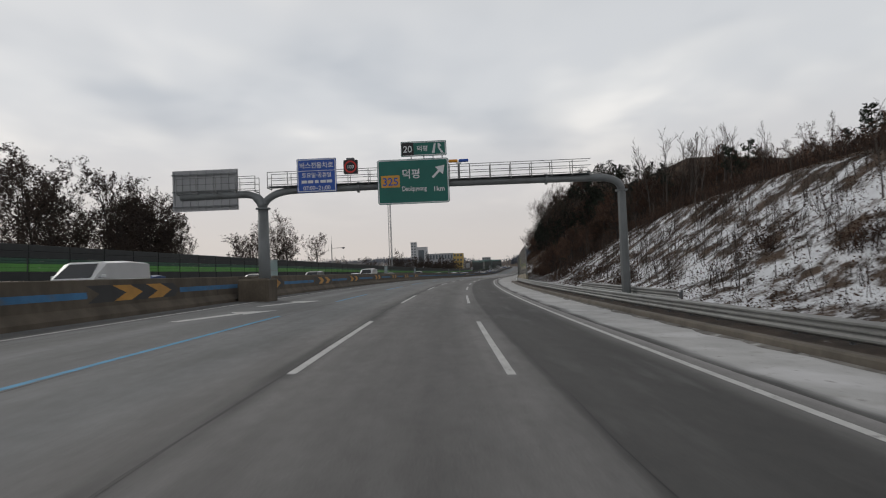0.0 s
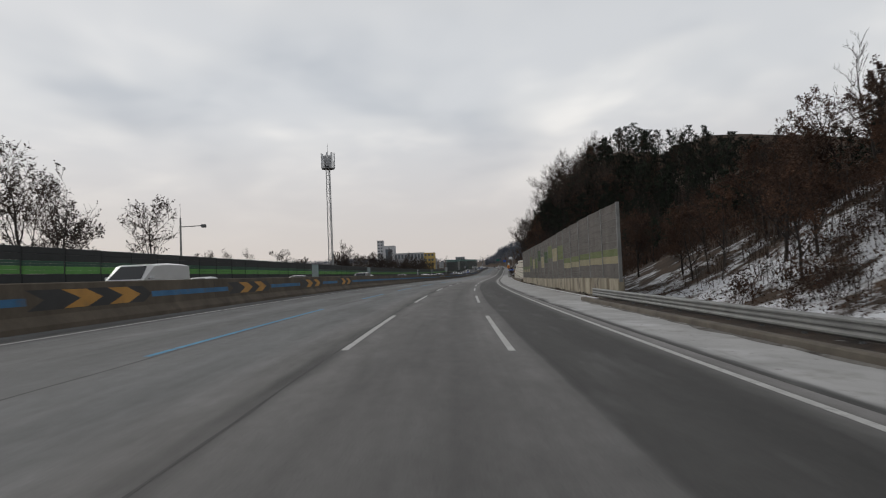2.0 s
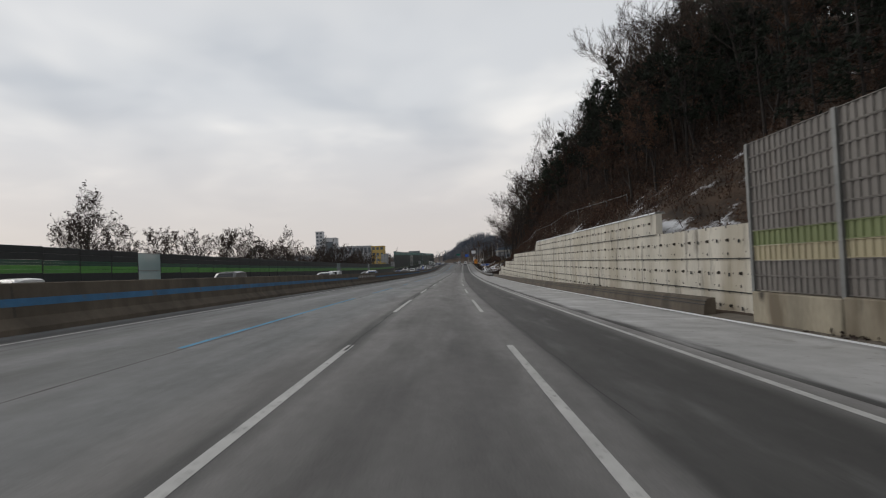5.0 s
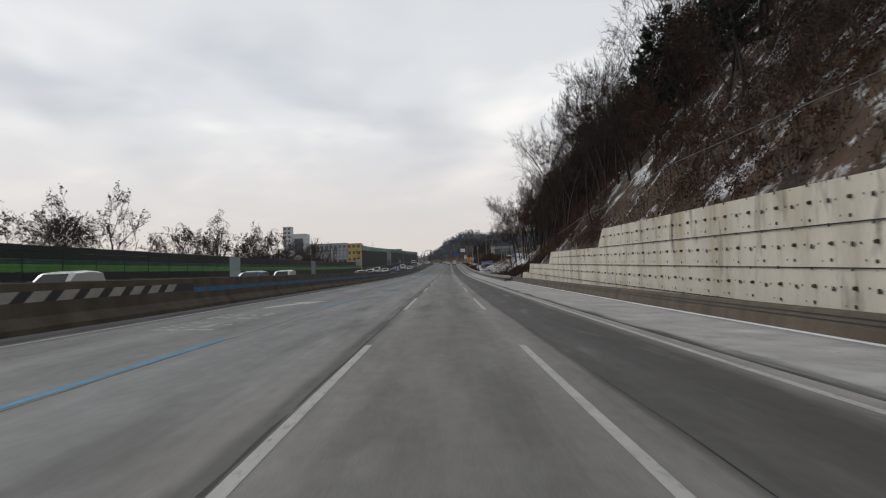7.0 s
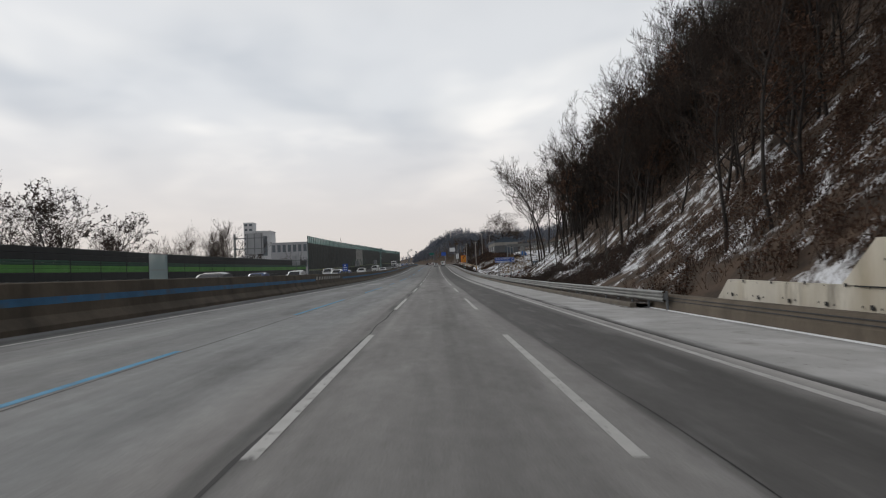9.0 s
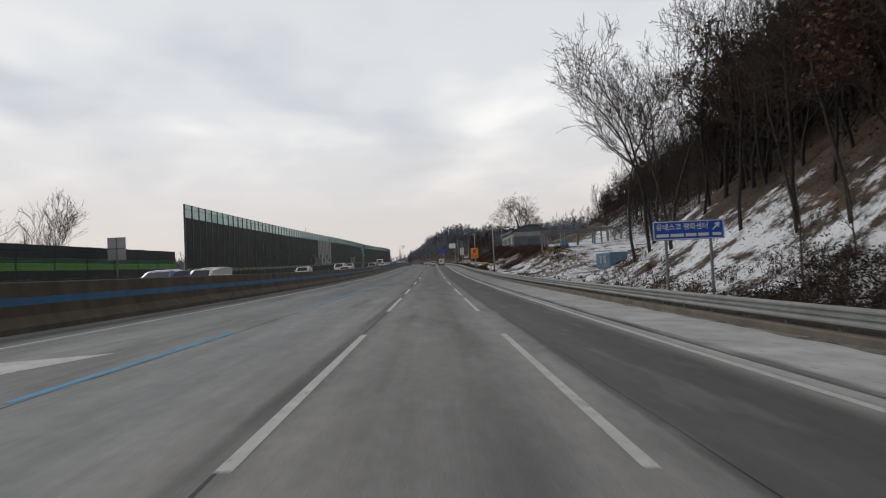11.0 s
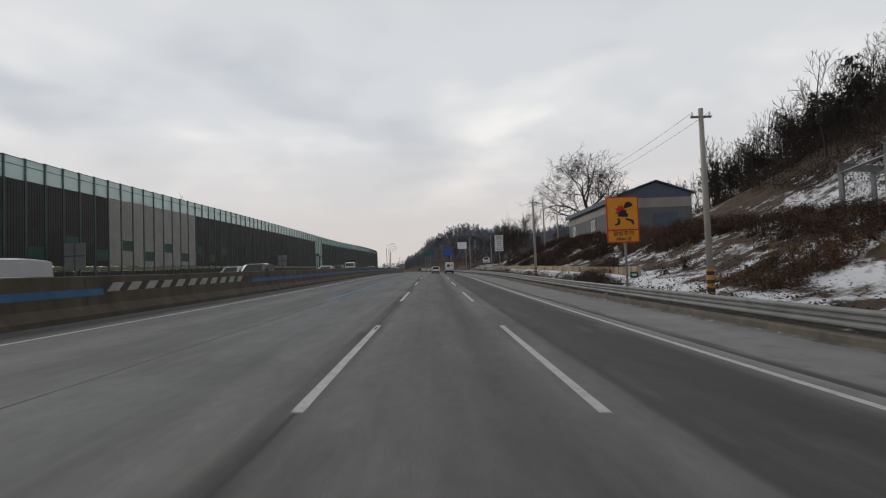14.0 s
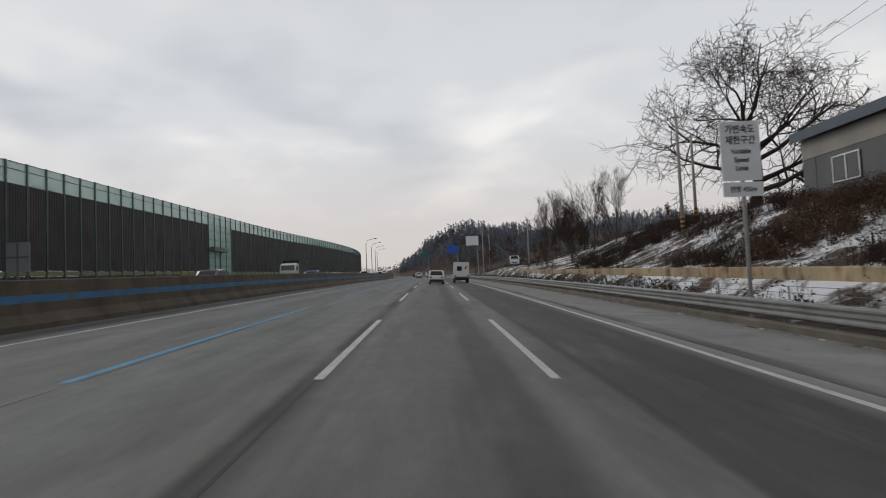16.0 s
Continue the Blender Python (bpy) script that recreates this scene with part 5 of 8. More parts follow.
def hung_sign(name, s, u0, u1, z0, z1, material, label, category="road sign", r=0.08, edge=None, y=-0.45):
    """A plate with its middle at the origin of the thing; returns the thing, its width and height."""
    w, h = u1 - u0, z1 - z0
    ob = thing(name, spot(s, (u0 + u1) / 2, (z0 + z1) / 2) @ Matrix.Translation((0, y, 0)), label, category)
    part("panel", plate(w, h, r, 0.0, 0.04), material, ob)
    if edge:
        part("border", border(w - 0.06, h - 0.06, r, 0.05, -0.006), edge, ob, "white reflective border line")
    for k in range(max(2, int(w / 1.1))):
        x = -w / 2 + w * (k + 0.5) / max(2, int(w / 1.1))
        part("stiffener", boxed(x - 0.03, x + 0.03, 0.041, 0.1, -h / 2 + 0.05, h / 2 - 0.05), SIGN_BACK, ob)
    return ob, w, h


g, w, h = hung_sign("direction_sign", 32, -2.86, 1.06, 5.42, 7.88, SIGN_GREEN, "large green motorway direction sign with white lettering", r=0.14, edge=SIGN_WHITE)
part("route_shield", plate(1.02, 0.66, 0.05, -0.012, -0.004), SIGN_AMBER, g, "amber route number plate").matrix_basis = Matrix.Translation((-1.25, 0, 0.03))
letters("325", 0.6, -1.25, -0.19, SIGN_BLUE, g, -0.022, align="CENTER")
letters("덕평", 0.56, -0.62, 0.2, SIGN_WHITE, g, -0.02)
letters("Deokpyeong", 0.36, -0.62, -0.52, SIGN_WHITE, g, -0.02, stretch=0.72)
letters("1km", 0.38, 1.06, -0.58, SIGN_WHITE, g, -0.02)
part("arrow", poly(arrow(1.02, 0.12, 0.72), -0.014), SIGN_WHITE, g)

g, w, h = hung_sign("exit_sign", 32, -1.52, 0.98, 8.02, 8.84, SIGN_GREEN, "small green exit number sign over the direction sign", r=0.05, edge=SIGN_WHITE)
part("number_plate", plate(0.66, 0.7, 0.03, -0.012, -0.004), SIGN_BLACK, g, "black number field").matrix_basis = Matrix.Translation((-0.88, 0, 0))
letters("20", 0.5, -0.88, -0.18, SIGN_WHITE, g, -0.022, align="CENTER")
letters("덕평", 0.34, -0.38, -0.12, SIGN_WHITE, g, -0.02)
part("lane_symbol", poly([(0.45, -0.27), (0.6, -0.27), (0.68, 0.27), (0.58, 0.27)], -0.014), SIGN_WHITE, g)
part("lane_symbol", poly([(0.95, -0.27), (1.1, -0.27), (0.86, 0.05), (0.98, 0.12), (0.86, 0.27), (0.78, 0.27), (0.78, 0.02)], -0.014), SIGN_WHITE, g)
for x in (-0.7, 0.0, 0.5, 1.0):
    part("strut", tube(bmesh.new(), [(x, 0.06, -0.6), (x, 0.06, -0.3)], 0.03, 6), STEEL_DARK, g)

g, w, h = hung_sign("bus_lane_sign", 32, -7.3, -5.12, 6.28, 8.14, SIGN_BLUE, "blue bus-lane hours sign with white lettering", r=0.05, edge=SIGN_WHITE)
letters("버스전용차로", 0.36, 0, 0.42, SIGN_WHITE, g, -0.02, align="CENTER", stretch=0.95)
part("rule", boxed(-1.02, 1.02, -0.012, -0.004, 0.24, 0.27), SIGN_WHITE, g)
letters("토요일·공휴일", 0.3, 0, -0.1, SIGN_WHITE, g, -0.02, align="CENTER", stretch=0.95)
for x0, x1 in ((-0.84, -0.55), (-0.5, -0.2), (-0.1, 0.1), (0.2, 0.5), (0.55, 0.84)):
    part("text_bar", boxed(x0, x1, -0.012, -0.004, -0.43, -0.27), SIGN_WHITE, g)
letters("07:00~21:00", 0.3, 0, -0.8, SIGN_WHITE, g, -0.02, align="CENTER")

g = thing("speed_limit_sign", spot(32, -4.33, 7.6) @ Matrix.Translation((0, -0.45, 0)), "dark electronic speed limit sign reading 100", "road sign")
part("housing", boxed(-0.39, 0.39, 0.0, 0.2, -0.38, 0.38, bevel=0.03), SIGN_BLACK, g)
ring = bmesh.new()
for k in range(28):
    a0, a1 = 2 * math.pi * k / 28, 2 * math.pi * (k + 1) / 28
    q = [ring.verts.new((r * math.cos(t), -0.008, r * math.sin(t))) for r, t in ((0.34, a0), (0.34, a1), (0.255, a1), (0.255, a0))]
    ring.faces.new(q)
part("red_ring", ring, SIGN_RED, g)
letters("100", 0.26, 0, -0.09, SIGN_WHITE, g, -0.012, align="CENTER")
part("hood", boxed(-0.22, 0.22, 0.0, 0.16, 0.385, 0.5, bevel=0.02), STEEL_DARK, g)

g = thing("warning_beacon", spot(32, 1.62, 6.7), "red and blue warning light bar on a short post", "beacon")
part("post", boxed(-0.06, 0.06, -0.06, 0.06, 0.0, 0.95), STEEL_DARK, g)
part("red_lens", boxed(-0.55, -0.05, -0.1, 0.1, 0.98, 1.13, bevel=0.03), SIGN_ORANGE, g)
part("blue_lens", boxed(0.0, 0.55, -0.1, 0.1, 0.98, 1.13, bevel=0.03), SIGN_BLUE, g)
part("base", boxed(-0.15, 0.15, -0.08, 0.08, 0.86, 0.96), SIGN_WHITE, g)

g = thing("sign_seen_from_behind", spot(32, -12.6, 6.7), "back of a large ribbed aluminium road sign", "road sign")
part("panel", boxed(-1.85, 1.85, -0.02, 0.02, -1.15, 1.15), SIGN_BACK, g)
for k in range(9):
    x = -1.75 + 3.5 * k / 8
    part("stiffener", boxed(x - 0.025, x + 0.025, -0.09, -0.02, -1.1, 1.1), SIGN_BACK, g)
for z in (-0.95, -0.1, 0.85):
    part("brace", boxed(-1.85, 1.85, -0.13, -0.09, z, z + 0.08), STEEL_DARK, g)

# back of a cantilever sign beside the far carriageway
g = thing("cantilever_sign", spot(361.5, -28.6, 0), "grey mast with the back of a square road sign", "road sign")
part("mast", tube(bmesh.new(), [(0, 0, -0.6), (0, 0, 8.05)], [0.2, 0.17], 12), STEEL, g, smooth=True)
for z in (5.9, 7.4):
    part("arm", tube(bmesh.new(), [(-0.35, 0, z), (4.2, 0, z)], 0.06, 8), STEEL_DARK, g)
    part("clamp", tube(bmesh.new(), [(0.15, 0, z - 0.13), (0.15, 0, z + 0.13)], 0.28, 10), STEEL_DARK, g)
part("panel", boxed(1.6, 4.1, -0.03, 0.02, 5.1, 8.1), SIGN_BACK, g)
for x in (1.85, 2.85, 3.85):
    part("stiffener", boxed(x - 0.05, x + 0.05, -0.1, -0.03, 5.15, 8.05), STEEL_DARK, g)

# small blue sign on the median barrier
g = thing("median_sign", spot(352.3, -11.46, 1.82), "small blue sign standing on the median barrier", "road sign")
part("post", tube(bmesh.new(), [(0, 0.03, -0.02), (0, 0.03, 1.2)], 0.03, 6), STEEL, g)
part("panel", plate(0.66, 0.95, 0.03, -0.01, 0.01), SIGN_BLUE, g).matrix_basis = Matrix.Translation((0, 0, 0.72))
for z, a in ((1.0, 0.12), (0.72, 0.2), (0.45, 0.2)):
    part("text_bar", boxed(-a, -0.02, -0.016, -0.011, z - 0.07, z + 0.07), SIGN_WHITE, g)
    part("text_bar", boxed(0.03, a, -0.016, -0.011, z - 0.07, z + 0.07), SIGN_WHITE, g)

# blue place sign on two posts
g = thing("place_sign", spot(361.6, 10.15, 2.72, 0) @ Matrix.Scale(0.66, 4), "blue direction sign on two posts over the snow", "road sign")
part("panel", plate(4.3, 1.15, 0.06, -0.03, 0.02), SIGN_BLUE, g)
part("border", border(4.24, 1.09, 0.06, 0.05, -0.036), SIGN_WHITE, g, "white border line")
letters("유네스코 평화센터", 0.42, -1.95, 0.06, SIGN_WHITE, g, -0.045, stretch=0.98)
for x0, x1 in ((-1.95, -1.2), (-1.1, -0.3), (-0.2, 0.45), (0.55, 1.2), (1.42, 1.95)):
    part("text_bar", boxed(x0, x1, -0.045, -0.036, -0.38, -0.2), SIGN_WHITE, g)
part("arrow", poly(arrow(1.42, -0.05, 0.46), -0.042), SIGN_WHITE, g)
for x in (-1.35, 1.35):
    part("post", tube(bmesh.new(), [(x, 0.09, -6.2), (x, 0.09, 0.5)], 0.09, 8), STEEL_DARK, g)

# orange collision warning sign
g = thing("collision_warning_sign", spot(458.6, 8.95, 0, 4) @ Matrix.Diagonal((0.92, 1, 1, 1)), "orange collision warning sign with a red border", "road sign")
part("post", tube(bmesh.new(), [(0.1, 0.06, -1.1), (0.1, 0.06, 4.2)], 0.07, 8), STEEL, g)
part("edge", plate(1.72, 2.2, 0.05, -0.012, 0.02), SIGN_RED, g, "red border of the plate").matrix_basis = Matrix.Translation((0, 0, 3.58))
part("panel", plate(1.6, 1.5, 0.03, -0.022, -0.014), SIGN_ORANGE, g).matrix_basis = Matrix.Translation((0, 0, 3.88))
part("panel", plate(1.6, 0.52, 0.03, -0.022, -0.014), SIGN_ORANGE, g).matrix_basis = Matrix.Translation((0, 0, 2.8))
letters("결빙주의", 0.24, 0, 2.84, SIGN_BLACK, g, -0.03, align="CENTER", stretch=1.3)
letters("500m 앞", 0.2, 0, 2.6, SIGN_BLACK, g, -0.03, align="CENTER", stretch=1.2)
star = []
for k in range(18):
    r = 0.34 if k % 2 == 0 else 0.2
    star.append((-0.08 + r * math.cos(2 * math.pi * k / 18), 4.0 + r * math.sin(2 * math.pi * k / 18)))
part("burst", poly(star, -0.03), SIGN_RED, g)


def car_symbol(cx, cz, k, lean):
    c, s_ = math.cos(radians(lean)), math.sin(radians(lean))
    pts = [(-0.26, -0.14), (0.26, -0.14), (0.28, 0.02), (0.19, 0.05), (0.13, 0.17), (-0.13, 0.17), (-0.19, 0.05), (-0.28, 0.02)]
    return [(cx + k * (x * c - z * s_), cz + k * (x * s_ + z * c)) for x, z in pts]


part("car_symbol", poly(car_symbol(0.02, 3.86, 1.0, -4), -0.036), SIGN_BLACK, g)
part("car_symbol", poly(car_symbol(0.3, 4.28, 0.85, 14), -0.036), SIGN_BLACK, g)
part("skid_mark", poly([(-0.42, 3.3), (-0.2, 3.34), (-0.12, 3.5), (-0.2, 3.66), (-0.3, 3.64), (-0.26, 3.5), (-0.3, 3.42), (-0.44, 3.38)], -0.036), SIGN_BLACK, g)
part("skid_mark", poly([(0.16, 3.56), (0.42, 3.5), (0.5, 3.34), (0.6, 3.34), (0.56, 3.56), (0.4, 3.6), (0.16, 3.66)], -0.036), SIGN_BLACK, g)
part("distance_plate", plate(0.42, 0.3, 0.02, -0.03, -0.01), SIGN_GREEN, g, "small green distance plate").matrix_basis = Matrix.Translation((0.45, 0, 0.95))
part("text_bar", boxed(0.33, 0.57, -0.036, -0.031, 0.9, 1.0), SIGN_WHITE, g)

# white variable speed limit sign
g = thing("speed_zone_sign", spot(511.5, 9.12, 0) @ Matrix.Diagonal((0.78, 1, 1, 1)), "white variable speed limit notice on one post", "road sign")
part("post", tube(bmesh.new(), [(0.05, 0.06, -1.1), (0.05, 0.06, 5.2)], 0.07, 8), STEEL, g)
part("panel", plate(1.5, 1.75, 0.04, -0.02, 0.02), SIGN_WHITE, g).matrix_basis = Matrix.Translation((0, 0, 4.68))
part("panel", plate(1.5, 0.42, 0.03, -0.02, 0.02), SIGN_WHITE, g).matrix_basis = Matrix.Translation((0, 0, 3.55))
for text, z, size in (("가변속도", 5.22, 0.27), ("제한구간", 4.9, 0.27), ("Variable", 4.6, 0.2), ("Speed", 4.35, 0.2), ("Limit", 4.1, 0.2), ("전방 450m", 3.48, 0.2)):
    letters(text, size, 0, z, SIGN_BLACK, g, -0.03, align="CENTER", stretch=1.15)

# far overhead signs and boards up the road
for s, u0, u1, z0, z1, m_, label in ((640, 4.0, 6.8, 5.95, 8.1, SIGN_BLUE, "far blue electronic message board over the road"), (655, 10.0, 13.5, 8.5, 11.1, SIGN_WHITE, "far pale message board on a post"),
                                     (720, -0.5, 3.0, 7.6, 9.25, SIGN_GREEN, "far green direction sign over the road")):
    g, w, h = hung_sign("far_sign", s, u0, u1, z0, z1, m_, label)
    part("post", tube(bmesh.new(), [(w / 2 - 0.3, 0.2, -z0 - (z1 - z0) / 2 - 0.6), (w / 2 - 0.3, 0.2, h / 2)], 0.16, 8), STEEL, g)

# ---- masts and poles ----
g = thing("camera_mast", spot(123.5, -30.2, -0.8), "slim grey traffic camera mast with a side arm", "mast")
part("pole", tube(bmesh.new(), [(0, 0, 0), (0, 0, 9.8)], [0.14, 0.09], 10), STEEL, g, smooth=True)
part("antenna", tube(bmesh.new(), [(0, 0, 9.8), (0, 0, 11.4)], 0.02, 5), STEEL_DARK, g)
part("arm", tube(bmesh.new(), [(0, 0, 8.8), (2.6, 0, 8.85)], 0.05, 8), STEEL, g)
part("camera_box", boxed(2.4, 2.85, -0.2, 0.2, 8.62, 8.98, bevel=0.04), STEEL_DARK, g)

g = thing("telecom_mast", spot(189, -31.6, 0.2), "tall lattice telecom mast crowned with white antennas", "mast")
for k in range(3):
    a = radians(90 + 120 * k)
    part("leg", tube(bmesh.new(), [(0.62 * math.cos(a), 0.62 * math.sin(a), -2.2), (0.5 * math.cos(a), 0.5 * math.sin(a), 27)], 0.09, 7), LADDER, g)
for j in range(13):
    bm = bmesh.new()
    z0, z1 = 2.05 * j + 0.3, 2.05 * (j + 1) + 0.3
    for k in range(3):
        a, b = radians(90 + 120 * k), radians(210 + 120 * k)
        r0, r1 = 0.62 - 0.12 * z0 / 27, 0.62 - 0.12 * z1 / 27
        tube(bm, [(r0 * math.cos(a), r0 * math.sin(a), z0), (r1 * math.cos(b), r1 * math.sin(b), z1)], 0.035, 5)
        tube(bm, [(r0 * math.cos(a), r0 * math.sin(a), z0), (r0 * math.cos(b), r0 * math.sin(b), z0)], 0.035, 5)
    part("brace", bm, LADDER, g)
bm = tube(bmesh.new(), [(0, 0, 26.4), (0, 0, 26.6)], 1.5, 12)
part("platform", bm, STEEL_DARK, g)
for k in range(9):
    a = radians(40 * k)
    for z0, hh in ((26.7, 1.7), (28.5, 1.5)):
        if (k * 7 + int(z0)) % 5 == 0:
            continue
        b = boxed(-0.22, 0.22, -0.1, 0.1, z0, z0 + hh, bevel=0.03)
        bmesh.ops.transform(b, matrix=pose(1.45 * math.cos(a), 1.45 * math.sin(a), 0, 0, 0, math.degrees(a) + 90), verts=b.verts)
        part("antenna_panel", b, SIGN_WHITE, g)
part("equipment_cabinet", boxed(-0.9, 0.9, -0.7, 0.7, 27.0, 29.4, bevel=0.05), SIGN_BACK, g)
part("lightning_rod", tube(bmesh.new(), [(0, 0, 29.4), (0, 0, 32.2)], 0.03, 5), STEEL_DARK, g)


def utility_pole(s, u, base, top, label):
    ob = thing("utility_pole", spot(s, u, base), label, "utility pole", "utility poles")
    h = top - base
    part("pole", tube(bmesh.new(), [(0, 0, -0.8), (0, 0, h)], [0.17, 0.11], 10), POLE, ob, smooth=True)
    part("crossarm", boxed(-0.5, 0.5, -0.05, 0.05, h - 0.45, h - 0.36), STEEL_DARK, ob)
    for x in (-0.42, 0.42, 0.0):
        part("insulator", tube(bmesh.new(), [(x, 0, h - 0.36), (x, 0, h - 0.16)], [0.05, 0.03], 7), SIGN_WHITE, ob)
    part("warning_sleeve", tube(bmesh.new(), [(0, 0, 0.5), (0, 0, 1.7)], 0.178, 10), YELLOW, ob, "yellow and black warning sleeve")
    for k in range(3):
        part("sleeve_stripe", tube(bmesh.new(), [(0, 0, 0.6 + 0.4 * k), (0, 0, 0.78 + 0.4 * k)], 0.183, 10), CHEV_BLACK, ob)
    return ob


for s, u, base, top in ((458.4, 12.9, -0.6, 8.75), (501.4, 12.3, -0.6, 9.3), (545, 22.0, 3.6, 14.5), (551, 26.0, 5.0, 14.0), (590, 15.9, 0.6, 9.7), (660, 15.3, -0.8, 12.9), (668, 18.3, -0.8, 12.4)):
    utility_pole(s, u, base, top, "round concrete utility pole with a banded foot")


def wire(p, q, sag, name="overhead_wire"):
    pts = [p.lerp(q, k / 14) - Vector((0, 0, 4 * sag * (k / 14) * (1 - k / 14))) for k in range(15)]
    tagged(new(name, mesh_bm(name, tube(bmesh.new(), pts, 0.009, 4), CHEV_BLACK)), "thin black overhead wire between poles", "wire", "overhead wires")


for dx in (-0.42, 0.42):
    for a, b in (((458.4, 12.9, 8.55), (501.4, 12.3, 9.1)), ((501.4, 12.3, 9.1), (545, 22.0, 14.1))):
        wire(at(a[0], a[1] + dx, a[2]), at(b[0], b[1] + dx, b[2]), 0.9)

# ---- trees ----
def add_tube(v, f, pts, radii, sides):
    n0 = len(v)
    n = len(pts)
    for i, p in enumerate(pts):
        d = (pts[min(i + 1, n - 1)] - pts[max(i - 1, 0)]).normalized()
        ref = Vector((0, 0, 1)) if abs(d.z) < 0.9 else Vector((1, 0, 0))
        a = d.cross(ref).normalized()
        b = d.cross(a)
        for k in range(sides):
            t = 2 * math.pi * k / sides
            v.append(p + radii[i] * (math.cos(t) * a + math.sin(t) * b))
    for i in range(n - 1):
        for k in range(sides):
            q = n0 + i * sides
            f.append((q + k, q + (k + 1) % sides, q + sides + (k + 1) % sides, q + sides + k))


def jitter(r, k):
    return Vector((r.uniform(-k, k), r.uniform(-k, k), r.uniform(-k, k)))


def bare_tree(seed, height, trunk=0.35, lean=0.3, kids=(9, 5, 5, 3), up=0.35, radius=0.16, reach=0.42, leaves=0.0, wiggle=0.16, thin=0.016):
    """Meshes of a leafless tree: trunk with its limbs, and the crown of twigs with any leaves left on it."""
    r = random.Random(seed)
    tv, tf, cv, cf, lv, lf = [], [], [], [], [], []

    def grow(p, d, length, rad, level):
        n = (6, 4, 3, 2, 2)[level]
        pts, radii, dirs = [p], [rad], [d]
        for i in range(n):
            d = (d + jitter(r, wiggle * (1 + 0.3 * level)) + Vector((0, 0, up * (0.15 if level == 0 else 0.22)))).normalized()
            p = p + d * (length / n)
            pts.append(p)
            dirs.append(d)
            radii.append(max(rad * (1 - (0.75 if level else 0.8) * (i + 1) / n), thin * 0.55))
        if level <= 1:
            add_tube(tv, tf, pts, radii, 6 if level == 0 else 5)
        else:
            add_tube(cv, cf, pts, radii, 3)
        if level >= len(kids):
            if leaves and r.random() < leaves:
                for _ in range(3):
                    q = r.choice(pts[1:]) + jitter(r, 0.12)
                    a, b = jitter(r, 1).normalized() * 0.10, jitter(r, 1).normalized() * 0.07
                    k = len(lv)
                    lv.extend((q - a, q + b, q + a, q - b))
                    lf.append((k, k + 1, k + 2, k + 3))
            return
        count = kids[level]
        for k in range(count):
            t = (trunk + (1 - trunk) * (k + r.random() * 0.8) / count) if level == 0 else 0.25 + 0.75 * (k + r.random()) / count
            i = min(int(t * n), n - 1)
            q = pts[i].lerp(pts[i + 1], t * n - i)
            side = dirs[i].cross(jitter(r, 1)).normalized()
            spread = (0.95 - 0.35 * t) if level == 0 else 0.75
            nd = (dirs[i] * (1 - lean * spread) + side * spread + Vector((0, 0, up * 0.5))).normalized()
            nl = length * (reach * (1.15 - 0.55 * t) if level == 0 else 0.52) * r.uniform(0.75, 1.2)
            grow(q, nd, nl, max(radii[i] * (0.55 if level == 0 else 0.6), thin), level + 1)

    grow(Vector((0, 0, -0.3)), Vector((r.uniform(-0.06, 0.06), r.uniform(-0.06, 0.06), 1)).normalized(), height * 0.92, radius, 0)
    return tv, tf, cv, cf, lv, lf


def tree_kind(name, label, category, bark, twig, leaf_mat=None, **kw):
    tv, tf, cv, cf, lv, lf = bare_tree(**kw)
    t = mesh_of("trunk", tv, tf, bark, True)
    k = len(cv)
    c = mesh_of("crown", cv + lv, cf + [tuple(i + k for i in q) for q in lf], twig)
    if leaf_mat is not None and lf:
        c.materials.append(leaf_mat)
        c.polygons.foreach_set("material_index", [0] * len(cf) + [1] * len(lf))
    return name, label, category, t, c


def pine_kind(seed, height, label):
    r = random.Random(seed)
    tv, tf, nv, nf = [], [], [], []
    pts = [Vector((0, 0, -0.3))]
    d = Vector((0, 0, 1))
    for i in range(7):
        d = (d + jitter(r, 0.07)).normalized()
        pts.append(pts[-1] + d * height * 0.95 / 7)
    add_tube(tv, tf, pts, [0.17 * (1 - 0.8 * i / 7) for i in range(8)], 6)
    for b in range(30):
        t = 0.38 + 0.6 * b / 30
        i = min(int(t * 7), 6)
        q = pts[i].lerp(pts[i + 1], t * 7 - i)
        a = r.uniform(0, 2 * math.pi)
        reach = height * 0.25 * (1 - 0.75 * max(0, (t - 0.55) / 0.45)) * r.uniform(0.65, 1.15) * (0.7 if t < 0.5 else 1)
        e = q + Vector((math.cos(a), math.sin(a), r.uniform(0.0, 0.35))) * reach
        mid = q.lerp(e, 0.5) + Vector((0, 0, -0.08 * reach))
        add_tube(tv, tf, [q, mid, e], [0.05, 0.035, 0.015], 3)
        for _ in range(9):
            w = r.uniform(0.35, 1.08)
            c = q.lerp(e, w) + jitter(r, 0.32) + Vector((0, 0, 0.12))
            for _ in range(13):
                n = (jitter(r, 1) + Vector((0, 0, 0.5))).normalized()
                s_ = n.cross(jitter(r, 1)).normalized() * r.uniform(0.045, 0.08)
                k = len(nv)
                tip = c + n * r.uniform(0.22, 0.42)
                nv.extend((c - s_, c + s_, tip))
                nf.append((k, k + 1, k + 2))
    return "pine_tree", label, "tree", mesh_of("trunk", tv, tf, BARK, True), mesh_of("crown", nv, nf, NEEDLES)


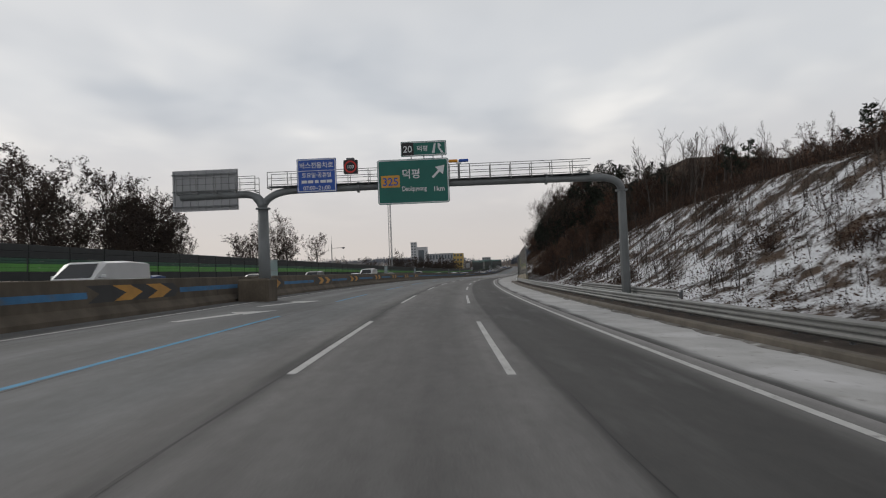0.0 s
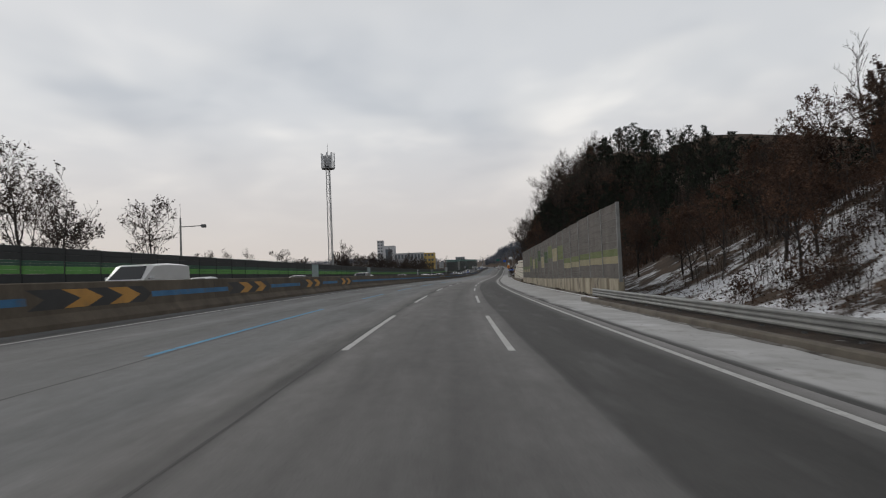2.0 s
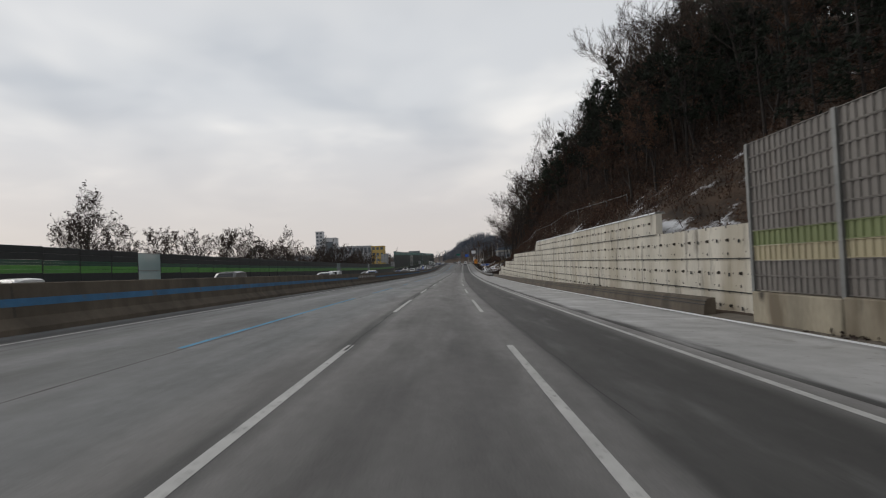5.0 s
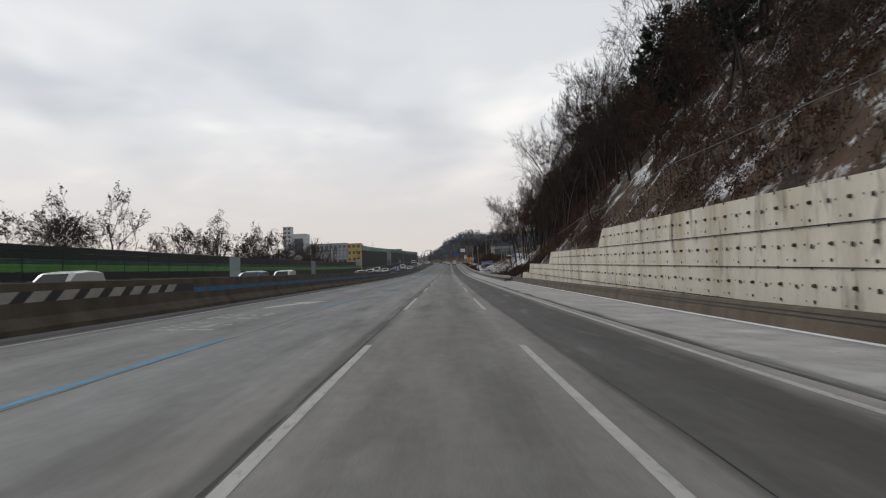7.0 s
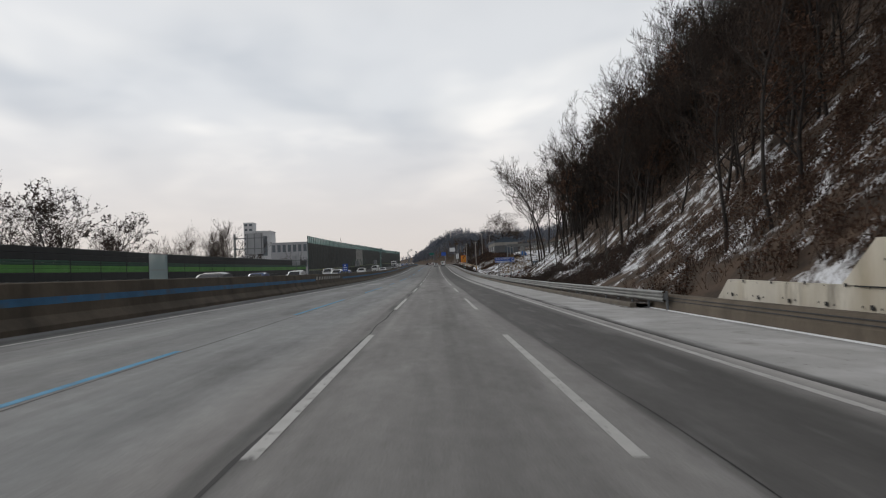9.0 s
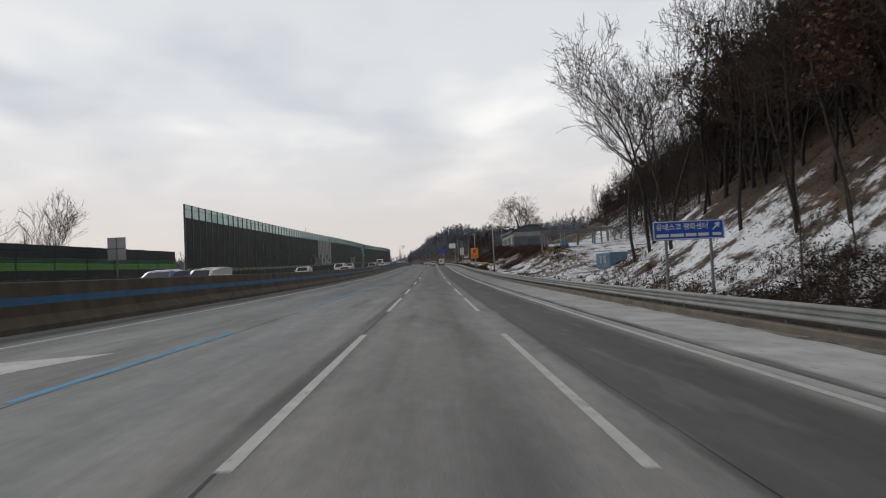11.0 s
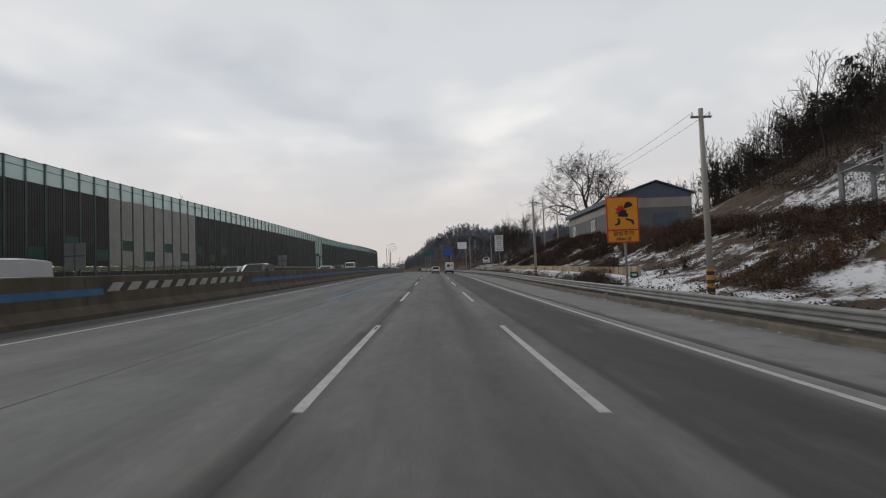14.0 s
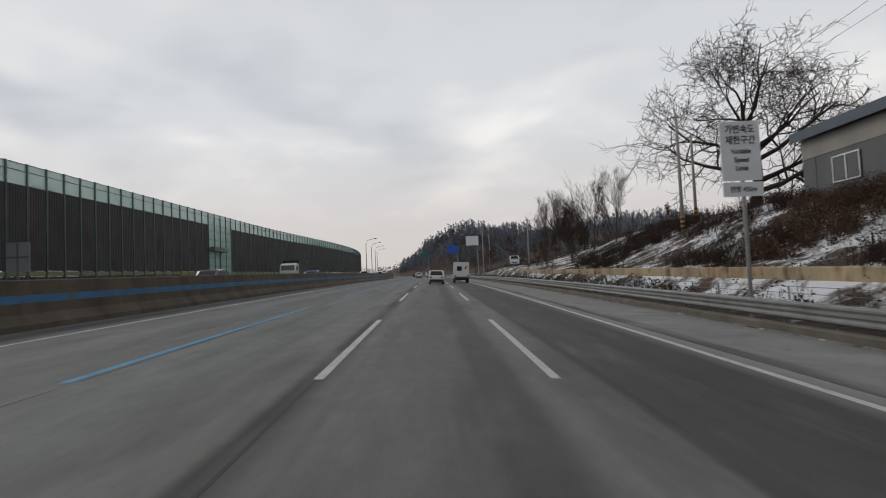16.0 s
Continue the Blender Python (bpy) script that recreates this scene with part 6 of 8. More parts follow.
LEAF_BROWN = mat("dry_leaves", (0.075, 0.042, 0.027), 0.9, var=0.4, scale=0.7, fine=8, bump=0, rnd=0.3, tint=(0.105, 0.055, 0.033))
LEAF_DARK = mat("dark_dry_leaves", (0.042, 0.028, 0.022), 0.9, var=0.4, scale=0.7, fine=8, bump=0, rnd=0.25)
KINDS = {
    "street": [tree_kind("leafless_tree", "leafless roadside tree with spreading dark twigs", "tree", BARK, TWIG, LEAF_DARK, seed=s, height=1.0 * h, trunk=0.28, kids=(8, 5, 5, 3), reach=0.46, up=0.45, radius=0.16, leaves=0.5, thin=0.014)
               for s, h in ((11, 9.0), (12, 8.0), (13, 9.5))],
    "leafy": [tree_kind("brown_leaved_tree", "roadside tree still holding dark brown leaves", "tree", BARK, TWIG, LEAF_DARK, seed=s, height=h, trunk=0.2, kids=(10, 6, 5, 3), reach=0.38, up=0.4, radius=0.2, leaves=2.0, thin=0.016)
              for s, h in ((21, 11.0), (22, 12.0))],
    "tall": [tree_kind("leafless_tree", "tall leafless woodland tree on the slope", "tree", BARK, TWIG, None, seed=s, height=h, trunk=0.38, kids=(10, 5, 5, 3), reach=0.38, up=0.42, radius=0.12, wiggle=0.17, thin=0.014)
             for s, h in ((31, 12.0), (32, 13.5), (33, 11.0))],
    "oak": [tree_kind("brown_leaved_tree", "woodland oak with red-brown leaves hanging on", "tree", BARK, TWIG_RED, LEAF_BROWN, seed=s, height=h, trunk=0.22, kids=(9, 5, 4, 3), reach=0.4, up=0.35, radius=0.15, leaves=1.2, thin=0.015)
            for s, h in ((41, 7.5), (42, 8.5))],
    "slim": [tree_kind("leafless_tree", "slim leafless tree on the ridge", "tree", BARK_PALE, TWIG, None, seed=s, height=h, trunk=0.3, kids=(8, 4, 4), reach=0.3, up=0.7, radius=0.09, wiggle=0.1, thin=0.015)
             for s, h in ((51, 7.0), (52, 8.0), (53, 6.0))],
    "pine": [pine_kind(61, 11.0, "dark green pine with an uneven crown"), pine_kind(62, 12.5, "tall dark green pine in the wood"), pine_kind(63, 9.5, "dark green pine with an uneven crown")],
    "bushy": [tree_kind("leafless_tree", "leafless multi-stemmed tree beside the road", "tree", BARK_PALE, TWIG, None, seed=s, height=h, trunk=0.06, kids=(12, 6, 5, 3), reach=0.62, up=0.75, radius=0.08, wiggle=0.12, thin=0.014)
              for s, h in ((91, 7.0), (92, 8.0))],
    "great": [tree_kind("great_tree", "large old leafless tree with a broad twisted crown", "tree", BARK, TWIG, None, seed=75, height=14.5, trunk=0.22, lean=0.7, kids=(13, 8, 7, 5), reach=0.82, up=0.16, radius=0.72, wiggle=0.30, thin=0.03)],
}
FAR_KINDS = {
    "bare": [bare_tree(seed=s, height=h, trunk=0.35, kids=(8, 4, 3), reach=0.36, up=0.5, radius=0.15, wiggle=0.14, thin=0.03) for s, h in ((81, 10.0), (82, 11.5))],
    "brown": [bare_tree(seed=s, height=h, trunk=0.2, kids=(8, 4, 4), reach=0.42, up=0.35, radius=0.14, leaves=3.0, thin=0.025) for s, h in ((83, 7.5), (84, 8.5))],
}
tree_rnd = random.Random(17)


def plant(kind, s, u, size=1.0, group="woodland trees", sink=0.1, exact=False):
    name, label, category, t, c = tree_rnd.choice(KINDS[kind])
    k = size * tree_rnd.uniform(0.85, 1.15)
    k = size if exact else k
    p = at(s, u, land(s, u) - sink)
    ob = thing(name, Matrix.Translation(p) @ pose(0, 0, 0, tree_rnd.uniform(-3, 3), tree_rnd.uniform(-3, 3), tree_rnd.uniform(0, 360)) @ Matrix.Scale(k, 4), label, category, group)
    part("trunk", t, None, ob)
    part("crown", c, None, ob)
    return ob


def scatter(kind, n, s0, s1, u0, u1, size=1.0, group="woodland trees", ok=None):
    done = tries = 0
    while done < n and tries < n * 20:
        tries += 1
        s, u = tree_rnd.uniform(s0, s1), tree_rnd.uniform(u0, u1)
        if ok and not ok(s, u):
            continue
        plant(kind, s, u, size, group)
        done += 1


def joined_woods(name, plan, label, seed, leaf=None):
    """Trees too many to tell apart, as one object. plan: (kind, count, s0, s1, u0, u1, size, test)."""
    r = random.Random(seed)
    lib = {}

    def arrays(v, f, i):
        size = np.array([len(q) for q in f])
        return np.array(v, dtype=float), np.concatenate([np.array(q) for q in f]), size, i

    for kname in ("pine",):
        lib[kname] = [[arrays([q.co[:] for q in me.vertices], [tuple(p.vertices) for p in me.polygons], i) for me, i in ((t, 0), (c, 2))] for _, _, _, t, c in KINDS[kname]]
    for kname, trees in FAR_KINDS.items():
        lib[kname] = [[arrays(tv, tf, 0), arrays(cv, cf, 1)] + ([arrays(lv, lf, 3)] if lf else []) for tv, tf, cv, cf, lv, lf in trees]
    v, corner, size_of, idx, n = [], [], [], [], 0
    for kind, count, s0, s1, u0, u1, size, ok in plan:
        done = tries = 0
        while done < count and tries < count * 20:
            tries += 1
            s, u = r.uniform(s0, s1), r.uniform(u0, u1)
            if ok and not ok(s, u):
                continue
            done += 1
            m = np.array(Matrix.Translation(at(s, u, land(s, u) - 0.2)) @ pose(0, 0, 0, r.uniform(-3, 3), r.uniform(-3, 3), r.uniform(0, 360)) @ Matrix.Scale(size * r.uniform(0.8, 1.2), 4))
            for pts, loops, sizes, i in r.choice(lib[kind]):
                v.append(pts @ m[:3, :3].T + m[:3, 3])
                corner.append(loops + n)
                size_of.append(sizes)
                idx.append(np.full(len(sizes), i))
                n += len(pts)
    v, corner, size_of, idx = (np.concatenate(q) for q in (v, corner, size_of, idx))
    me = bpy.data.meshes.new(name)
    me.vertices.add(len(v))
    me.vertices.foreach_set("co", v.ravel())
    me.loops.add(len(corner))
    me.loops.foreach_set("vertex_index", corner.astype(np.int32))
    me.polygons.add(len(size_of))
    me.polygons.foreach_set("loop_start", np.concatenate(([0], np.cumsum(size_of)[:-1])).astype(np.int32))
    for material in (BARK, TWIG, NEEDLES, leaf or LEAF_BROWN):
        me.materials.append(material)
    me.polygons.foreach_set("material_index", idx.astype(np.int32))
    me.update(calc_edges=True)
    return tagged(new(name, me), label, "woods", kind="stuff")


def edge_u(s):
    return ramp(s, [(330, 17), (396, 22), (407, 42), (430, 50), (475, 48), (520, 58), (570, 64)])


# beside the far carriageway
scatter("leafy", 17, 38, 70, -39.2, -31.7, 1.0, "roadside trees")
scatter("street", 5, 66, 80, -39.2, -31.7, 1.1, "roadside trees")
scatter("street", 9, 94, 124, -41.2, -32.2, 1.15, "roadside trees")
scatter("street", 7, 126, 200, -43.2, -33.2, 0.8, "roadside trees")
scatter("street", 38, 205, 345, -40.2, -31.7, 1.05, "roadside trees")
scatter("street", 5, 352, 372, -45.2, -37.2, 0.8, "roadside trees")
scatter("bushy", 9, 362, 402, -47.2, -35.2, 1.15, "roadside trees")
scatter("slim", 4, 470, 620, -53.2, -39.2, 1.9, "roadside trees")
# the snowy cutting and its ridge
scatter("slim", 12, 10, 62, 28, 44, 0.4)
scatter("slim", 14, 62, 100, 26, 44, 0.9)
scatter("slim", 9, 66, 100, 26, 34, 1.35)
scatter("slim", 34, 14, 100, 14.5, 27, 0.5)
scatter("oak", 16, 30, 66, 28, 44, 0.28)
scatter("oak", 34, 66, 112, 22, 44, 0.72)
scatter("oak", 16, 84, 110, 15.5, 24, 0.6)
scatter("pine", 16, 60, 116, 28, 60, 0.6)
# the wooded hill
scatter("oak", 34, 98, 172, 15.5, 30, 0.55)
scatter("tall", 10, 100, 172, 16, 30, 0.45)
for s, u in ((97, 26), (95.5, 28), (93, 27.2)):
    plant("slim", s, u, 1.15)
scatter("pine", 40, 108, 166, 19, 50, 0.46)
scatter("pine", 16, 166, 182, 19, 44, 0.6)
scatter("pine", 62, 172, 246, 19, 60, 0.82)
scatter("tall", 16, 178, 238, 18, 26, 1.1)
scatter("oak", 30, 182, 320, 15.0, 34, 0.85)
scatter("tall", 20, 268, 308, 13.5, 22, 1.05)
scatter("tall", 10, 362, 397, 19, 32, 1.2)
scatter("tall", 30, 246, 352, 17, 44, 1.0, ok=lambda s, u: s > 272 or u > 27)
scatter("pine", 22, 236, 300, 18, 44, 1.0)
scatter("oak", 26, 300, 350, 20, 50, 0.95)
scatter("tall", 30, 330, 402, 17, 60, 1.3, ok=lambda s, u: edge_u(s) < u)
scatter("oak", 30, 340, 402, 19, 44, 1.35, ok=lambda s, u: edge_u(s) + 2 < u)
scatter("slim", 10, 336, 374, 14, 24, 0.7)
scatter("tall", 10, 404, 470, 42, 66, 0.8, ok=lambda s, u: edge_u(s) < u < edge_u(s) + 8)
scatter("oak", 26, 345, 420, 24, 80, 0.9, ok=lambda s, u: edge_u(s) + 3 < u < edge_u(s) + 22)
joined_woods("hill_woods", [
    ("bare", 190, 340, 600, 24, 110, 1.2, lambda s, u: edge_u(s) + 1 < u < edge_u(s) + 44),
    ("brown", 440, 340, 600, 26, 110, 1.1, lambda s, u: edge_u(s) + 2.5 < u < edge_u(s) + 44),
    ("brown", 170, 336, 404, 22, 66, 1.3, lambda s, u: edge_u(s) + 5 < u < edge_u(s) + 40),
    ("pine", 110, 345, 600, 30, 110, 0.95, lambda s, u: edge_u(s) + 8 < u < edge_u(s) + 44),
], "dark leafless wood with pines covering the hill", 3, LEAF_DARK)
joined_woods("hill_woods", [
    ("pine", 130, 106, 182, 30, 76, 0.5, None),
    ("brown", 110, 100, 182, 20, 60, 0.52, None),
    ("brown", 50, 68, 100, 27, 46, 0.62, None),
    ("brown", 120, 180, 345, 18, 60, 1.0, None),
    ("pine", 40, 176, 232, 17, 40, 0.8, None),
    ("pine", 40, 182, 250, 30, 70, 0.85, None),
    ("bare", 90, 240, 345, 24, 66, 1.0, None),
], "dark pine and brown oak wood on the slope", 4)
joined_woods("far_roadside_woods", [
    ("bare", 60, 600, 790, 20, 110, 0.55, None),
    ("brown", 40, 575, 790, 18, 110, 0.5, None),
    ("bare", 50, 520, 700, -110, -45, 0.9, None),
], "leafless trees and thickets beside the far road", 5)
for s, u in ((395.5, 21.5), (398, 23), (401, 24.5), (399, 25.5), (388, 20.5)):
    plant("tall", s, u, 1.5)
# round the house and up the road
plant("great", 553.5, 33.0, 0.91, "trees by the house", exact=True)
for s, u in ((566, 52), (570, 58), (574, 50), (578, 62)):
    plant("slim", s, u, 1.6, "trees by the house")
scatter("bushy", 9, 562, 600, 16.5, 24, 0.95, "trees by the house")
scatter("oak", 12, 590, 690, 16, 50, 0.9, "trees by the house")


# ---- brushwood, weeds and litter: too many to count ----
def brush(name, n, s0, s1, u0, u1, size, stems, leaves, stem_mat, leaf_mat, label, seed, ok=None, lean=0.5, width=0.014, patch=0.0, leaf=0.085, flat=False):
    r = random.Random(seed)
    v, f, idx = [], [], []
    for _ in range(n):
        s, u = r.uniform(s0, s1), r.uniform(u0, u1)
        if ok and not ok(s, u):
            continue
        if patch and noise.noise(Vector((s * 0.11, u * 0.16, seed))) < patch:
            continue
        ground_h = land(s, u)
        p = at(s, u, ground_h - 0.05)
        if flat:
            ahead, rise = axis(s)[1], (land(s, u + 0.5) - ground_h) * 2
        k0 = size * r.uniform(0.5, 1.3)
        for _ in range(stems):
            d = Vector((r.uniform(-lean, lean), r.uniform(-lean, lean), 1)).normalized()
            ln = k0 * r.uniform(0.5, 1.1)
            b = p + Vector((r.uniform(-0.3, 0.3), r.uniform(-0.3, 0.3), 0)) * k0
            mid = b + d * ln * 0.55
            tip = b + (d + jitter(r, 0.25)).normalized() * ln
            a = d.cross(jitter(r, 1)).normalized() * width
            k = len(v)
            v.extend((b - a, b + a, mid + a * 0.7, mid - a * 0.7, tip))
            f.extend(((k, k + 1, k + 2, k + 3), (k + 3, k + 2, k + 4)))
            idx.extend((0, 0))
            e = mid + (d + jitter(r, 0.9)).normalized() * ln * 0.4
            v.extend((mid - a * 0.6, mid + a * 0.6, e))
            f.append((k + 5, k + 6, k + 7))
            idx.append(0)
        for _ in range(leaves):
            q = p + Vector((r.uniform(-0.45, 0.45), r.uniform(-0.45, 0.45), r.uniform(0.15, 0.95))) * k0
            if flat:
                ds, du = r.uniform(-0.8, 0.8), r.uniform(-0.8, 0.8)
                q = p + Vector((ds * ahead.x + du * ahead.y, ds * ahead.y - du * ahead.x, 0.06 + du * rise + r.uniform(0.0, 0.05)))
            a, b = jitter(r, 1).normalized() * leaf, jitter(r, 1).normalized() * leaf * 0.6
            k = len(v)
            v.extend((q - a, q + b, q + a, q - b))
            f.append((k, k + 1, k + 2, k + 3))
            idx.append(1)
    me = mesh_of(name, v, f, stem_mat)
    me.materials.append(leaf_mat)
    me.polygons.foreach_set("material_index", idx)
    return tagged(new(name, me), label, "undergrowth", kind="stuff")


brush("brushwood", 2600, 4, 104, 13.2, 31, 1.25, 9, 26, TWIG_RED, LEAF_BROWN, "clumps of red-brown brush on the snowy slope", 21, patch=0.2)
brush("litter", 5500, -10, 104, 12.6, 30, 0.22, 2, 6, TWIG, LEAF_BROWN, "scattered dead leaves and sticks on the snow", 22, lean=1.4, width=0.012, leaf=0.07, flat=True)
brush("litter", 4500, 425, 560, 13.5, 30, 0.25, 3, 6, TWIG, LEAF_DARK, "scattered dead stalks and leaves on the snow", 23, lean=1.2, width=0.012, leaf=0.07, flat=True)
brush("brushwood", 3000, 190, 250, 16.0, 36, 1.6, 7, 26, TWIG, LEAF_DARK, "dark brush under the pines over the wall", 26)
brush("litter", 4000, 180, 300, 13.5, 26, 0.3, 3, 7, TWIG_RED, LEAF_BROWN, "dead leaves and sticks on the slope over the wall", 24, lean=1.2, width=0.012, leaf=0.07, flat=True)
brush("brushwood", 4600, 200, 312, 12.2, 32, 1.2, 8, 26, TWIG_RED, LEAF_BROWN, "dark tangled brush on the slope over the wall", 33, patch=-0.05)
brush("brushwood", 1500, 322, 366, 10.8, 20, 0.9, 10, 20, TWIG, LEAF_DARK, "dark brush and dead stalks behind the guard rail", 31, patch=-0.02)
brush("brushwood", 900, 326, 402, 11.5, 22, 0.9, 10, 14, TWIG_RED, LEAF_BROWN, "low brown brush in the snow at the edge of the wood", 27, patch=0.08)
brush("litter", 3000, 330, 425, 11.5, 30, 0.2, 2, 4, TWIG, LEAF_DARK, "scattered dead leaves on the snow field", 25, lean=1.2, width=0.012, leaf=0.07, flat=True)
brush("brushwood", 1300, -15, 98, 14.5, 30, 1.8, 6, 4, TWIG, LEAF_BROWN, "thin dark saplings and brush on the snowy slope", 1, lean=0.22, width=0.016)
brush("brushwood", 2600, 10, 108, 20, 44, 1.5, 9, 18, TWIG_RED, LEAF_BROWN, "dense red-brown brushwood on the ridge", 2, ok=lambda s, u: u > 26.5 - max(0, s - 45) * 0.1)
brush("brushwood", 8500, 95, 318, 12.6, 46, 1.5, 8, 18, TWIG_RED, LEAF_BROWN, "dense red-brown brushwood under the wood", 3, ok=lambda s, u: (s > 178 or u > (19 if s < 114 else 14.5)) and (not 226 < s < 275 or noise.noise(Vector((s * 0.09, u * 0.15, 5.0))) > -0.25))
brush("brushwood", 1300, 290, 350, 13.5, 46, 1.4, 8, 10, TWIG, LEAF_BROWN, "brown brushwood at the foot of the wood", 4, ok=lambda s, u: u > 13.5 + max(0, s - 318) * 0.15, patch=-0.1)
brush("brushwood", 7500, 330, 590, 18, 96, 2.6, 7, 26, TWIG, LEAF_DARK, "dark brushwood under the trees on the hill", 5, ok=lambda s, u: u > edge_u(s) + (6 if s < 404 else 0), leaf=0.13)
brush("brushwood", 3200, 425, 540, 30, 76, 3.2, 7, 30, TWIG, LEAF_DARK, "dark tall brushwood along the lower edge of the hill wood", 35, ok=lambda s, u: u > edge_u(s) - 5, leaf=0.15, patch=-0.1)
brush("shrubs", 260, 468, 486, 11.2, 16.5, 0.9, 14, 40, TWIG_RED, LEAF_DARK, "dark shrubs round the warning sign behind the guard rail", 36, leaf=0.06, patch=-0.1)
brush("shrubs", 3600, 428, 562, 14.5, 26, 1.05, 16, 34, TWIG_RED, LEAF_DARK, "dark brown shrubs on the bank below the house", 6, leaf=0.055, patch=0.02, ok=lambda s, u: s > 456 or noise.noise(Vector((s * 0.2, u * 0.3, 2.0))) > 0.2)
brush("shrubs", 2600, 456, 530, 14.4, 23.5, 0.8, 12, 40, TWIG_RED, LEAF_BROWN, "red-brown shrubs and bramble on the snowy bank", 34, patch=0.1, leaf=0.06)
brush("shrubs", 620, 478, 524, 16.5, 23.0, 1.05, 16, 40, TWIG_RED, LEAF_BROWN, "dense dark brown hedge of shrubs below the house", 28, patch=0.1, leaf=0.055)
brush("dry_grass", 900, 425, 462, 14.5, 24, 0.5, 12, 3, DRY_GRASS, LEAF_BROWN, "rusty dry grass on the snowy bank", 29, lean=0.6, width=0.012, patch=0.1)
brush("debris", 900, 98, 174, 9.85, 11.3, 0.22, 3, 7, TWIG, LEAF_DARK, "dead leaves and rubbish at the foot of the noise wall", 30, lean=1.2, width=0.012, patch=-0.05)
brush("shrubs", 700, 545, 700, 13, 40, 1.3, 10, 6, TWIG, LEAF_DARK, "brown shrubs beside the road", 7)
brush("weeds", 1900, 440, 690, 9.9, 12.6, 0.85, 8, 8, TWIG, LEAF_DARK, "dead brown weeds behind the guard rail", 8, lean=0.35, width=0.010)
brush("weeds", 320, 330, 440, 10.0, 17, 0.7, 6, 1, TWIG_RED, DRY_GRASS, "sparse dead weeds standing in the snow", 9, lean=0.35, width=0.009, patch=0.05)
brush("dry_grass", 420, 425, 480, 18, 26, 0.55, 14, 0, DRY_GRASS, DRY_GRASS, "straw-coloured dry grass on the bank", 10, lean=0.6, width=0.012, patch=0.0)
brush("weeds", 260, -40, 98, 10.0, 14.5, 0.6, 7, 3, TWIG, LEAF_BROWN, "dead weeds at the foot of the slope", 11, lean=0.4, width=0.010)


def far_woods():
    r = random.Random(5)
    v, f = [], []
    for n_hill, (hx, hy, hh, hr) in enumerate(FAR_HILLS):
        near = n_hill < 7
        for _ in range(int(150 + hr * 5)):
            x, y = hx + r.gauss(0, 0.75) * hr, hy + r.gauss(0, 0.75) * hr
            z = GROUND_BVH.ray_cast(Vector((x, y, 400)), Vector((0, 0, -1)))[0]
            if z is None or z.z < 7:
                continue
            p = Vector((x, y, z.z - 1))
            hgt, wid = r.uniform(7, 12), r.uniform(1.4, 2.8)
            for _ in range(52 if near else 14):
                q = r.uniform(0.15, 1.0)
                c = p + Vector((r.gauss(0, 0.5) * wid * (1.25 - q), r.gauss(0, 0.5) * wid * (1.25 - q), hgt * q))
                # upright slivers: twigs and needles
                a = Vector((r.uniform(-0.5, 0.5), r.uniform(-0.5, 0.5), 1)) * (r.uniform(0.4, 1.0) if near else r.uniform(0.8, 1.8))
                b = a.cross(jitter(r, 1)).normalized() * (r.uniform(0.18, 0.42) if near else r.uniform(0.3, 0.7))
                k = len(v)
                v.extend((c - b, c + b, c + a))
                f.append((k, k + 1, k + 2))
    # distance haze is put into the foliage colour: paler and bluer than near trees
    m = mat("haze_tinted_foliage", (0.135, 0.16, 0.205), 0.95, var=0.3, scale=0.06, fine=0.5, bump=0, tint=(0.17, 0.185, 0.22))
    tagged(new("far_woods", mesh_of("far_woods", v, f, m)), "wood covering the far hills, tinted blue-grey for distance haze", "woods", kind="stuff")


far_woods()

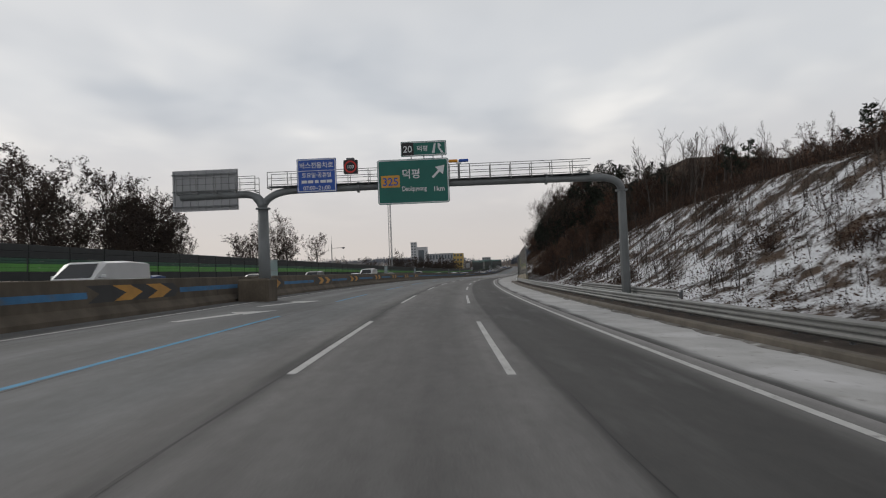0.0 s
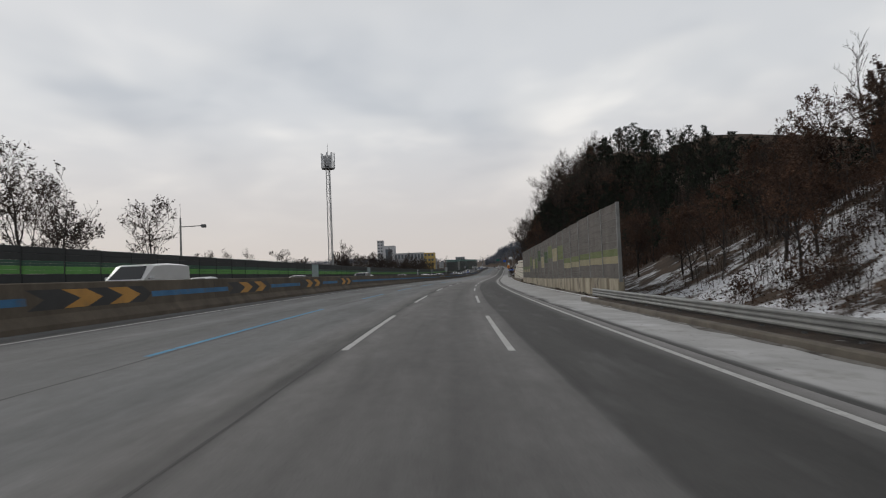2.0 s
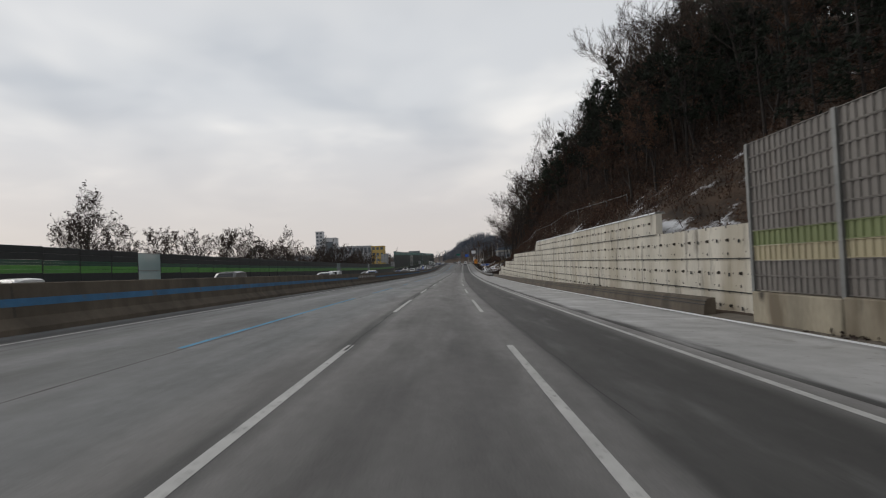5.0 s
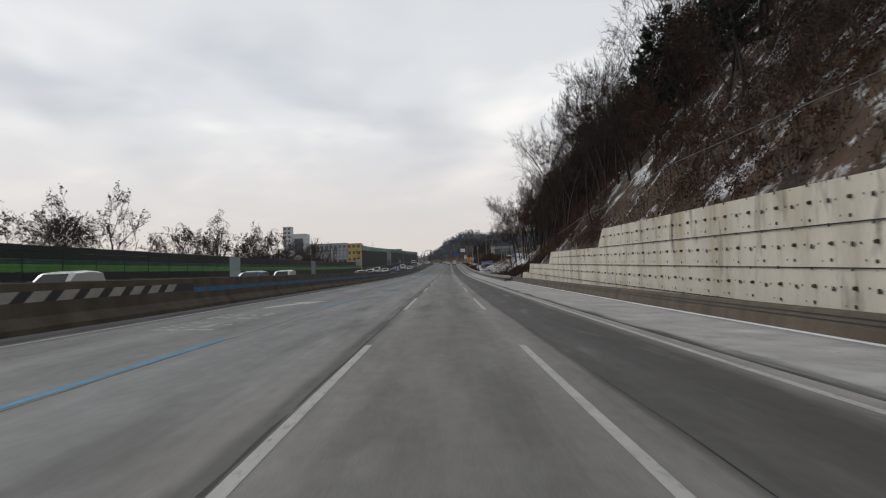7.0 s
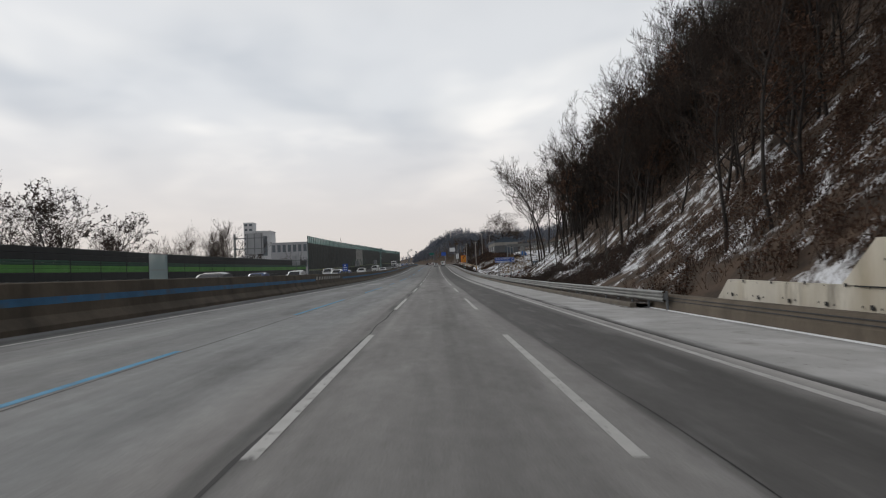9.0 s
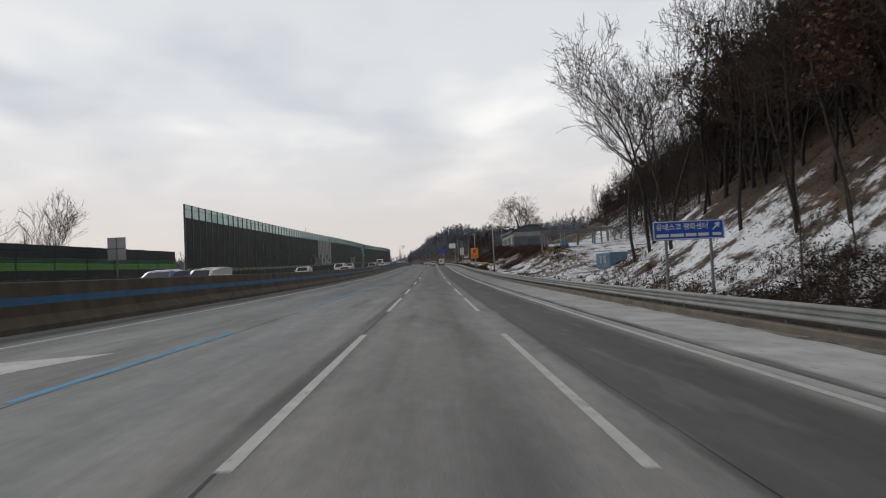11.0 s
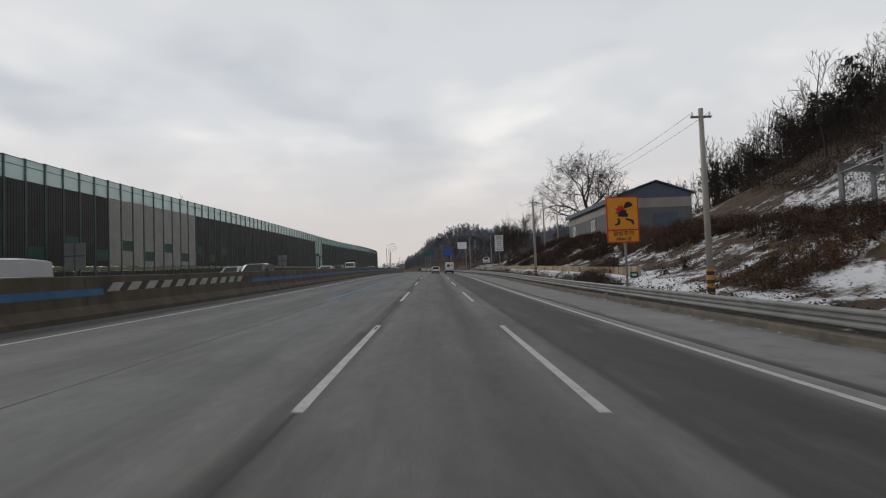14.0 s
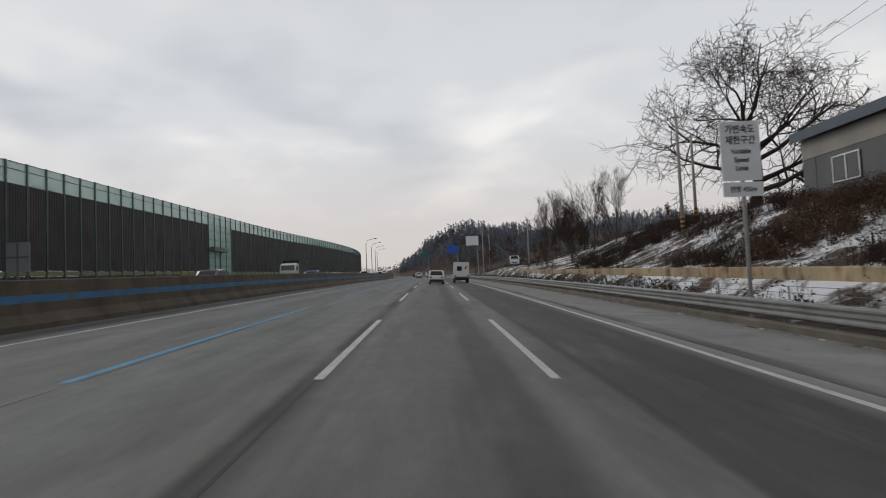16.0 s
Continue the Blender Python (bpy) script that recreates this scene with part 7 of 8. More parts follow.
# ---- house, steel frame and yard on the right ----
def house():
    ob = thing("house", spot(503.2, 23.6, 4.45), "long grey sheet-metal house with a blue-grey roof", "house")
    L_, W_, E_, R_ = 27.5, 9.0, 5.2, 6.7
    bm = bmesh.new()
    prof = [(0, -1.2), (W_, -1.2), (W_, E_), (W_ / 2, R_), (0, E_)]
    a = [bm.verts.new((x, 0, z)) for x, z in prof]
    b = [bm.verts.new((x, L_, z)) for x, z in prof]
    n = len(prof)
    for k in range(n):
        bm.faces.new((a[k], a[(k + 1) % n], b[(k + 1) % n], b[k]))
    bm.faces.new(a[::-1])
    bm.faces.new(b)
    part("wall", bm, WALL_GREY, ob)
    part("wall_band", boxed(-0.03, -0.004, -0.03, L_, 3.5, 4.7), WALL_PALE, ob, "pale band under the eaves")
    part("wall_band", boxed(-0.03, W_, -0.03, -0.004, 3.5, 4.7), WALL_PALE, ob, "pale band under the eaves")
    bm = bmesh.new()
    for x0, z0, x1, z1 in ((-0.45, E_ - 0.12, W_ / 2, R_ + 0.06), (W_ + 0.45, E_ - 0.12, W_ / 2, R_ + 0.06)):
        v = [bm.verts.new(p) for p in ((x0, -0.4, z0), (x0, L_ + 0.4, z0), (x1, L_ + 0.4, z1), (x1, -0.4, z1), (x0, -0.4, z0 + 0.16), (x0, L_ + 0.4, z0 + 0.16), (x1, L_ + 0.4, z1 + 0.16), (x1, -0.4, z1 + 0.16))]
        for q in ((0, 1, 2, 3), (4, 5, 6, 7), (0, 1, 5, 4), (1, 2, 6, 5), (2, 3, 7, 6), (3, 0, 4, 7)):
            bm.faces.new([v[i] for i in q])
    part("roof", bm, ROOF_BLUE, ob)
    part("fascia", boxed(-0.5, -0.42, -0.42, L_ + 0.42, E_ - 0.55, E_ + 0.06), ROOF_BLUE, ob)
    gable = poly([(0.0, 4.7), (W_, 4.7), (W_, E_), (W_ / 2, R_ - 0.05), (0.0, E_)], -0.04, 0.03)
    part("gable_sheet", gable, ROOF_BLUE, ob, "blue-grey gable cladding")
    for y0 in (11.2, 22.6, 3.4):
        w = part("window", boxed(-0.07, -0.031, y0, y0 + 2.2, 1.7, 3.1), CAR_GLASS, ob)
        bm = bmesh.new()
        for y, z0, z1 in ((y0, 1.65, 3.15), (y0 + 1.06, 1.65, 3.15), (y0 + 2.12, 1.65, 3.15)):
            box(bm, -0.1, -0.072, y, y + 0.08, z0, z1)
        for z in (1.62, 3.08):
            box(bm, -0.1, -0.072, y0, y0 + 2.2, z, z + 0.08)
        part("window_frame", bm, SIGN_WHITE, w)
    part("shutter_door", boxed(4.0, 7.2, -0.06, -0.03, -0.4, 2.8), ROOF_BLUE, ob, "closed blue roller door")
    for y in np.arange(1.5, L_, 3.1):
        part("wall_post", boxed(-0.028, -0.005, y, y + 0.12, -1.0, 3.5), WALL_GREY, ob)


house()


def steel_frame():
    """Three staggered rows of columns under long beams that rise slightly to the far end."""
    ob = thing("steel_frame", spot(455.4, 22.4, 2.9, 33), "bare grey steel frame of an unfinished shed", "steel frame")
    rows = ((0.0, 0.0, (0, 5.5, 6.7, 15.7, 17.9, 20.1, 22.3, 24.5)), (4.6, 4.0, (0, 5, 10, 15, 20)), (9.2, 8.0, (0, 5, 10, 15)))
    pitch = 0.04
    for x0, y0, stations in rows:
        end = stations[-1] + 0.3
        for x in stations:
            top = 4.1 + pitch * x
            bm = boxed(x0 + x - 0.13, x0 + x + 0.13, y0 - 0.02, y0 + 0.02, -1.5, top)
            for d in (-0.13, 0.11):
                box(bm, x0 + x + d, x0 + x + d + 0.02, y0 - 0.13, y0 + 0.13, -1.5, top)
            part("column", bm, STEEL, ob)
        bm = bmesh.new()
        for w, z0, z1 in ((0.1, 0.0, 0.05), (0.02, 0.05, 0.43), (0.1, 0.43, 0.48)):
            extrude_profile(bm, [(-w, z0), (w, z0), (w, z1), (-w, z1)], 0, end + 0.3)
        m = part("beam", bm, STEEL, ob)
        m.matrix_basis = pose(x0 - 0.3, y0, 4.08 - 0.3 * pitch) @ pose(0, 0, 0, 0, 0, -90) @ pose(0, 0, 0, math.degrees(math.atan(pitch)), 0, 0)
    for x in (0.0, 5.0, 10.0, 15.0):
        # tie beams from row to row
        for (xa, ya, _), (xb, yb, _) in zip(rows, rows[1:]):
            a, b = Vector((xa + x, ya, 3.9 + pitch * x)), Vector((xb + x, yb, 3.9 + pitch * x))
            part("tie_beam", tube(bmesh.new(), [a, b], 0.09, 4), STEEL, ob)


steel_frame()


def container():
    ob = thing("site_container", spot(418.5, 24.6, -0.05), "blue-grey steel site container with two barred windows", "container")
    bm = boxed(0, 2.5, 0, 6.6, 0.12, 2.5, bevel=0.03)
    for k in range(22):
        y = 0.15 + 0.29 * k
        box(bm, -0.025, 0.0, y, y + 0.14, 0.3, 2.3)
    for k in range(8):
        x = 0.15 + 0.29 * k
        box(bm, x, x + 0.14, -0.025, 0.0, 0.3, 2.3)
    part("body", bm, CONTAINER, ob)
    part("snow_cover", boxed(-0.03, 2.53, -0.03, 6.63, 2.5, 2.6, bevel=0.04), SNOW, ob, "layer of snow on the roof")
    for y in (1.6, 3.6):
        w = part("window", boxed(-0.05, -0.026, y, y + 0.95, 1.1, 2.0), CAR_GLASS, ob)
        for k in range(5):
            part("window_bar", boxed(-0.09, -0.06, y + 0.23 * k, y + 0.03 + 0.23 * k, 1.05, 2.05), SIGN_WHITE, w, "white window bar")
        for z in (1.05, 2.0):
            part("window_bar", boxed(-0.095, -0.058, y - 0.03, y + 0.98, z, z + 0.05), SIGN_WHITE, w, "white window bar")
    for x in (0.1, 2.2):
        for y in (0.2, 6.1):
            part("skid", boxed(x, x + 0.2, y, y + 0.3, -0.1, 0.12), CONCRETE_GREY, ob)


container()

pot_rnd = random.Random(3)
POT_RED = mat("terracotta", (0.30, 0.09, 0.05), 0.8, var=0.2, scale=3, fine=20)
POT_TEAL = mat("teal_plastic", (0.10, 0.22, 0.20), 0.6, var=0.15, scale=3, fine=20)
for k in range(15):
    s, u = 391 + 2.3 * k + pot_rnd.uniform(-0.4, 0.4), 15.6 + pot_rnd.uniform(0, 3.2)
    m_ = pot_rnd.choice((POT_RED, CHEV_BLACK, SIGN_BACK, CHEV_BLACK, SIGN_WHITE))
    h = pot_rnd.uniform(0.26, 0.36)
    ob = thing("plant_tub", spot(s, u, land(s, u)), "weathered plastic plant tub standing in the snow", "tub", "plant tubs")
    part("tub", tube(bmesh.new(), [(0, 0, -0.1), (0, 0, h), (0, 0, h - 0.04)], [0.13, 0.19, 0.16], 12), m_, ob)
    part("soil", tube(bmesh.new(), [(0, 0, h - 0.12), (0, 0, h - 0.05)], 0.25, 10), SNOW, ob)
g = thing("tarpaulin_heap", spot(460.5, 28.1, 3.65), "blue tarpaulin over a heap of building goods", "tarpaulin")
bm = bmesh.new()
bmesh.ops.create_icosphere(bm, subdivisions=3, radius=1.0)
for v in bm.verts:
    d = v.co.copy()
    v.co = Vector((d.x * 1.1, d.y * 1.0, max(d.z, -0.4) * 1.7)) * (1 + 0.14 * noise.noise(d * 2.3))
part("sheet", bm, TARP, g, smooth=True)
for k in range(5):
    s, u = 446 + 4.4 * k, 23.5 + (k % 3)
    ob = thing("timber_pile", spot(s, u, land(s, u) + 0.05, 60 + 20 * k), "pile of weathered timber lying in snow", "timber", "timber piles")
    for j in range(6):
        part("plank", boxed(-1.6 + 0.05 * j, 1.6 - 0.07 * j, -0.5 + 0.22 * (j % 4), -0.3 + 0.22 * (j % 4), 0.12 * (j // 4), 0.12 * (j // 4) + 0.1), DRY_GRASS, ob)
# low retaining wall and railing behind the verge
tagged(new("low_wall", sweep("low_wall", [(13.5, -1.2), (13.5, 1.08), (13.54, 1.12), (13.8, 1.12), (13.8, -1.2)], 470, 604, OCHRE_WALL)), "low rust-stained yellowish concrete wall at the foot of the bank", "wall", kind="structure")
fence = tagged(new("mesh_fence"), "thin rusty wire fence along the verge", "fence", kind="structure")
fp = mesh_bm("fence_post", tube(bmesh.new(), [(0, 0, -0.6), (0, 0, 1.0)], 0.03, 6), STEEL_DARK)
for s in np.arange(470, 620, 2.5):
    o = part("fence_post", fp, None, fence)
    o.matrix_world = spot(s, 12.4, -0.5)
for z in (0.0, 0.25, 0.48):
    part("wire", tube(bmesh.new(), [at(s, 12.4, z) for s in np.arange(470, 620, 5)], 0.012, 3), STEEL_DARK, fence)
tagged(new("field_terrace", sweep("field_terrace", [(28, 0.4), (28.2, 1.1), (28.6, 1.15), (29.5, 0.4)], 424, 446, GROUND)), "low earth terrace edge in the field", "terrace", kind="structure")

# ---- far buildings ----
def block(name, s, u0, u1, depth, base, top, wall, label, floors=0, cols=0, group="far buildings"):
    ob = thing(name, spot(s, (u0 + u1) / 2, base), label, "building", group)
    w, h = u1 - u0, top - base
    part("wall", boxed(-w / 2, w / 2, 0, depth, -4, h), wall, ob)
    part("parapet", boxed(-w / 2 - 0.2, w / 2 + 0.2, -0.2, depth + 0.2, h, h + 0.7), wall, ob)
    for i in range(floors):
        for k in range(cols):
            x = -w / 2 + w * (k + 0.5) / cols
            z = h * (i + 0.45) / floors
            part("window", boxed(x - 0.3 * w / cols, x + 0.3 * w / cols, -0.08, -0.01, z, z + 0.45 * h / floors), FAR_GLASS, ob)
    return ob


block("silo_tower", 690, -130.8, -124.4, 9, -2, 34.4, FAR_WHITE, "tall narrow white stair tower of a far mill", 11, 2)
block("mill_building", 690, -124.2, -112.6, 16, -2, 28.3, FAR_WHITE, "windowless white mill building far off", 1, 1)
block("factory_hall", 690, -112.4, -80.2, 26, -2, 19.6, FAR_GREY, "long pale grey factory hall far off", 2, 9)
block("factory_wing", 690, -80, -68.8, 20, -2, 18.9, FAR_OCHRE, "ochre corner block of the far factory", 4, 3)
block("office_block", 700, -46, -36, 14, -2, 13, FAR_GREY, "low grey office block far off", 4, 4)
block("warehouse", 780, -150, -118, 30, -2, 11, FAR_GREY, "low grey warehouse far off", 1, 6)
block("apartment_block", 900, -95, -84, 14, -2, 17, FAR_GREY, "grey apartment block far off", 7, 5)
block("apartment_block", 930, -70, -61, 14, -2, 15, FAR_GREY, "grey apartment block far off", 6, 4)

for s in (648, 668, 690, 712):
    ob = thing("street_lamp", spot(s, -17.0, 0.1), "slim grey motorway lamp with a curved arm", "street lamp", "street lamps")
    part("pole", tube(bmesh.new(), [(0, 0, 0), (0, 0, 9.5), (0.5, 0, 10.6), (2.4, 0, 11.0)], [0.12, 0.08, 0.06, 0.05], 8), STEEL, ob)
    part("lamp_head", boxed(2.2, 3.0, -0.14, 0.14, 10.93, 11.1, bevel=0.03), STEEL_DARK, ob)
# bracket sign on the far wall's glazed bay
g = thing("bracket_box", spot(569.5, -27.1, 5.2), "dark equipment box on a bracket at the wall", "equipment box")
part("box", boxed(-0.25, 0.35, -2.6, 1.8, 0.0, 0.55, bevel=0.03), STEEL_DARK, g)
part("post", boxed(-0.08, 0.08, -0.08, 0.08, -5.0, 0.0), STEEL_DARK, g)
for s, u, z in ((388, -26.2, 5.3), (474, -26.2, 4.3), (532, -26.2, 4.4)):
    g = thing("sign_seen_from_behind", spot(s, u, 0.1), "back of a grey roadside sign on one post", "road sign", "roadside sign backs")
    part("post", tube(bmesh.new(), [(0, 0, -0.3), (0, 0, z)], 0.07, 8), STEEL_DARK, g)
    part("panel", boxed(-0.75, 0.75, -0.03, 0.02, z - 1.9, z), SIGN_BACK, g)
    part("brace", boxed(-0.75, 0.75, -0.09, -0.03, z - 1.0, z - 0.9), STEEL_DARK, g)

# ---- arrows and lettering worn into the bus lane ----
def lane_arrow(s0):
    """A slanting merge arrow towards the next lane."""
    shape = [(-8.2, 0), (-7.88, 0), (-7.12, 3.6), (-6.95, 3.25), (-6.4, 5.7), (-7.9, 4.4), (-7.48, 3.95)]
    v = [at(s0 + y, u, fall(u) + 0.005) for u, y in shape]
    tagged(new("lane_arrow", mesh_of("lane_arrow", v, [(0, 1, 2, 6), (2, 3, 4), (2, 4, 6), (6, 4, 5)], PAINT_WHITE)), "worn white slanting arrow on asphalt", "marking", "lane arrows", kind="structure")


for s0 in (18.8, 27.1, 134.7, 242.3, 345.2):
    lane_arrow(s0)
for s0 in (232.5,):
    for k in range(2):
        for du, ds, w, l in ((0.0, 0.0, 0.75, 0.5), (0.0, 0.8, 0.2, 1.4), (0.5, 0.9, 0.25, 1.2), (0.1, 2.5, 0.65, 0.4), (1.0, 0.1, 0.75, 0.4), (1.1, 0.8, 0.2, 1.6), (1.5, 1.4, 0.25, 1.4)):
            v, f = strip(s0 + 4.0 * k + ds, s0 + 4.0 * k + ds + l, -8.3 + du, -8.3 + du + w, 0.005)
            tagged(new("text_bar", mesh_of("text_bar", v, f, PAINT_WORN)), "worn white block of road lettering", "marking", "road lettering", kind="structure")

# ---- vehicles ----
def loft(sections):
    """Closed skin over cross-sections, each a list of (x, z) at its y."""
    bm = bmesh.new()
    rings = [[bm.verts.new((x, y, z)) for x, z in pts] for y, pts in sections]
    n = len(rings[0])
    for a, b in zip(rings, rings[1:]):
        for k in range(n):
            bm.faces.new((a[k], a[(k + 1) % n], b[(k + 1) % n], b[k]))
    bm.faces.new(rings[0][::-1])
    bm.faces.new(rings[-1])
    return bm


def ring_of(w, zb, zt, top_w=None, r=0.07):
    t = top_w or w
    return [(-w + r, zb), (w - r, zb), (w, zb + r), (w, zt - r * 1.2), (t - r, zt), (-t + r, zt), (-w, zt - r * 1.2), (-w, zb + r)]


# side outlines: rear is y = 0, the nose at y = length
SHAPES = {
    "suv": dict(L=4.6, W=0.93, H=1.68, belt=1.0, hood=1.02, cab=(0.1, 0.45, 2.55, 3.35), clear=0.22),
    "sedan": dict(L=4.8, W=0.91, H=1.44, belt=0.92, hood=0.92, cab=(0.75, 1.35, 2.7, 3.6), clear=0.17),
    "hatch": dict(L=3.9, W=0.85, H=1.5, belt=0.95, hood=0.94, cab=(0.08, 0.4, 2.1, 2.95), clear=0.17),
    "van": dict(L=5.1, W=0.97, H=1.95, belt=1.15, hood=1.15, cab=(0.05, 0.2, 3.6, 4.55), clear=0.2),
}
rim_me = mesh_bm("rim", tube(bmesh.new(), [(-0.012, 0, 0), (0.2, 0, 0)], [0.21, 0.2], 14), STEEL)
tyre_me = mesh_bm("tyre", tube(bmesh.new(), [(0.0, 0, 0), (0.03, 0, 0), (0.18, 0, 0), (0.21, 0, 0)], [0.27, 0.33, 0.33, 0.27], 20), RUBBER, True)


def wheels(ob, w, ys, k=1.0):
    for y in ys:
        for side in (-1, 1):
            t = part("wheel", tyre_me, None, ob)
            m = Matrix.Translation((side * w, y, 0.33 * k)) @ Matrix.Scale(k, 4)
            t.matrix_basis = m @ Matrix.Rotation(0 if side < 0 else math.pi, 4, "Z")
            part("rim", rim_me, None, t)


def make_car(kind, paint, label):
    q = SHAPES[kind]
    L_, W, H, belt, hood, (c0, c1, c2, c3), zc = q["L"], q["W"], q["H"], q["belt"], q["hood"], q["cab"], q["clear"]
    ob = thing("car", Matrix.Identity(4), label, "car", "cars in traffic")
    body = loft([(0.0, ring_of(W * 0.9, zc + 0.18, belt - 0.1)), (0.12, ring_of(W * 0.97, zc + 0.05, belt)), (L_ * 0.3, ring_of(W, zc, belt + 0.01)),
                 (L_ * 0.62, ring_of(W, zc, belt)), (L_ * 0.78, ring_of(W * 0.98, zc, hood - 0.03)), (L_ - 0.3, ring_of(W * 0.93, zc, hood - 0.16)), (L_, ring_of(W * 0.8, zc + 0.1, hood - 0.38))])
    part("body", body, paint, ob)
    tw = W * 0.74
    roof = loft([(c0 + 0.02, ring_of(W * 0.93, belt - 0.06, belt + 0.02, W * 0.9, 0.02)), (c1, ring_of(W * 0.95, belt - 0.06, H - 0.05, tw)), ((c1 + c2) / 2, ring_of(W * 0.95, belt - 0.06, H, tw)),
                 (c2, ring_of(W * 0.95, belt - 0.06, H - 0.06, tw)), (c3, ring_of(W * 0.93, belt - 0.06, belt + 0.0, W * 0.9, 0.02))])
    part("cabin", roof, paint, ob)
    e = 0.012

    def pane(pts, name="window"):
        bm = bmesh.new()
        bm.faces.new([bm.verts.new(p) for p in pts])
        part(name, bm, CAR_GLASS, ob)

    zl, zh = belt + 0.06, H - 0.14

    def cab_y(z, lo, hi):
        t = (z - belt) / (H - 0.06 - belt)
        return lo + (hi - lo) * t
    for y_lo, y_hi, off, name in ((c0, c1, -e, "rear_window"), (c3, c2, e, "windscreen")):
        a, b = cab_y(zl, y_lo, y_hi) + off * 2, cab_y(zh, y_lo, y_hi) + off * 2
        pane([(-W * 0.8, a, zl), (W * 0.8, a, zl), (tw * 0.88, b, zh), (-tw * 0.88, b, zh)], name)
    for sx in (-1, 1):
        def xs(z):
            t = (z - belt) / (H - 0.05 - belt)
            return sx * (W * 0.95 + (tw - W * 0.95) * max(t, 0) + e)
        m0 = (c1 + c2) / 2
        for ya, yb, yc, yd in ((cab_y(zl, c0, c1) + 0.25, m0 - 0.05, m0 - 0.05, cab_y(zh, c0, c1) + 0.18), (m0 + 0.05, cab_y(zl, c3, c2) - 0.28, cab_y(zh, c3, c2) - 0.2, m0 + 0.05)):
            pane([(xs(zl), ya, zl), (xs(zl), yb, zl), (xs(zh), yc, zh), (xs(zh), yd, zh)])
        part("tail_lamp", boxed(sx * W * 0.72 - 0.14, sx * W * 0.72 + 0.14, -0.02, 0.09, belt - 0.26, belt - 0.1, bevel=0.02), LAMP_RED, ob)
        part("headlamp", boxed(sx * W * 0.66 - 0.16, sx * W * 0.66 + 0.16, L_ - 0.12, L_ + 0.01, hood - 0.42, hood - 0.28, bevel=0.02), LAMP_CLEAR, ob)
        part("mirror", boxed(sx * (W + 0.1) - 0.1, sx * (W + 0.1) + 0.1, c3 - 0.55, c3 - 0.42, belt + 0.04, belt + 0.19, bevel=0.03), paint, ob)
    part("bumper", boxed(-W * 0.9, W * 0.9, -0.05, 0.1, zc + 0.1, zc + 0.36, bevel=0.04), PLASTIC_BLACK, ob)
    part("grille", boxed(-W * 0.5, W * 0.5, L_ - 0.04, L_ + 0.02, zc + 0.2, zc + 0.4, bevel=0.02), PLASTIC_BLACK, ob)
    part("number_plate", boxed(-0.26, 0.26, -0.065, -0.05, belt - 0.4, belt - 0.28), SIGN_WHITE, ob, "white number plate")
    part("underbody", boxed(-W * 0.85, W * 0.85, 0.2, L_ - 0.2, zc - 0.02, zc + 0.1), PLASTIC_BLACK, ob)
    wheels(ob, W - 0.02, (0.85, L_ - 0.85))
    return ob


MODELS = [make_car("suv", CAR_WHITE, "white sport utility car driving on the motorway"), make_car("sedan", CAR_SILVER, "silver saloon car driving on the motorway"),
          make_car("sedan", CAR_BLACK, "black saloon car driving on the motorway"), make_car("hatch", CAR_WHITE, "small white hatchback driving on the motorway"),
          make_car("van", CAR_WHITE, "white minivan driving on the motorway"), make_car("suv", CAR_GREY, "dark grey sport utility car driving on the motorway"), make_car("hatch", CAR_BLUE, "small blue hatchback driving on the motorway")]
used = set()


def put_car(i, s, u, oncoming):
    h = 0.755 if u < -11 else fall(u) + 0.003
    m = spot(s, u, h, 180 if oncoming else 0)
    if not oncoming:
        m = m @ pose(0, 0, 0, 0, math.degrees(math.atan(CROSS)), 0)
    if i in used:
        return copy_thing(MODELS[i], m)
    used.add(i)
    MODELS[i].matrix_world = m
    return MODELS[i]


# ahead on this side
put_car(0, 563, 0.35, False)
put_car(3, 642, -3.4, False)
put_car(1, 668, 0.2, False)
put_car(2, 700, -3.5, False)
put_car(4, 735, 3.5, False)
parked = make_car("van", CAR_WHITE, "white van parked on the snowy lot beside the road")
parked.matrix_world = spot(612, 16.6, max(land(612 + a, 16.6 + b) for a in (-2, 2) for b in (-1, 1)) + 0.02, 172)
# oncoming
LANES = (-14.4, -18.2, -22.0)
car_rnd = random.Random(12)
for s, lane in ((28, 0), (44, 2), (57, 1), (76, 1), (92, 0), (113, 2), (128, 1), (146, 0), (168, 1), (186, 2), (205, 1), (226, 0), (246, 1), (262, 0), (283, 1), (299, 2), (318, 0), (340, 1), (356, 1), (372, 0), (388, 1), (401, 2),
                (424, 1), (437, 0), (458, 1), (480, 0), (497, 2), (512, 0), (545, 1), (566, 0), (602, 1), (618, 0), (634, 2), (650, 1), (668, 0), (684, 1), (700, 0), (718, 1)):
    put_car(car_rnd.choice((0, 1, 2, 3, 4, 5, 0, 4, 6)), s, LANES[lane] + car_rnd.uniform(-0.25, 0.25), True)


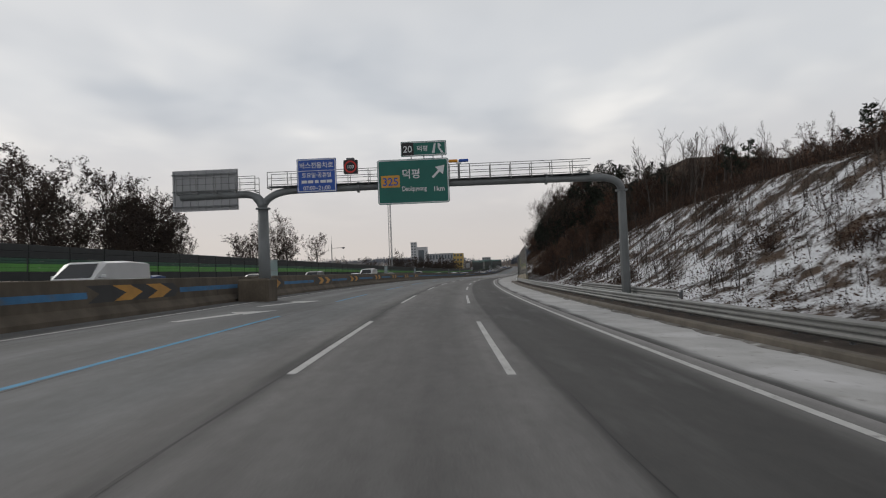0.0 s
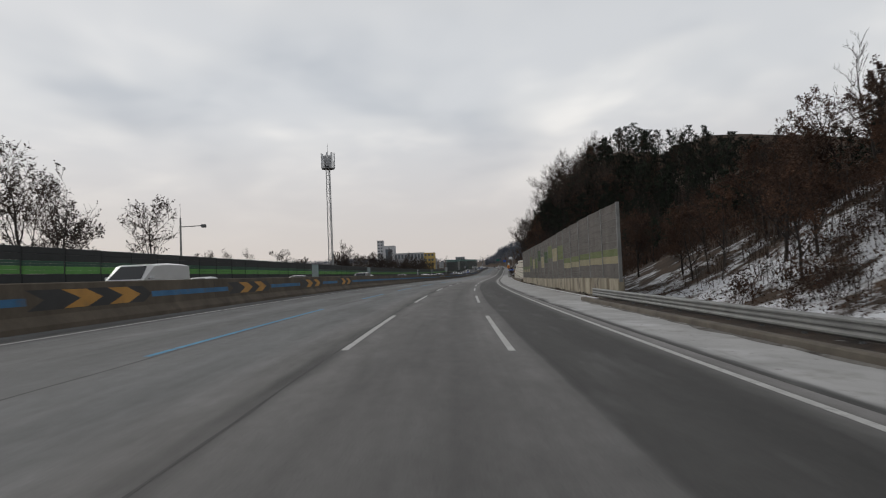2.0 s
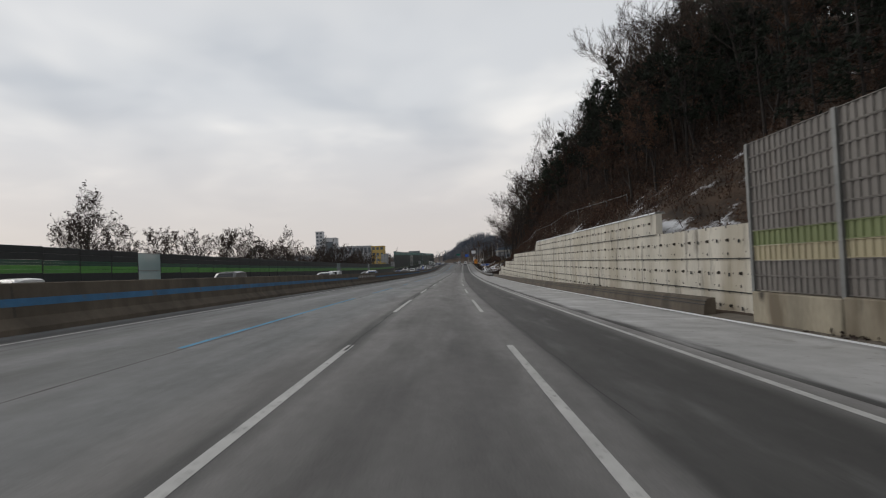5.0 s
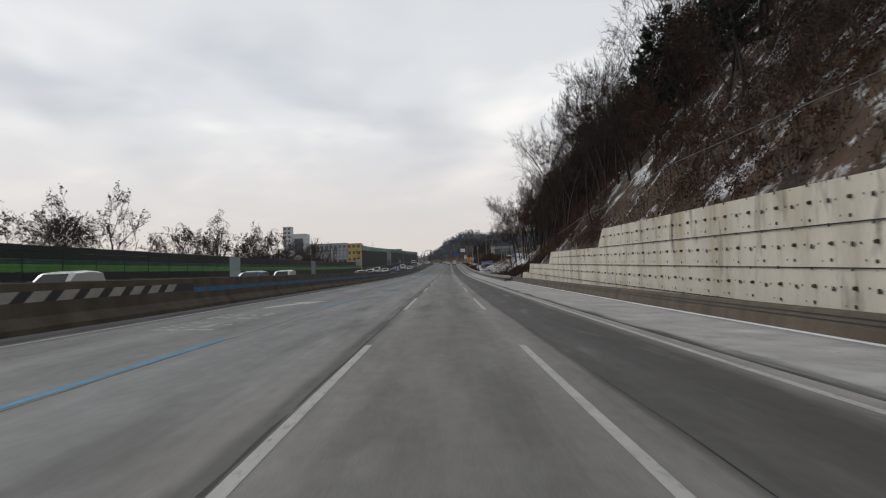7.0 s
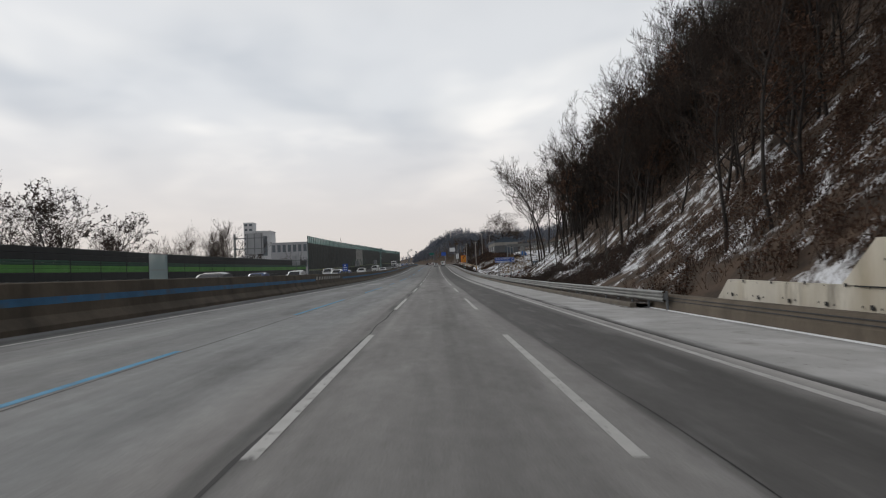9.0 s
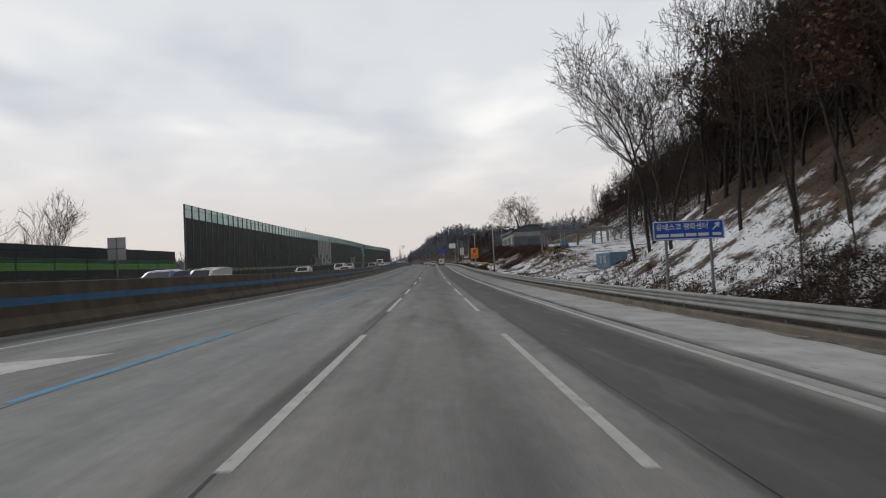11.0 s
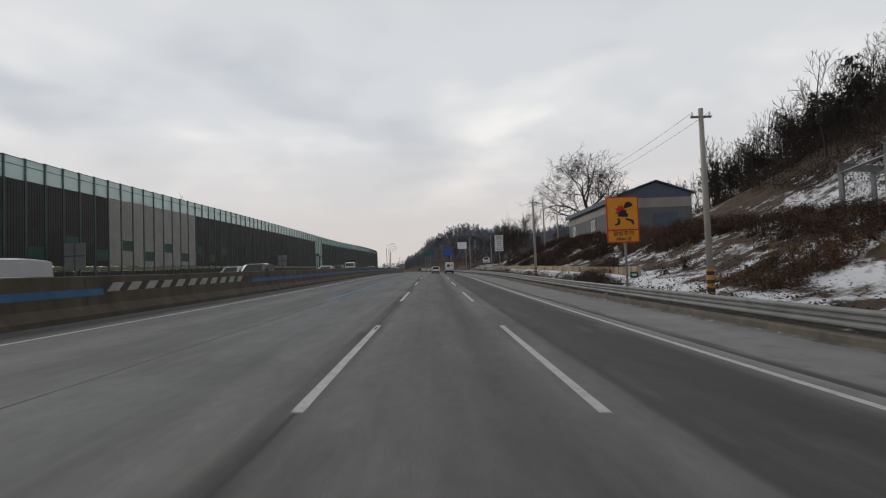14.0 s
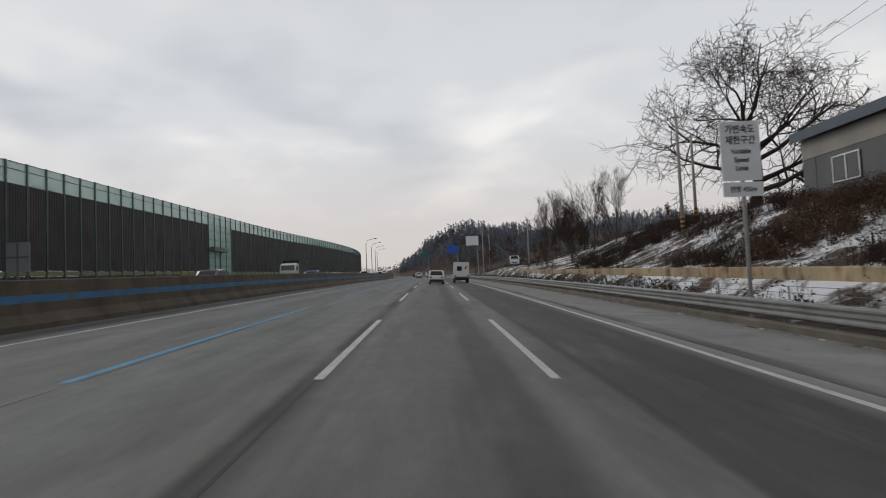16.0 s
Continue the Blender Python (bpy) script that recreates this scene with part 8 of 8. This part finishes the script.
def camper():
    ob = thing("camper_truck", spot(572, 3.75, fall(3.7) + 0.003) @ pose(0, 0, 0, 0, math.degrees(math.atan(CROSS)), 0), "white box-bodied camper truck seen from behind", "truck")
    part("box_body", boxed(-1.02, 1.02, 0, 3.6, 0.75, 2.75, bevel=0.08), CAR_WHITE, ob)
    part("rear_window", boxed(-0.62, 0.02, -0.03, 0.0, 1.6, 2.2, bevel=0.01), CAR_GLASS, ob)
    part("decal", poly([(0.35, 2.0), (0.75, 2.35), (0.7, 2.1), (0.5, 1.75)], -0.006), SIGN_RED, ob, "small red and black decal")
    part("cab", loft([(3.6, ring_of(0.9, 0.5, 2.0)), (4.4, ring_of(0.9, 0.5, 1.95, 0.8)), (5.2, ring_of(0.88, 0.5, 1.1))]), CAR_WHITE, ob)
    part("bumper", boxed(-1.0, 1.0, -0.08, 0.12, 0.45, 0.7, bevel=0.03), PLASTIC_BLACK, ob)
    part("underbody", boxed(-0.8, 0.8, 0.1, 5.0, 0.35, 0.75), PLASTIC_BLACK, ob)
    for sx in (-1, 1):
        part("tail_lamp", boxed(sx * 0.86 - 0.1, sx * 0.86 + 0.1, -0.03, 0.02, 0.85, 1.05), LAMP_RED, ob)
    part("number_plate", boxed(-0.26, 0.26, -0.02, -0.002, 0.86, 1.0), SIGN_WHITE, ob, "white number plate")
    wheels(ob, 0.98, (0.9, 4.2))


camper()


def lorry(s, u):
    ob = thing("lorry", spot(s, u, 0.755, 180), "white-cabbed lorry with a dark slatted cargo body", "truck")
    part("cab", loft([(6.6, ring_of(1.22, 0.5, 2.9, 1.15)), (7.9, ring_of(1.22, 0.5, 2.95, 1.15)), (8.5, ring_of(1.22, 0.5, 2.7, 1.12)), (8.8, ring_of(1.2, 0.5, 1.75))]), CAR_WHITE, ob)
    bm = bmesh.new()
    bm.faces.new([bm.verts.new(p) for p in ((-1.05, 8.79, 1.85), (1.05, 8.79, 1.85), (0.98, 8.56, 2.62), (-0.98, 8.56, 2.62))])
    part("windscreen", bm, CAR_GLASS, ob)
    part("grille", boxed(-0.9, 0.9, 8.78, 8.86, 0.75, 1.35, bevel=0.02), PLASTIC_BLACK, ob)
    for sx in (-1, 1):
        part("side_window", boxed(sx * 1.225 - 0.01, sx * 1.225 + 0.01, 7.4, 8.3, 1.85, 2.5), CAR_GLASS, ob)
        part("headlamp", boxed(sx * 0.98 - 0.17, sx * 0.98 + 0.17, 8.76, 8.84, 0.75, 1.0, bevel=0.02), LAMP_CLEAR, ob)
    part("cargo_body", boxed(-1.22, 1.22, 0, 6.45, 1.0, 3.3), CAR_BLACK, ob)
    for k in range(14):
        for sx in (-1, 1):
            part("side_rib", boxed(sx * 1.24 - 0.02, sx * 1.24 + 0.02, 0.1 + 0.46 * k, 0.2 + 0.46 * k, 1.0, 3.3), STEEL_DARK, ob)
    part("top_rail", boxed(-1.25, 1.25, -0.02, 6.47, 3.3, 3.42), PLASTIC_BLACK, ob)
    part("chassis", boxed(-0.5, 0.5, 0.1, 8.3, 0.6, 1.0), PLASTIC_BLACK, ob)
    wheels(ob, 1.15, (1.0, 2.2, 7.6), 1.45)


lorry(592, -22.0)
